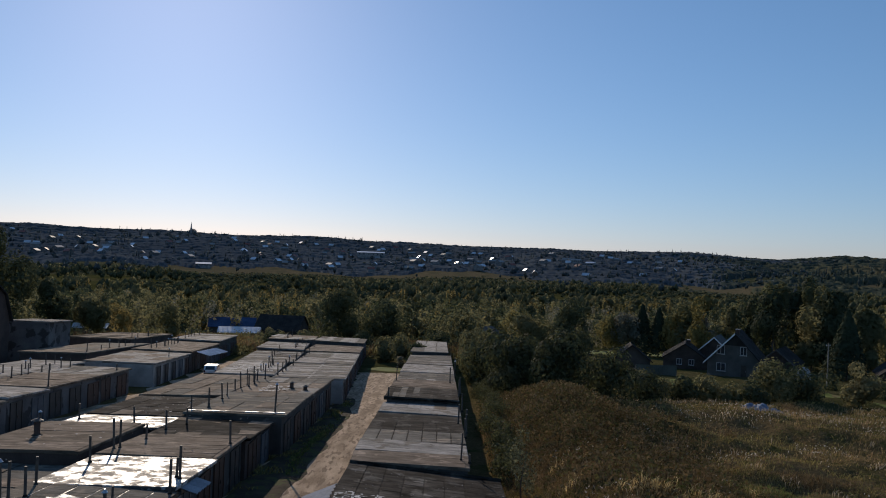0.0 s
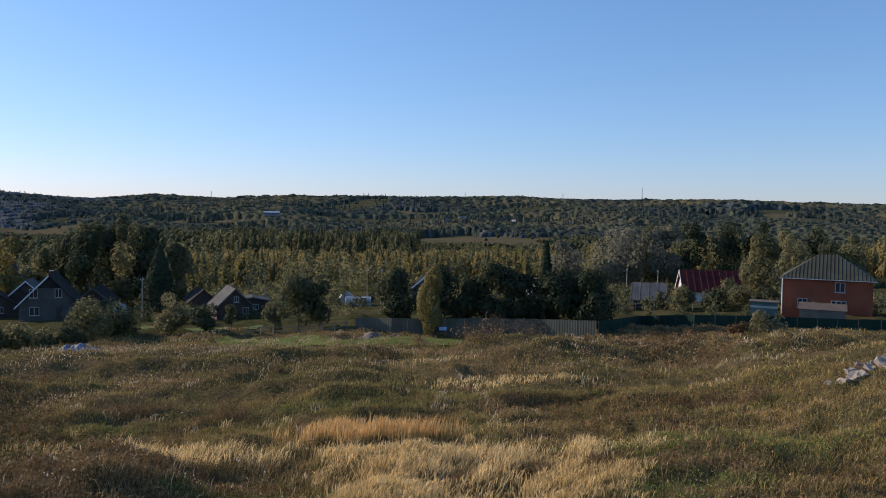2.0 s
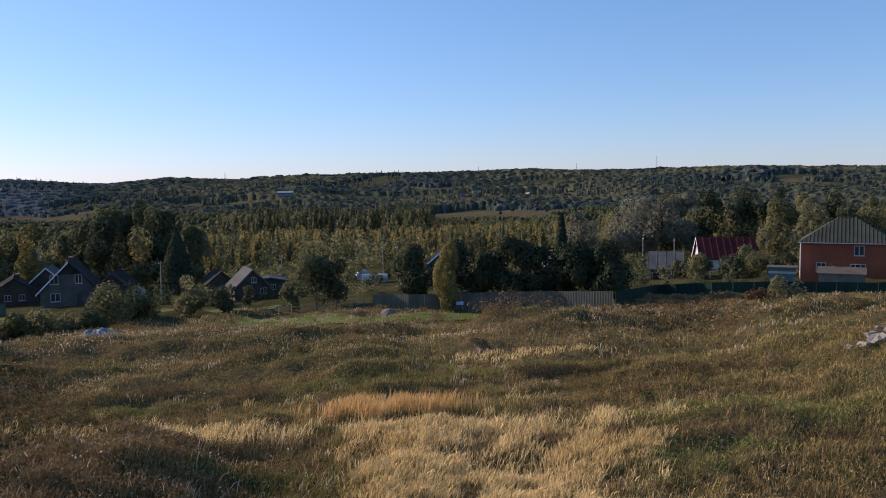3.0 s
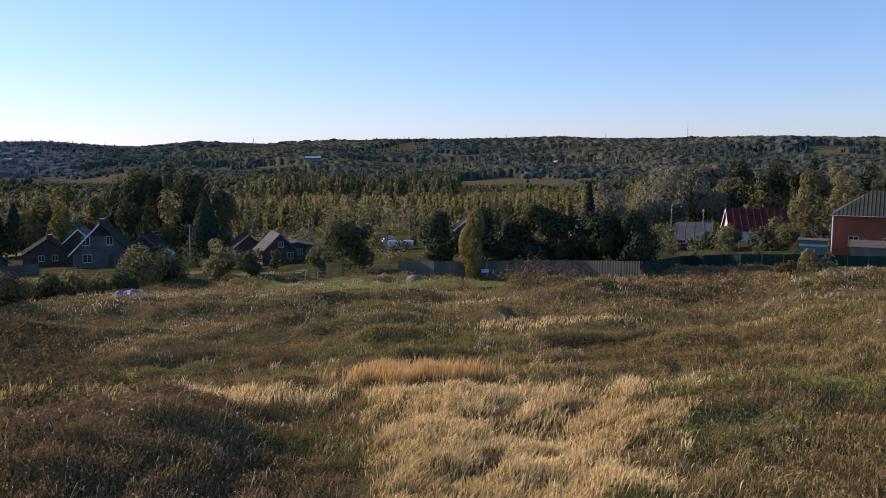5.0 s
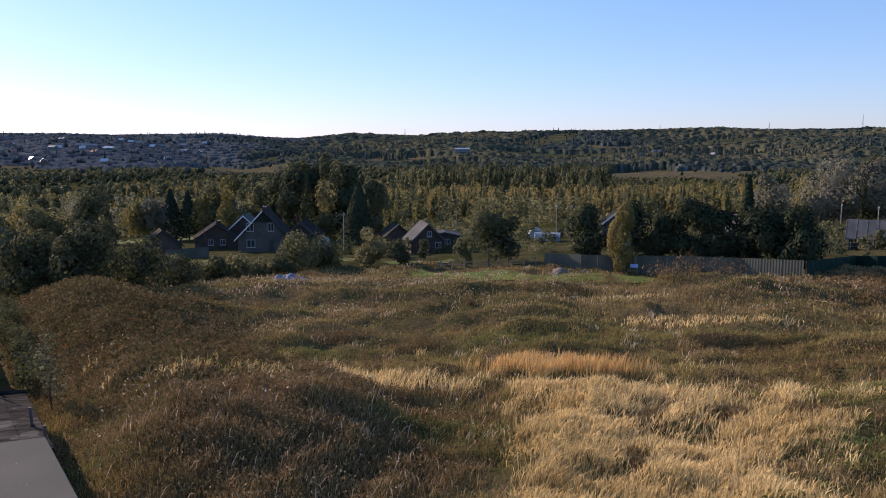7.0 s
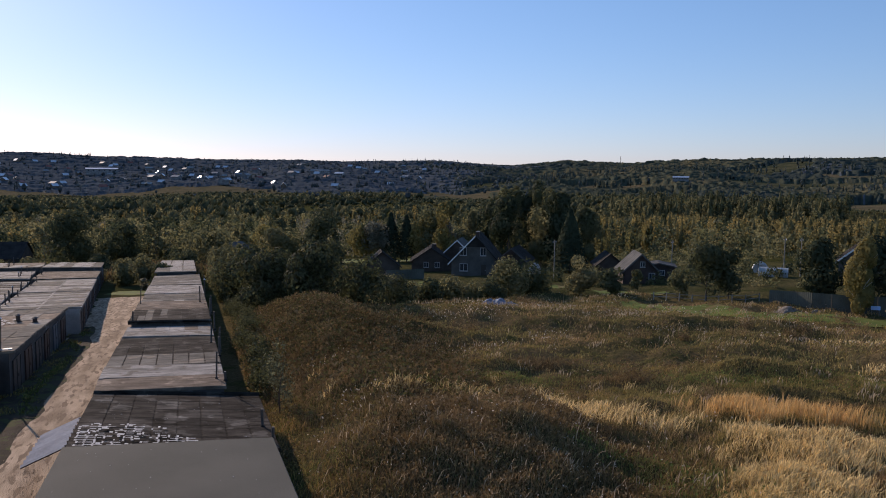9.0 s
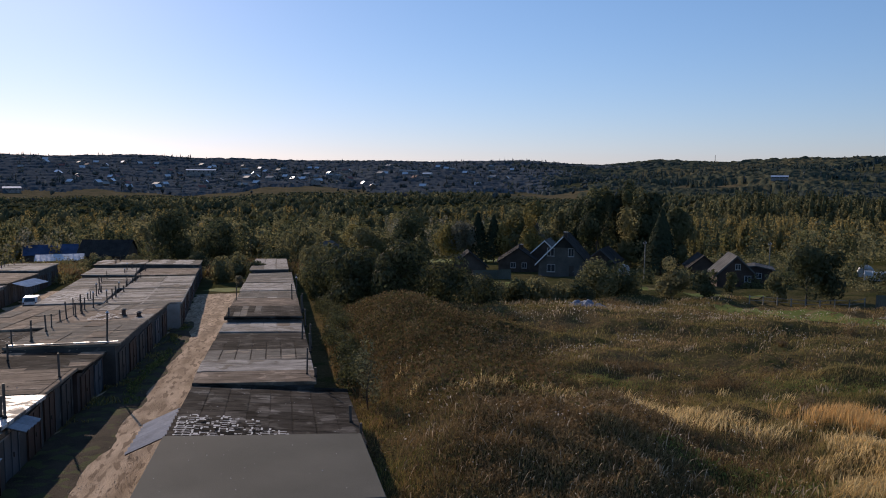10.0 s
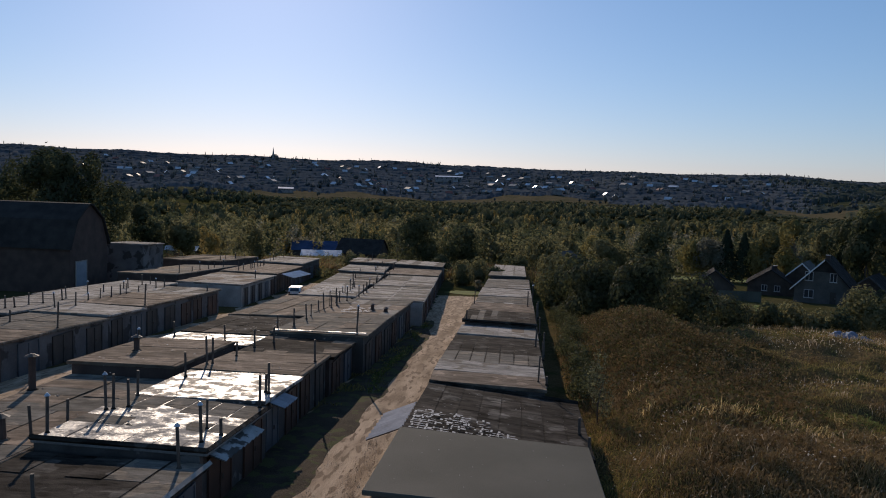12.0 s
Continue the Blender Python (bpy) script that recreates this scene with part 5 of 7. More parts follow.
for i, (px, py, ph, pw, mt) in enumerate([(170, 82, 15.5, 4.4, LEAF_SPRUCE), (176, 76, 15.6, 4.6, LEAF_DARK), (180, 70, 15.4, 4.4, LEAF_DARK), (163, 88, 14.8, 4.4, LEAF_DARK), (186, 66, 14.0, 4.2, LEAF_OLIVE), (190, 60, 13.5, 4.6, LEAF_DARK), (197, 55, 12.5, 4.6, LEAF_OLIVE)]):
    tree("tall_tree", "birch" if i % 2 else "round", px, py, ph, pw, 2400, 0.6, mt, "tall dark tree behind the red-roofed house", seed=50 + i, group="trees behind the red roof")
tree("garden_tree", "round", 128.7, 48.6, 11.6, 4.0, 5000, 0.42, LEAF_OLIVE, "tall leafy tree beside the red-roofed house", seed=60)
tree("garden_tree", "round", 145.7, 50.0, 10.6, 3.4, 2400, 0.42, LEAF_OLIVE, "leafy tree behind the brick house", seed=61)
tree("garden_tree", "round", 150.0, 45.5, 9.6, 3.4, 2000, 0.45, LEAF_DARK, "dark leafy tree behind the brick house", seed=62)
for i, (px, py, ph, pw) in enumerate([(111.5, 54.7, 3.5, 2.4), (114.3, 50.5, 3.2, 2.6), (114.0, 47.0, 3.4, 2.3), (118.0, 49.0, 3.8, 2.2), (121.0, 52.0, 4.2, 2.4), (119.0, 44.5, 3.6, 2.0), (117.2, 57.0, 3.4, 2.0), (108.8, 66.0, 3.2, 2.0)]):
    tree("apple_tree", "round", px, py, ph, pw, 1300, 0.30, [LEAF_OLIVE, LEAF_DARK][i % 2], "low spreading orchard tree behind the green fence", seed=70 + i, group="orchard trees")
tree("garden_tree", "round", 110.0, 57.4, 2.9, 1.0, 600, 0.26, LEAF_DARK, "small dark tree before the slate-roofed garden house", seed=80)
for i, (px, py, ph, pw, mt) in enumerate([(72.6, 170.1, 19.4, 4.6, LEAF_OLIVE), (75.8, 164.0, 18.6, 4.5, LEAF_DARK), (70.4, 178, 17.0, 4.2, LEAF_DARK), (80.5, 160.5, 16.5, 4.0, LEAF_DARK), (66.5, 184, 14.6, 4.2, LEAF_OLIVE), (58.5, 190, 12.8, 4.8, LEAF_OLIVE), (84.0, 155, 12.5, 3.4, LEAF_OLIVE), (67.4, 160.3, 17.4, 4.4, LEAF_DARK), (73.4, 156.3, 16.8, 4.6, LEAF_OLIVE), (77.2, 155.0, 15.8, 4.0, LEAF_DARK), (56.2, 168.0, 15.0, 3.6, LEAF_BIRCH)]):
    tree("tall_tree", "birch", px, py, ph, pw, 4200, 0.55, mt, "tall full-leaved tree behind the grey house", seed=90 + i, group="trees behind the grey house")
tree("plum_bush", "bush", 89.0, 33.6, 2.5, 2.6, 1800, 0.26, LEAF_OLIVE, "yellowish climbing bush hanging over the green fence", seed=100)
tree("plum_bush", "bush", 87.4, 35.8, 1.7, 1.5, 900, 0.22, LEAF_RUST, "rusty brown bush before the green fence", seed=101)
# along the last row of garages
tree("wild_bush", "bush", 7.6, 91.8, 8.2, 4.0, 5200, 0.32, LEAF_WILD, "tall dark wild bush beside the garages", seed=110)
tree("wild_bush", "bush", 12.6, 80.0, 6.8, 4.4, 5600, 0.30, LEAF_WILD, "broad glossy wild bush beside the garages", seed=111)
tree("wild_bush", "bush", 17.8, 84.0, 6.0, 4.4, 4200, 0.30, LEAF_WILD, "dark broad wild bush on the bank", seed=112)
tree("wild_bush", "bush", 6.6, 106.0, 7.4, 4.2, 3600, 0.34, LEAF_WILD, "dark wild bush at the garages' end", seed=113)
tree("wild_bush", "bush", 5.6, 125.0, 7.0, 4.0, 3000, 0.36, LEAF_OLIVE, "olive wild bush at the garages' end", seed=114)
tree("wild_bush", "bush", 23.5, 92.0, 3.6, 3.6, 2000, 0.30, LEAF_WILD, "low dark thicket below the bank", seed=115)
tree("wild_bush", "bush", 9.2, 86.5, 7.2, 3.8, 5000, 0.30, LEAF_WILD, "dark leafy wild bush beside the garages", seed=173)
tree("wild_bush", "birch", 4.7, 42.5, 4.2, 1.0, 1100, 0.11, LEAF_SAPLING, "pale-leaved sapling behind the black-roofed garage", seed=118)
tree("lane_tree", "round", -23.5, 183.5, 13.0, 7.0, 5200, 0.5, LEAF_DARK, "dense dark tree beyond the lane's end", seed=121)
tree("lane_tree", "round", -13.2, 187.0, 10.6, 6.0, 4000, 0.5, LEAF_DARK, "broad dark tree beyond the lane's end", seed=122)
tree("lane_tree", "round", 4.0, 178.0, 9.2, 6.4, 3600, 0.5, LEAF_OLIVE, "olive tree beyond the garages", seed=123)
tree("lane_tree", "round", 27.6, 162.7, 12.0, 5.6, 4200, 0.5, LEAF_DARK, "full dark tree behind the wild bushes", seed=124)
tree("lane_tree", "round", 19.0, 168.0, 10.0, 5.0, 3200, 0.5, LEAF_OLIVE, "olive tree behind the wild bushes", seed=125)
tree("wild_bush", "bush", -6.4, 129.8, 2.0, 1.0, 500, 0.24, LEAF_WILLOW, "small pale shrub at the lane's end", seed=126)
for i, (px, py, ph, pw) in enumerate([(-3.5, 136, 4.0, 2.6), (-9.5, 140, 4.4, 3.0), (-0.5, 165, 5.0, 3.4), (-8, 155, 4.6, 3.4), (-16, 162, 4.6, 3.4), (-27, 160, 4.2, 3.2), (-33, 158, 3.6, 3.0), (-36, 166, 4.6, 3.4)]):
    tree("wild_bush", "bush", px, py, ph, pw, 1800, 0.4, [LEAF_DARK, LEAF_OLIVE][i % 2], "wild bush in the scrub beyond the lane", seed=130 + i, group="bushes beyond the lane")
# west, behind the store building
for i, (px, py, ph, pw, mt, kd) in enumerate([(-80, 129, 22.0, 7.0, LEAF_DARK, "round"), (-85, 130, 21.0, 6.6, LEAF_DARK, "round"), (-74, 133, 21.0, 6.4, LEAF_DARK, "birch"), (-77, 126, 21.0, 4.6, LEAF_DARK, "birch"), (-95, 138, 16.0, 7.0, LEAF_OLIVE, "round"), (-70, 142, 13.0, 4.6, LEAF_DARK, "round"), (-65, 148, 11.0, 4.2, LEAF_OLIVE, "round")]):
    tree("tall_tree", kd, px, py, ph, pw, 5200, 0.45, mt, "tall dark tree behind the brick store", seed=150 + i, group="trees behind the brick store")
tree("lone_tree", "round", -67.5, 166, 9.4, 3.0, 2000, 0.4, LEAF_YELLOW, "yellowing tree in the scrub", seed=160)
tree("lone_tree", "round", -56.5, 164, 9.6, 3.1, 2200, 0.4, LEAF_OLIVE, "olive tree in the scrub", seed=161)

# ---- houses ----
BRICK_RED = surface("orange_red_brick", (0.235, 0.058, 0.026), (0.30, 0.080, 0.036), 0.6, 20, 0.85, 0.2)
ROOF_GREEN = surface("grey_green_metal_tiles", (0.056, 0.057, 0.040), (0.078, 0.079, 0.056), 0.6, 8, 0.85, 0.2, spec=0.15)
ROOF_RED = surface("dark_red_sheet_roof", (0.080, 0.015, 0.015), (0.120, 0.024, 0.022), 0.6, 8, 0.75, 0.15, spec=0.15)
ROOF_SLATE = surface("grey_asbestos_slate", (0.104, 0.101, 0.094), (0.156, 0.150, 0.137), 0.7, 10, 0.95, 0.25, spec=0.1)
ROOF_DARK = surface("dark_roofing", (0.030, 0.027, 0.025), (0.052, 0.047, 0.042), 0.7, 10, 0.9, 0.25, spec=0.1)
PLASTER = surface("grey_block_wall", (0.078, 0.072, 0.062), (0.115, 0.105, 0.09), 0.7, 12, 0.9, 0.2)
WOOD_DARK = surface("weathered_dark_boards", (0.055, 0.040, 0.030), (0.09, 0.068, 0.052), 0.8, 14, 0.9, 0.3)
WHITE_PAINT = plain("white_paint", (0.72, 0.72, 0.70), 0.5)
GLASS = bpy.data.materials.new("window_glass")
GLASS.use_nodes = True
_g = GLASS.node_tree.nodes["Principled BSDF"]
_g.inputs["Base Color"].default_value, _g.inputs["Roughness"].default_value, _g.inputs["Specular IOR Level"].default_value = (0.03, 0.04, 0.05, 1), 0.06, 0.8


FRAME_DULL = plain("dull_white_frame_paint", (0.40, 0.40, 0.385), 0.6)


def window(parent, x, z, w, h, y, frame_mat=None, bars=1):
    """A window in a wall that faces local -y, at height z, with panes set behind the frame."""
    fm = frame_mat or FRAME_DULL
    t = 0.09
    bs = [(x - w / 2, x - w / 2 + t, y - 0.05, y + 0.05, z, z + h), (x + w / 2 - t, x + w / 2, y - 0.05, y + 0.05, z, z + h), (x - w / 2 + t, x + w / 2 - t, y - 0.05, y + 0.05, z, z + t), (x - w / 2 + t, x + w / 2 - t, y - 0.05, y + 0.05, z + h - t, z + h)]
    for i in range(bars):
        xm = x - w / 2 + w * (i + 1) / (bars + 1)
        bs.append((xm - t / 2, xm + t / 2, y - 0.045, y + 0.05, z + t, z + h - t))
    win = part("window", boxes(*bs), fm, parent)
    part("pane", boxes((x - w / 2 + t, x + w / 2 - t, y - 0.02, y + 0.02, z + t, z + h - t)), GLASS, win)
    part("sill", boxes((x - w / 2 - 0.06, x + w / 2 + 0.06, y - 0.14, y - 0.051, z - 0.06, z - 0.005)), TIN, win)
    return win


def gable_house(name, label, x, y, turn, w, d, eave, ridge, wall, roof_mat, windows=(), over=0.4, off=0.0, door=None, chimney=None, z=None, trim=None, dark_gable=None, category="house"):
    """A house whose gable faces local -y. off: how far the ridge stands aside from the middle."""
    z = gz(x, y) if z is None else z
    hs = thing(name, label, category, pose(x, y, z, 0, 0, turn))
    bm = prism(bmesh.new(), [(-w / 2, -0.8), (w / 2, -0.8), (w / 2, eave), (off, ridge), (-w / 2, eave)], 0, d)
    part("wall", bm, wall, hs)
    for sx in (-1, 1):
        xe = sx * w / 2
        sl = (eave - ridge) / (xe - off)
        xo = xe + sx * over
        bm = prism(bmesh.new(), [(off, ridge + 0.02), (xo, ridge + sl * (xo - off) + 0.02), (xo, ridge + sl * (xo - off) + 0.16), (off, ridge + 0.18)], -over, d + over)
        rf = part("roof", bm, roof_mat, hs)
        n = max(4, int((d + 2 * over) / 1.1))
        bm = bmesh.new()
        for i in range(n + 1):
            yy = -over + (d + 2 * over) * i / n
            rod(bm, (off, yy, ridge + 0.18), (xo, yy, ridge + sl * (xo - off) + 0.16), 0.035, seg=4)
        part("roof_ribs", bm, roof_mat, rf)
        # dark-gabled house: white board only on the left, painting that edge sunlit
        if trim and (sx < 0 or trim is not WHITE_PAINT or not dark_gable):
            bm = prism(bmesh.new(), [(off, ridge - 0.1), (xo, ridge + sl * (xo - off) - 0.1), (xo, ridge + sl * (xo - off) + 0.2), (off, ridge + 0.22)], -over - 0.06, -over - 0.01)
            part("barge_board", bm, trim, rf)
    if dark_gable:
        q = (ridge - dark_gable) / (ridge - eave)
        part("gable_boards", prism(bmesh.new(), [(off + (-w / 2 - off) * q, dark_gable), (off + (w / 2 - off) * q, dark_gable), (off, ridge - 0.02)], -0.07, -0.004), ROOF_DARK, hs)
    for wx, wz, ww, wh in windows:
        window(hs, wx, wz, ww, wh, -0.02)
    if door:
        dr = part("door", boxes((door - 0.45, door + 0.45, -0.06, 0.02, 0.0, 2.05)), WOOD_DARK, hs)
        part("door_handle", boxes((door + 0.3, door + 0.36, -0.12, -0.061, 0.95, 1.1)), TIN, dr)
    if chimney:
        cx, cy, ch = chimney
        cz = ridge - abs(cx - off) * (ridge - eave) / (w / 2)
        ck = part("chimney", boxes((cx - 0.3, cx + 0.3, cy - 0.3, cy + 0.3, cz - 0.4, cz + ch)), WALL_DARK, hs)
        part("chimney_cap", boxes((cx - 0.38, cx + 0.38, cy - 0.38, cy + 0.38, cz + ch, cz + ch + 0.1)), CONCRETE, ck)
    return hs


def hip_house(name, label, x, y, turn, w, d, eave, ridge, wall, roof_mat, windows, over=0.45):
    z = gz(x, y)
    hs = thing(name, label, "house", pose(x, y, z, 0, 0, turn))
    part("wall", boxes((-w / 2, w / 2, 0, d, -1.0, eave)), wall, hs)
    bm = bmesh.new()
    a = [bm.verts.new(p) for p in ((-w / 2 - over, -over, eave - 0.1), (w / 2 + over, -over, eave - 0.1), (w / 2 + over, d + over, eave - 0.1), (-w / 2 - over, d + over, eave - 0.1))]
    k = (w - d) / 2 if w > d else 0
    r = [bm.verts.new((-max(k, 1.2), d / 2, ridge)), bm.verts.new((max(k, 1.2), d / 2, ridge))]
    for f in ((a[0], a[1], r[1], r[0]), (a[1], a[2], r[1]), (a[2], a[3], r[0], r[1]), (a[3], a[0], r[0]), tuple(a[::-1])):
        bm.faces.new(f)
    rf = part("roof", bm, roof_mat, hs)
    # ribs of the tile sheets on the slopes
    bm = bmesh.new()
    n = int((w + 2 * over) / 0.45)
    for i in range(1, n):
        xx = -w / 2 - over + (w + 2 * over) * i / n
        kk = max(k, 1.2)
        f = 1.0 if abs(xx) <= kk else max(0.0, 1 - (abs(xx) - kk) / (w / 2 + over - kk))
        rod(bm, (xx, -over, eave - 0.06), (xx, -over + (d / 2 + over) * f, eave - 0.06 + (ridge - eave + 0.1) * f), 0.028, seg=4)
    part("tile_ribs", bm, roof_mat, rf)
    part("gutter", rod(bmesh.new(), (-w / 2 - over, -over - 0.06, eave - 0.12), (w / 2 + over, -over - 0.06, eave - 0.12), 0.05), TIN, hs)
    part("downpipe", rod(bmesh.new(), (-w / 2 - 0.1, -0.1, 0), (-w / 2 - 0.1, -0.1, eave - 0.2), 0.07), WHITE_PAINT, hs)
    for wx, wz, ww, wh, bars in windows:
        window(hs, wx, wz, ww, wh, -0.03, bars=bars)
    return hs


gable_house("village_house", "tall grey block house with steep dark gable roof", 50.6, 136.0, -27, 8.8, 9.0, 2.6, 7.3, PLASTER, ROOF_DARK, [(-2.2, 3.7, 1.3, 1.5), (1.5, 3.7, 1.1, 1.5), (-2.1, 0.8, 1.5, 1.4)], off=0.1, chimney=(0.3, 1.6, 0.9), door=1.6, trim=WHITE_PAINT, over=0.6, dark_gable=5.3)
gable_house("village_house", "low dark wooden house with steep roof beside the grey house", 46.3, 149.4, -18, 7.8, 8, 2.0, 4.6, WOOD_DARK, ROOF_DARK, [(-1.0, 0.8, 1.0, 1.1), (1.2, 0.8, 1.0, 1.1)], chimney=(0.6, 3.0, 1.0))
gable_house("village_house", "small house with pale roof edge behind the grey house", 53.0, 153.0, -28, 6.0, 7, 3.2, 6.0, WOOD_DARK, ROOF_SLATE, [], trim=WHITE_PAINT)
gable_house("village_house", "low house with dark gable and pale barge boards", 61.0, 143.4, -34, 6.0, 8, 2.0, 4.4, WOOD_DARK, ROOF_DARK, [], trim=ROOF_SLATE)
gable_house("shed", "low garden shed under trees", 34.5, 142.0, -10, 6.5, 5, 1.8, 4.4, WOOD_DARK, ROOF_DARK, [], category="shed")
gable_house("village_house", "low brick house with grey slate gable roof", 69.2, 109.7, -21, 5.7, 6.4, 2.0, 4.7, WALL_DARK, ROOF_SLATE, [(0.2, 2.7, 0.8, 0.9), (1.7, 0.8, 1.0, 1.0)], trim=ROOF_SLATE)
gable_house("shed", "dark shed behind the slate-roofed house", 72.0, 124.2, -20, 4.6, 6, 2.0, 3.9, WOOD_DARK, ROOF_DARK, [], category="shed")
gable_house("shed", "low flat shed beside the slate-roofed house", 74.0, 112.0, -30, 5.0, 4, 2.2, 2.7, WALL_DARK, ROOF_SLATE, [(0.5, 0.8, 0.9, 0.9)], category="shed")
gable_house("garden_house", "small wooden garden house with grey slate roof", 113.0, 63.4, 206, 4.6, 4.4, 1.8, 3.9, WOOD_DARK, ROOF_SLATE, [], over=0.5)
gable_house("village_house", "white-gabled house with dark red sheet roof", 130.9, 64.4, 217, 6.2, 9.4, 2.2, 5.3, WHITE_PAINT, ROOF_RED, [(0, 3.2, 0.9, 0.9)], trim=WHITE_PAINT)
gable_house("shed", "small shed with pale slate roof among pines", 104.0, 75.0, -20, 6.0, 6, 2.3, 4.6, WOOD_DARK, ROOF_SLATE, [], trim=WHITE_PAINT, category="shed")
gable_house("village_house", "house with pale barge board behind the pines", 97.5, 94.0, -46, 6.0, 7, 3.6, 6.2, PLASTER, ROOF_DARK, [(0, 3.4, 1.0, 1.2)], trim=WHITE_PAINT)
hip_house("brick_house", "two-storey orange brick house with green hipped tile roof", 109.7, 33.6, -73, 10.6, 10.0, 4.9, 7.9, BRICK_RED, ROOF_GREEN, [(-2.9, 1.0, 1.2, 1.2, 1), (1.4, 1.0, 1.8, 1.1, 2), (1.5, 3.2, 1.2, 1.3, 1)])
gable_house("brick_annex", "low brick annex with dark sheet roof", 113.5, 22.0, -75, 6.0, 7.0, 2.6, 4.0, BRICK_RED, ROOF_DARK, [], category="annex")

# brick store with a gambrel roof, west of the garages
store = thing("brick_store", "large dark brick store with a gambrel metal roof", "building", pose(-57.2, 100.5, gz(-57.2, 100.5), 0, 0, 90))
part("wall", prism(bmesh.new(), [(-4.6, -2), (4.6, -2), (4.6, 6.3), (3.2, 9.6), (0.6, 11.4), (-0.6, 11.4), (-3.2, 9.6), (-4.6, 6.3)], 0, 24), WALL_DARK, store)
for sx in (-1, 1):
    part("roof", prism(bmesh.new(), [(sx * 5.0, 6.0), (sx * 3.3, 9.75), (sx * 0.5, 11.75), (0, 11.85), (0, 11.6), (sx * 0.5, 11.5), (sx * 3.2, 9.62), (sx * 4.85, 6.0)], -0.35, 24.3), ROOF_DARK, store)
sdoor = part("store_door", boxes((-3.3, -0.9, -0.08, 0.02, 0.3, 4.2)), surface("pale_blue_store_door", (0.20, 0.235, 0.27), (0.28, 0.31, 0.345), 0.8, 10, 0.7, 0.1), store, "pale blue-grey tall door")
part("door_frame", boxes((-3.45, -3.3, -0.11, 0.03, 0.3, 4.35), (-0.9, -0.75, -0.11, 0.03, 0.3, 4.35), (-3.3, -0.9, -0.11, 0.03, 4.2, 4.35)), CONCRETE, sdoor)
garage(-54.6, -60.6, 110.5, 117.0, FELT_PALE, "small pale-roofed plastered outbuilding beside the store", 3.6, 3.7, 2, wall=WALL_PLASTER)

# ---- fences, greenhouses and small things of the gardens ----
FENCE_GREY = surface("grey_green_profiled_sheet", (0.085, 0.09, 0.072), (0.12, 0.125, 0.10), 0.5, 8, 0.8, 0.1, spec=0.15)
FENCE_GREEN = surface("dark_green_profiled_sheet", (0.009, 0.034, 0.024), (0.014, 0.047, 0.033), 0.5, 8, 0.7, 0.1, spec=0.15)
POLE_WOOD = surface("weathered_pole_wood", (0.22, 0.20, 0.17), (0.32, 0.29, 0.25), 1.2, 16, 0.9, 0.3, stretch=(4, 4, 0.5))
FILM = surface("milky_greenhouse_film", (0.36, 0.37, 0.35), (0.46, 0.46, 0.44), 0.8, 8, 0.45, 0.1)


def sheet_fence(label, pts, heights, mat, panel=2.3):
    """A fence of profiled metal sheets between posts, following the ground."""
    f = thing("fence", label, "fence")
    for (a, b), (ha, hb) in zip(zip(pts, pts[1:]), zip(heights, heights[1:])):
        a, b = Vector(a), Vector(b)
        n = max(1, round((b - a).length / panel))
        for i in range(n):
            p, q = a.lerp(b, i / n), a.lerp(b, (i + 1) / n)
            d = (q - p).normalized()
            nn = Vector((-d.y, d.x))
            za, zb = gz(*a) + ha, gz(*b) + hb
            zp, zq = gz(*p), gz(*q)
            h0, h1 = max(0.9, za + (zb - za) * i / n - zp), max(0.9, za + (zb - za) * (i + 1) / n - zq)
            bm = bmesh.new()
            k = 14
            rows = []
            for j in range(k + 1):
                u = j / k
                w = p.lerp(q, 0.01 + 0.98 * u) + nn * (0.012 if j % 2 else -0.012)
                zg, hh = zp + (zq - zp) * u, h0 + (h1 - h0) * u
                rows.append((bm.verts.new((w.x, w.y, zg - 0.1)), bm.verts.new((w.x, w.y, zg + hh))))
            for j in range(k):
                bm.faces.new((rows[j][0], rows[j + 1][0], rows[j + 1][1], rows[j][1]))
            part("fence_panel", bm, mat, f)
            m = p + nn * 0.07
            part("fence_post", boxes((m.x - 0.04, m.x + 0.04, m.y - 0.04, m.y + 0.04, zp - 0.3, zp + h0 - 0.05)), PIPE_IRON, f)
        
    return f


sheet_fence("long wavy grey-green sheet metal fence below the pines", [(65.4, 76.0), (66.2, 70.2), (68.6, 67.0), (73.0, 61.0), (76.4, 55.2), (77.4, 48.2)], [1.65, 1.75, 2.0, 2.1, 1.9, 1.75], FENCE_GREY)
sheet_fence("dark green sheet metal fence round the brick house", [(77.6, 48.0), (91.6, 50.4), (91.2, 43.0), (93.6, 36.3), (99.7, 27.0), (104, 16)], [1.75, 1.6, 1.45, 1.4, 1.4, 1.4], FENCE_GREEN)
sheet_fence("grey sheet fence before the dark wooden house", [(33.0, 133.0), (39.5, 131.5)], [1.7, 1.7], FENCE_GREY)


def slat_fence(label, a, b, h, gap=1.4):
    f = thing("picket_fence", label, "fence")
    a, b = Vector(a), Vector(b)
    n = int((b - a).length / gap)
    for i in range(n + 1):
        p = a.lerp(b, i / n)
        z = gz(*p)
        part("post", boxes((p.x - 0.05, p.x + 0.05, p.y - 0.05, p.y + 0.05, z - 0.2, z + h)), POLE_WOOD, f)
        if i < n:
            q = a.lerp(b, (i + 1) / n)
            for k in (0.45, 0.85):
                part("rail", rod(bmesh.new(), (p.x, p.y, z + h * k), (q.x, q.y, gz(*q) + h * k), 0.03, seg=5), POLE_WOOD, f)
    return f


slat_fence("grey wooden rail fence along the mown garden", (56.5, 86.5), (66.5, 79.0), 1.1)
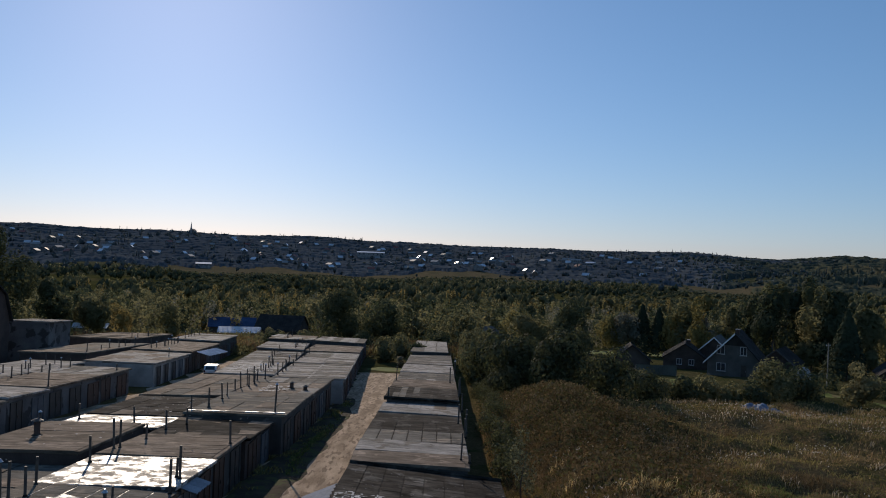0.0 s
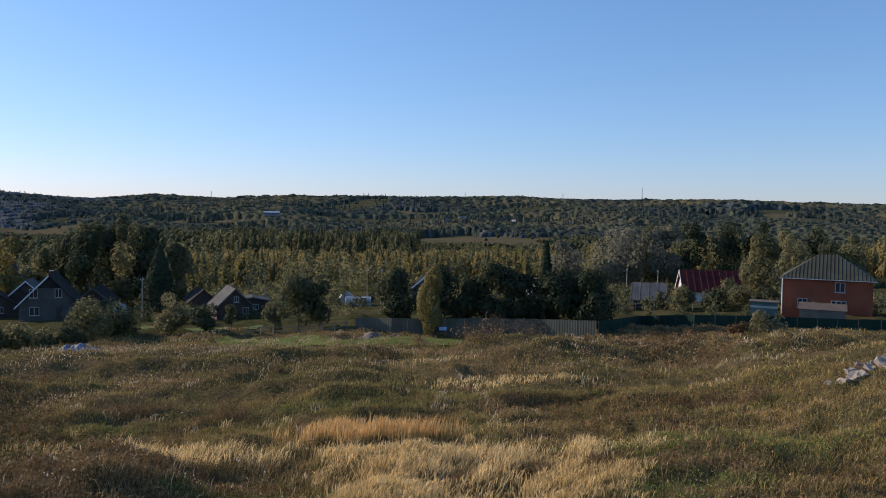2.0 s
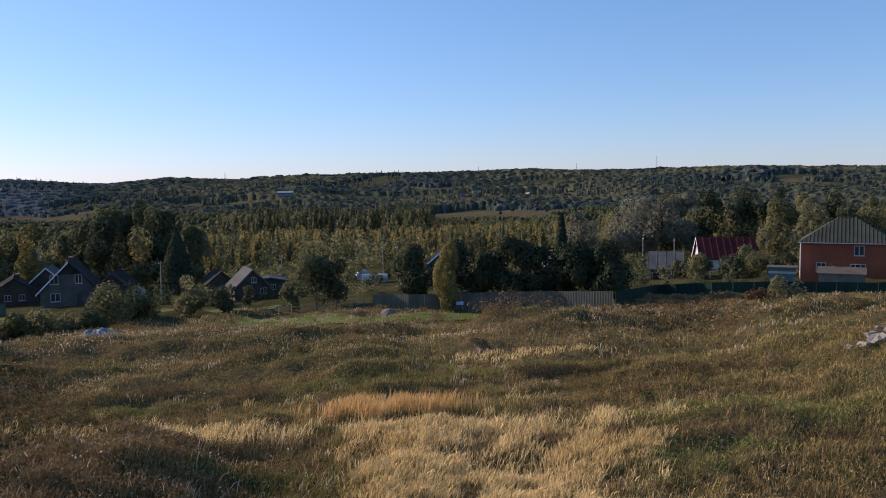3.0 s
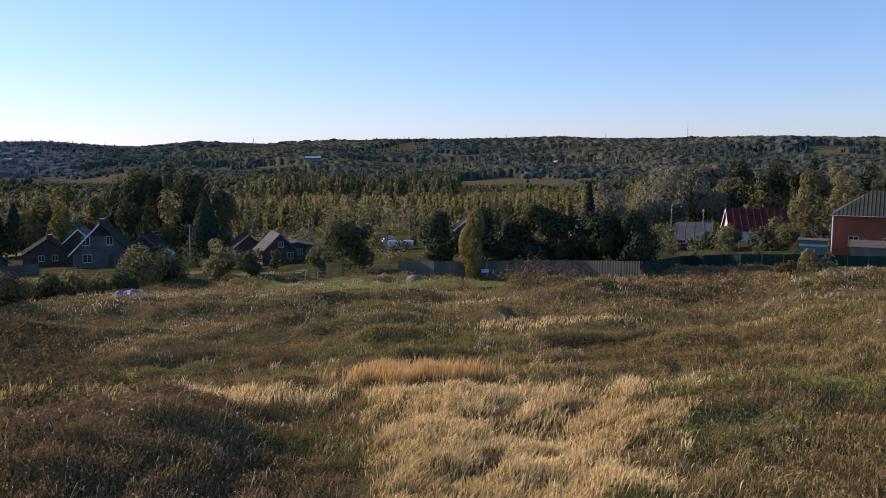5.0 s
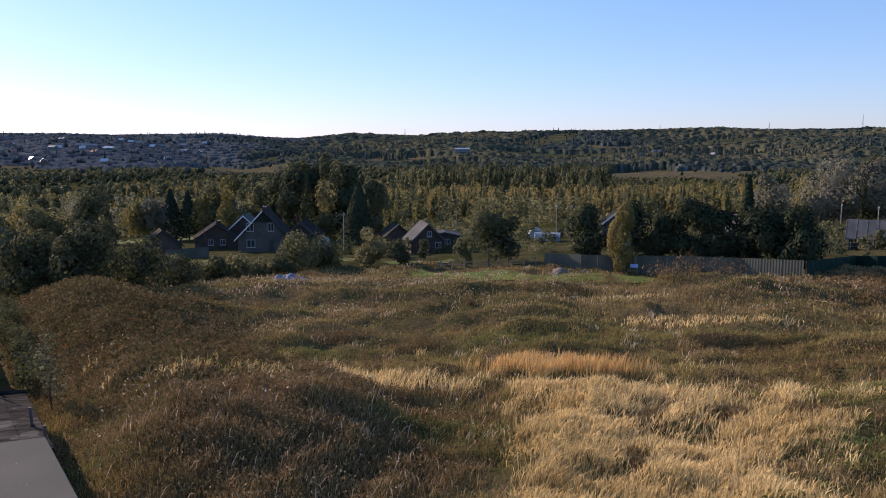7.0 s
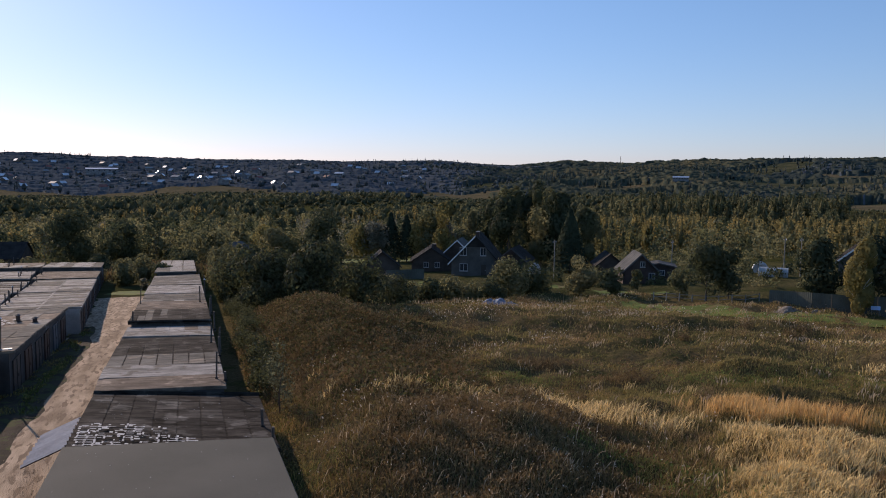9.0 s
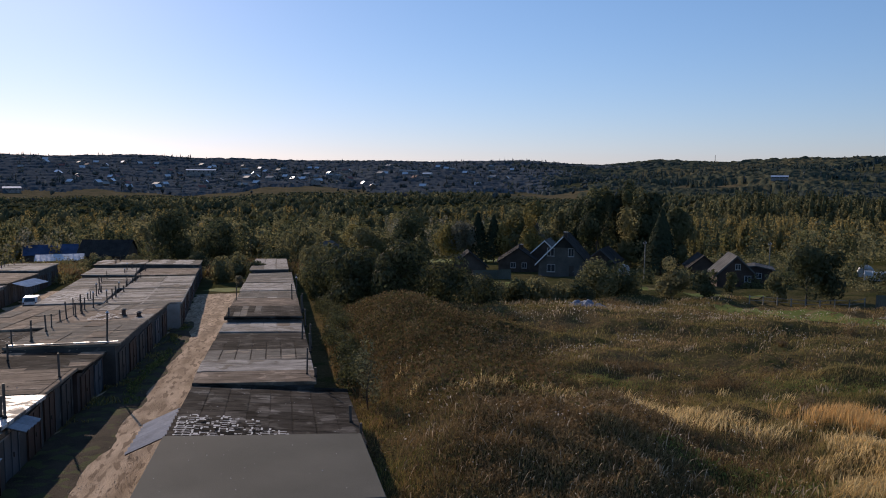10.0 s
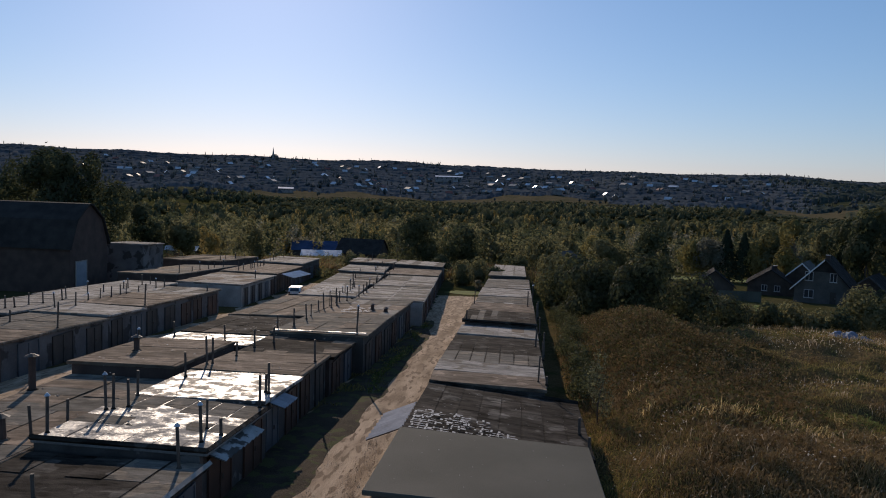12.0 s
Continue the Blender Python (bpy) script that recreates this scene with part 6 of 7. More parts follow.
slat_fence("grey wooden rail fence behind the orchard", (104, 68), (121, 45), 1.3)


def pole(x, y, h, label):
    z = gz(x, y)
    t = thing("utility_pole", label, "pole", pose(x, y, z))
    part("shaft", rod(bmesh.new(), (0, 0, -0.5), (0.08, 0.03, h), 0.10, 0.07), POLE_WOOD, t)
    part("crossarm", boxes((-0.3, 0.35, -0.03, 0.03, h - 0.5, h - 0.43)), POLE_WOOD, t)
    for sx in (-0.25, 0.3):
        part("insulator", rod(bmesh.new(), (sx, 0, h - 0.43), (sx, 0, h - 0.25), 0.05, 0.03), WHITE_PAINT, t)
    return t


pole(60.1, 122.6, 6.6, "weathered wooden utility pole beside a track")
pole(87.6, 128.5, 6.0, "grey utility pole in the gardens")
pole(97.8, 110.5, 6.8, "grey utility pole beside the greenhouses")
pole(99.6, 108.6, 6.6, "second grey utility pole beside the greenhouses")
pole(135.0, 77.6, 5.6, "utility pole behind the garden house")
pole(140.5, 74.0, 5.0, "short utility pole behind the garden house")
pole(21.0, 139.0, 6.0, "utility pole by the thicket")


SHEET_TAN = surface("tan_weathered_sheet", (0.10, 0.076, 0.056), (0.145, 0.110, 0.083), 0.8, 8, 0.7, 0.1)
DIRTY_FILM = surface("dusty_greenhouse_film", (0.10, 0.093, 0.076), (0.15, 0.14, 0.115), 0.8, 8, 0.5, 0.1)


def greenhouse(label, x, y, turn, w, l, h, cover=None):
    g = thing("greenhouse", label, "greenhouse", pose(x, y, gz(x, y), 0, 0, turn))
    k = 10
    out = [(w / 2 * math.cos(math.pi * i / k), h * math.sin(math.pi * i / k) ** 0.8) for i in range(k + 1)]
    part("cover", prism(bmesh.new(), out, 0, l), cover or FILM, g)
    for j in range(5):
        bm = bmesh.new()
        for (a, b), (c, d) in zip(out, out[1:]):
            rod(bm, (a * 1.01, l * j / 4, b * 1.01), (c * 1.01, l * j / 4, d * 1.01), 0.03, seg=5)
        part("hoop", bm, TIN, g)
    part("end_door", boxes((-0.4, 0.4, -0.05, 0.03, 0, h * 0.8)), POLE_WOOD, g)
    return g


greenhouse("white film-covered round greenhouse", 99.4, 118.3, -40, 2.8, 3.5, 1.8)
greenhouse("long low milky greenhouse", 97.0, 108.5, 48, 2.2, 4.6, 1.5)
lean = thing("lean_to", "dusty sheet-roofed lean-to before the brick house", "lean-to", pose(104.9, 32.6, gz(104.9, 32.6), 0, 0, -73))
part("wall", boxes((-2.6, 2.6, 0, 2.2, -0.5, 1.5)), DIRTY_FILM, lean)
part("roof", prism(bmesh.new(), [(0, 0), (0, 0.1), (2.5, 0.75), (2.5, 0.65)], -2.8, 2.8), SHEET_TAN, lean).matrix_basis = pose(0, -0.15, 1.5, 0, 0, 90) @ pose(0, 0, 0, 0, 0, 0)
greenhouse("white glazed porch of a shed", 60.4, 131.5, -30, 2.2, 2.4, 2.0)

# blue-green shed beside the brick house
kiosk = thing("garden_kiosk", "blue-green metal garden cabin with pale roof", "shed", pose(107.6, 40.9, gz(107.6, 40.9), 0, 0, -70))
TEAL = surface("faded_teal_paint", (0.055, 0.125, 0.12), (0.085, 0.165, 0.155), 0.8, 9, 0.6, 0.1)
part("wall", boxes((-1.7, 1.7, 0, 2.4, -0.5, 2.1)), TEAL, kiosk)
part("roof", boxes((-1.9, 1.9, -0.3, 2.7, 2.1, 2.2), bevel=0.02), ROOF_SLATE, kiosk)
part("band", boxes((-1.72, 1.72, -0.03, -0.002, 1.3, 1.6)), FILM, kiosk)

# tarpaulin and scrap heap at the field's edge
TARP = surface("crumpled_blue_tarpaulin", (0.085, 0.13, 0.21), (0.20, 0.25, 0.31), 1.4, 5, 0.5, 0.3)


def crumple(name, label, category, x, y, w, d, h, mat, seed, n=16, jag=0.35):
    rg = np.random.default_rng(seed)
    u, v = np.meshgrid(np.linspace(-1, 1, n), np.linspace(-1, 1, n), indexing="ij")
    fall = np.clip(1 - (u * u + v * v), 0, 1) ** 0.6
    z = h * fall * (0.55 + 0.45 * np.sin(3.1 * u + seed) * np.sin(2.7 * v + 2 * seed)) + jag * h * rg.uniform(0, 1, u.shape) * (fall > 0.02)
    px, py = x + u * w / 2 + rg.normal(0, 0.03 * w, u.shape), y + v * d / 2 + rg.normal(0, 0.03 * d, u.shape)
    V = np.stack([px, py, ground_z(px, py) + z - 0.06], -1).reshape(-1, 3)
    i, j = np.meshgrid(np.arange(n - 1), np.arange(n - 1), indexing="ij")
    F = np.stack([i * n + j, (i + 1) * n + j, (i + 1) * n + j + 1, i * n + j + 1], -1).reshape(-1, 4)
    return tagged(mesh_np(name, V, F, mat), label, category)


HEAP = surface("grey_brown_heap", (0.15, 0.125, 0.10), (0.24, 0.20, 0.16), 1.0, 9, 1.0, 0.8)
crumple("tarpaulin", "crumpled blue tarpaulin over a heap at the field's edge", "tarpaulin", 33.2, 83.0, 3.0, 1.8, 0.8, TARP, 3)
crumple("tarpaulin", "pale torn plastic sheet beside the blue tarpaulin", "tarpaulin", 35.6, 83.4, 1.8, 1.0, 0.45, TARP, 5)
crumple("sand_heap", "low heap of grey building sand on grass", "heap", 62.4, 70.2, 3.6, 2.4, 0.6, HEAP, 7, jag=0.12)
crumple("sand_heap", "smaller heap of grey sand beside weeds", "heap", 65.0, 68.6, 2.4, 1.4, 0.4, HEAP, 8, jag=0.12)
sign = thing("notice_board", "small blue and white board on short legs", "sign", pose(69.4, 64.6, gz(69.4, 64.6), 0, 0, -40))
SIGN_BLUE = plain("pale_blue_board", (0.35, 0.55, 0.85), 0.5)
part("board", boxes((-0.45, 0.45, -0.03, 0.03, 0.55, 0.95)), SIGN_BLUE, sign)
for sx in (-0.35, 0.35):
    part("leg", rod(bmesh.new(), (sx, 0.03, -0.2), (sx, 0.03, 0.9), 0.03), POLE_WOOD, sign)

# broken concrete on the spur
RUBBLE = surface("broken_pale_concrete", (0.22, 0.185, 0.150), (0.38, 0.33, 0.275), 1.6, 9, 0.95, 0.7)
for i, (cx, cy, s) in enumerate([(50.4, 14.3, 0.6), (51.2, 13.8, 0.8), (52.2, 13.4, 0.7), (49.6, 14.9, 0.4), (53.4, 12.8, 0.9), (51.6, 14.3, 0.5), (54.6, 12.6, 0.8), (52.6, 14.0, 0.5), (53.9, 13.6, 0.6)]):
    rg = random.Random(i)
    bm = bmesh.new()
    bmesh.ops.create_cube(bm, size=1, matrix=Matrix.LocRotScale((cx, cy, gz(cx, cy) + 0.2 * s), Euler((rg.uniform(-0.5, 0.5), rg.uniform(-0.5, 0.5), rg.uniform(0, 3))), (1.2 * s, 0.8 * s, 0.45 * s)))
    bmesh.ops.subdivide_edges(bm, edges=bm.edges[:], cuts=2, use_grid_fill=True)
    for v in bm.verts:
        v.co += Vector((rg.uniform(-1, 1), rg.uniform(-1, 1), rg.uniform(-1, 1))) * 0.11 * s
    tagged(part("concrete_block", bm, RUBBLE), "broken pale concrete block on the weedy spur", "rubble", group="rubble on the spur")

# white van-like car in the far lane
CAR_WHITE = plain("white_car_paint", (0.78, 0.78, 0.76), 0.25, spec=0.8)
TYRE = plain("tyre_rubber", (0.03, 0.03, 0.03), 0.8)
car = thing("car", "white hatchback parked between the garage rows", "car", pose(-30.6, 107.0, gz(-30.6, 107.0), 0, 0, 8))
bm = prism(bmesh.new(), [(-2.0, 0.35), (2.0, 0.35), (2.02, 0.75), (1.2, 0.92), (0.55, 1.42), (-1.55, 1.45), (-2.0, 0.9)], -0.82, 0.82)
bmesh.ops.bevel(bm, geom=bm.edges[:], offset=0.06, segments=2, affect="EDGES")
bm.transform(pose(0, 0, 0, 0, 0, 90))
part("body", bm, CAR_WHITE, car)
bm = prism(bmesh.new(), [(-1.35, 0.98), (0.95, 0.98), (0.5, 1.34), (-1.25, 1.36)], -0.84, 0.84)
bm.transform(pose(0, 0, 0, 0, 0, 90))
part("side_windows", bm, GLASS, car)
bm = boxes((-0.68, 0.68, 0.62, 1.16, 1.0, 1.3))
part("windscreen", bm, GLASS, car)
part("rear_window", hexa(bmesh.new(), [(-0.62, -1.99, 0.96), (0.62, -1.99, 0.96), (0.62, -1.90, 0.96), (-0.62, -1.90, 0.96)], [(-0.56, -1.68, 1.36), (0.56, -1.68, 1.36), (0.56, -1.60, 1.36), (-0.56, -1.60, 1.36)]), GLASS, car)
part("rear_bumper", boxes((-0.78, 0.78, -2.1, -1.96, 0.36, 0.58), bevel=0.03), TYRE, car)
for wx in (-0.7, 0.7):
    part("tail_light", boxes((wx - 0.09, wx + 0.09, -2.04, -1.95, 0.66, 0.9), bevel=0.02), ROOF_RED, car)
for wx in (-0.74, 0.74):
    for wy in (-1.25, 1.25):
        wh = part("wheel", rod(bmesh.new(), (wx - 0.1, wy, 0.3), (wx + 0.1, wy, 0.3), 0.3, seg=16), TYRE, car)
        part("rim", rod(bmesh.new(), (wx * 1.13 - 0.02, wy, 0.3), (wx * 1.13 + 0.02, wy, 0.3), 0.18, seg=12), TIN, wh)
for wx in (-0.6, 0.6):
    part("headlight", boxes((wx - 0.16, wx + 0.16, 1.97, 2.04, 0.62, 0.76), bevel=0.02), FILM, car)

# blue-roofed shed and tin roofs beyond the scrub
BLUE_ROOF = surface("dull_blue_sheet_roof", (0.04, 0.07, 0.14), (0.06, 0.10, 0.19), 0.5, 8, 0.9, 0.1, spec=0.1)
gable_house("shed", "low workshop with blue sheet roof beyond the scrub", -52, 222, 102, 9, 12, 3.6, 5.6, WOOD_DARK, BLUE_ROOF, [], category="workshop")
gable_house("shed", "low tin-roofed lean-to with pale roof", -47.5, 208, 100, 6, 10, 2.2, 3.3, WOOD_DARK, TIN, [], category="shed")
gable_house("shed", "dark long shed with steep roof beyond the scrub", -37, 214, 80, 9, 12, 3.0, 6.5, WOOD_DARK, ROOF_DARK, [], category="shed")
gable_house("shed", "small tin-roofed shed in the scrub", -86, 205, 100, 5, 8, 2.4, 3.2, WOOD_DARK, TIN, [], category="shed")
gable_house("shed", "small shed roof among trees", 9.0, 205, -40, 7, 7, 3.4, 5.2, WOOD_DARK, ROOF_SLATE, [], category="shed")

# ---- the rough field: grasses, weeds and seed heads ----
GRASS_GOLD = foliage("golden_reed_grass", (0.615, 0.442, 0.189), (0.784, 0.593, 0.288), 0.3, 0.5)
GRASS_ORANGE = foliage("orange_reed_grass", (0.636, 0.395, 0.153), (0.700, 0.458, 0.189), 0.3, 0.3)
GRASS_OLIVE = foliage("olive_meadow_grass", (0.300, 0.232, 0.080), (0.385, 0.292, 0.108), 0.22, 0.4)
GRASS_GREEN = foliage("fresh_green_grass", (0.155, 0.182, 0.050), (0.215, 0.235, 0.070), 0.22, 0.35)
GRASS_STRAW = foliage("dry_straw", (0.484, 0.310, 0.115), (0.605, 0.395, 0.155), 0.22, 0.35)
WEED_BROWN = foliage("brown_dead_weeds", (0.228, 0.152, 0.074), (0.305, 0.208, 0.102), 0.22, 0.45)
GRASS_DARK = foliage("dark_olive_low_growth", (0.172, 0.150, 0.052), (0.24, 0.20, 0.076), 0.22, 0.4)
WEED_DARK = foliage("dark_brown_withered_weeds", (0.195, 0.128, 0.060), (0.275, 0.186, 0.092), 0.22, 0.45)
GRASS_PINK = foliage("pinkish_bent_grass", (0.394, 0.253, 0.118), (0.524, 0.343, 0.168), 0.25, 0.3)
GRASS_PALE = foliage("pale_bleached_grass", (0.468, 0.358, 0.227), (0.598, 0.468, 0.312), 0.3, 0.3)
SEED_WHITE = foliage("white_seed_fluff", (0.540, 0.459, 0.351), (0.675, 0.594, 0.472), 0.4, 0.2)


WEED_BANK = foliage("dark_brown_bank_weeds", (0.165, 0.108, 0.048), (0.235, 0.158, 0.075), 0.2, 0.5)
HERB_BANK = foliage("dark_olive_bank_herbs", (0.112, 0.096, 0.034), (0.165, 0.138, 0.052), 0.2, 0.45)


def blades(name, label, pts, h, w, mat, rg, lean=0.3, droop=0.0, belly=0.6, category="grass"):
    """Grass stalks as one mesh: narrow kites that lean with the wind, widest at the plume."""
    k = len(pts)
    z = ground_z(pts[:, 0], pts[:, 1])
    th = rg.uniform(0, np.pi, k)
    side = np.stack([np.cos(th), np.sin(th), np.zeros(k)], 1) * (np.broadcast_to(w, (k,)) * rg.uniform(0.6, 1.4, k))[:, None] * 0.5
    hh = np.broadcast_to(h, (k,)) * rg.uniform(0.65, 1.25, k)
    off = rg.normal(0, lean, (k, 2)) * hh[:, None] + np.array([0.16, -0.05]) * hh[:, None] * (1 + droop)
    base = np.column_stack([pts, z - 0.04])
    tip = np.column_stack([pts + off, z + hh * (1 - 0.3 * droop)])
    mid = base + (tip - base) * belly + np.column_stack([-off * 0.18, hh * 0.07])
    v = np.stack([base, mid + side, tip, mid - side], 1).reshape(-1, 3)
    return tagged(mesh_np(name, v, np.arange(4 * k).reshape(k, 4), mat), label, category, kind="stuff")


def patchy(x, y, s, p):
    return 0.5 + 0.28 * np.sin(x / s + p + 1.9 * np.sin(y / s * 0.7 + 2 * p)) * np.sin(y / s * 1.1 - p + 1.5 * np.sin(x / s * 0.8 + p)) + 0.22 * np.sin(x / s * 2.7 + 3 * p) * np.sin(y / s * 2.3 + p + np.sin(x / s * 2))


def sow(k, x0, x1, y0, y1, rg, keep, soft=0.12):
    p = np.column_stack([rg.uniform(x0, x1, k), rg.uniform(y0, y1, k)])
    return p[rg.uniform(0, 1, k) < np.clip(keep(p[:, 0], p[:, 1]) / soft, 0, 1)]


def blob(x, y, cx, cy, rx, ry, turn=0.0):
    c, s = math.cos(radians(turn)), math.sin(radians(turn))
    u, v = ((x - cx) * c + (y - cy) * s) / rx, (-(x - cx) * s + (y - cy) * c) / ry
    ragged = 0.16 * np.sin(x * 1.7 + 0.6 * y) + 0.13 * np.sin(y * 2.3 - x) + 0.1 * np.sin(3.7 * x + 4.1 * y)
    return 1 - np.hypot(u, v) + ragged


def in_field(x, y):
    r, az = np.hypot(x, y), np.degrees(np.arctan2(-x, y))
    back = np.where(y > 22, 3.6 + 0 * x, 0.0)
    return np.where((x > back) & (r > 20) & (r < 108) & (az < -3) & (az > -80) & ~((az < -33) & (r > 99)) & ~((az < -55) & (r > 96)), 1.0, 0.0)


def gold_b(x, y):
    """The large stand of reed grass, bounded on one side by the trodden trail."""
    r, az = np.hypot(x, y), np.degrees(np.arctan2(-x, y))
    ragged = 0.30 * np.sin(x * 1.3 + 0.6 * y) + 0.25 * np.sin(y * 1.9 - x) + 0.22 * np.sin(3.7 * x + 4.1 * y)
    return np.minimum.reduce([(-38.0 - az) / 4.5 + 0.9 * ragged, (az + 60.5 + 0.25 * (r - 30)) / 5 + ragged, (41 - r) / 4 + 0.6 * ragged, (r - 16) / 4])


def any_of(x, y, rows):
    return np.maximum.reduce([blob(x, y, *q) for q in rows])


gold_a = lambda x, y: blob(x, y, 29.2, 32.4, 4.6, 2.4, -48)
gold_c = lambda x, y: np.maximum(blob(x, y, 18.2, 36.6, 6.8, 2.5, -37), 0.45 * blob(x, y, 10.6, 37.6, 3.4, 1.1, -8))
hollow = lambda x, y: any_of(x, y, [(28.2, 43.5, 3.6, 1.1, -30), (24.4, 50.1, 3.8, 1.1, -20), (31.6, 14.6, 3.0, 2.0, 20), (33.5, 18.0, 3.4, 1.4, -60), (34, 33, 2.4, 1.0, -40), (43, 30, 3.6, 1.3, -50), (40, 24, 2.6, 1.2, -60), (47, 20, 4, 1.6, -60), (36, 46, 3.4, 0.9, -35), (50, 36, 4, 1.0, -50), (29, 58, 4, 1.0, -20), (20, 60, 4, 1.0, -10), (27, 24, 1.4, 0.9, 0), (22, 20, 1.4, 0.8, 40), (30, 22, 1.5, 0.7, -20), (59, 45, 5, 2.6, -45), (66, 28, 10, 1.6, 9), (12.5, 52, 3, 2, 40)])
green = lambda x, y: any_of(x, y, [(18.2, 26.6, 4.6, 2.4, -55), (30.5, 15.0, 4.5, 2.2, -30), (35.5, 20.5, 3.6, 1.5, -60), (13.6, 40.5, 5.0, 1.8, -10), (33, 40, 6, 2.0, -40), (42, 36, 7, 2.4, -50), (30, 50, 7, 2.0, -25), (38, 16, 7, 3.5, -50), (22, 14, 4, 2, 30), (40, 58, 9, 2.2, -35), (20, 47, 4, 1.6, -10), (55, 36, 8, 2, -50)])
drifts = lambda x, y: any_of(x, y, [(20, 56.8, 6.5, 1.2, -35), (26, 72, 5, 1.8, 0), (34, 75, 8, 1.8, -10), (42, 68, 5, 1.6, -60), (38.8, 49.5, 1.5, 0.7, -40), (47.5, 50, 5, 0.9, -45), (55.5, 28.4, 6, 0.55, 11), (52, 58, 6, 1.0, -40), (76, 33, 9, 0.8, 5)])
strips = lambda x, y: any_of(x, y, [(46.5, 37.5, 6.5, 1.5, -66), (52, 50, 4, 0.9, -45)])
trail = lambda x, y: np.where(np.abs(x * 0.797 - y * 0.604) < 0.38 + 0.16 * np.sin(y * 1.3), np.where((y > 13) & (y < 34), 1.0, 0.0), 0.0)
mound_f = lambda x, y: np.minimum(1.0, hump(x, y, 12.6, 30.0, 6.0, 6.6, 1.25, -22))
bank_f = lambda x, y: np.minimum(1.0, hump(x, y, 11, 62, 7.5, 24, 1.2))
cut_f = lambda x, y: blob(x, y, 80.5, 43.0, 8.5, 4.6, 24)
lawn_f = lambda x, y: any_of(x, y, [(57, 74, 11, 4.2, -52), (67, 57, 9, 4.0, -55)])
frg = np.random.default_rng(77)
stand = lambda x, y: gold_b(x, y) * np.clip(4 * (patchy(x, y, 1.9, 1.0) - 0.28), 0.05, 1) * (1 - trail(x, y)) * in_field(x, y) * (hollow(x, y) < 0.15)
pts = sow(150000, 8, 42, 6, 38, frg, stand, 0.35)
blades("reed_grass", "tall golden feathery reed grass leaning in the wind", pts, 0.38 + 0.5 * patchy(pts[:, 0], pts[:, 1], 1.4, 3.0), 0.030, GRASS_GOLD, frg, 0.34, 0.6, 0.74)
pts = sow(22000, 22, 40, 26, 42, frg, lambda x, y: gold_a(x, y), 0.3)
blades("reed_grass", "upright orange reed grass patch", pts, 0.95, 0.034, GRASS_ORANGE, frg, 0.14, 0, 0.7)
pts = sow(40000, 4, 28, 27, 46, frg, lambda x, y: gold_c(x, y) * in_field(x, y) * (1 - trail(x, y)) * (mound_f(x, y) < 0.5) * (patchy(x, y, 1.7, 2.2) - 0.2), 0.22)
blades("reed_grass", "thin golden grass behind the mound", pts, 0.78, 0.030, GRASS_GOLD, frg, 0.28, 0.5, 0.74)
pts = sow(90000, 10, 90, 20, 92, frg, lambda x, y: drifts(x, y) * in_field(x, y) * (patchy(x, y, 1.5, 0.6) - 0.25), 0.5)
blades("reed_grass", "pale bleached grass in thin drifts", pts, 0.5, 0.055, GRASS_PALE, frg, 0.3, 0.3, 0.7)
pts = sow(30000, 38, 62, 24, 60, frg, lambda x, y: strips(x, y) * in_field(x, y), 0.5)
blades("reed_grass", "low golden grass in a far strip", pts, 0.5, 0.05, GRASS_GOLD, frg, 0.25, 0.3, 0.7)
# the rest of the sward, near and far: low turf, green patches, pinkish bent, dark weeds in the hollows
open_f = lambda x, y: in_field(x, y) * (lawn_f(x, y) < 0.1) * (cut_f(x, y) < 0.05) * (1 - 0.85 * np.clip(gold_b(x, y) * 2, 0, 1))
near_f = lambda x, y: open_f(x, y) * (np.hypot(x, y) < 56)
far_f = lambda x, y: open_f(x, y) * (np.hypot(x, y) >= 54)
dark_f = lambda x, y: np.maximum.reduce([hollow(x, y) * 1.5, 0.9 * mound_f(x, y) - 0.2, 1.5 * bank_f(x, y) - 0.3])
pts = sow(200000, 3, 58, 4, 58, frg, lambda x, y: near_f(x, y) * (patchy(x, y, 4.2, 0.4) - 0.25) * (dark_f(x, y) < 0.3), 0.25)
blades("meadow_grass", "low olive meadow grass", pts, 0.16 + 0.22 * patchy(pts[:, 0], pts[:, 1], 1.3, 2.0), 0.024, GRASS_OLIVE, frg, 0.5)
pts = sow(110000, 3, 58, 4, 58, frg, lambda x, y: in_field(x, y) * (np.hypot(x, y) < 56) * np.maximum(green(x, y), patchy(x, y, 3.3, 2.4) - 0.6), 0.3)
blades("meadow_grass", "fresh green low grass between dry stalks", pts, 0.24, 0.028, GRASS_GREEN, frg, 0.5)
pts = sow(90000, 3, 58, 4, 58, frg, lambda x, y: near_f(x, y) * (patchy(x, y, 3.7, 4.4) - 0.50) * (dark_f(x, y) < 0.2) * (bank_f(x, y) < 0.3) * (green(x, y) < 0.2), 0.2)
blades("bent_grass", "soft pinkish-brown bent grass", pts, 0.34, 0.020, GRASS_PINK, frg, 0.35, 0.3, 0.8)
pts = sow(170000, 3, 58, 4, 58, frg, lambda x, y: in_field(x, y) * (np.hypot(x, y) < 56) * dark_f(x, y) * (green(x, y) < 0.15) * (0.3 + patchy(x, y, 1.3, 5.4)), 0.4)
blades("dead_weeds", "dark brown dead weeds in thickets", pts, 0.28 + 0.4 * patchy(pts[:, 0], pts[:, 1], 1.1, 1.0), 0.026, WEED_DARK, frg, 0.4)
pts = sow(26000, 3, 58, 4, 58, frg, lambda x, y: near_f(x, y) * (patchy(x, y, 2.2, 7.7) - 0.56) * (bank_f(x, y) < 0.25), 0.2)
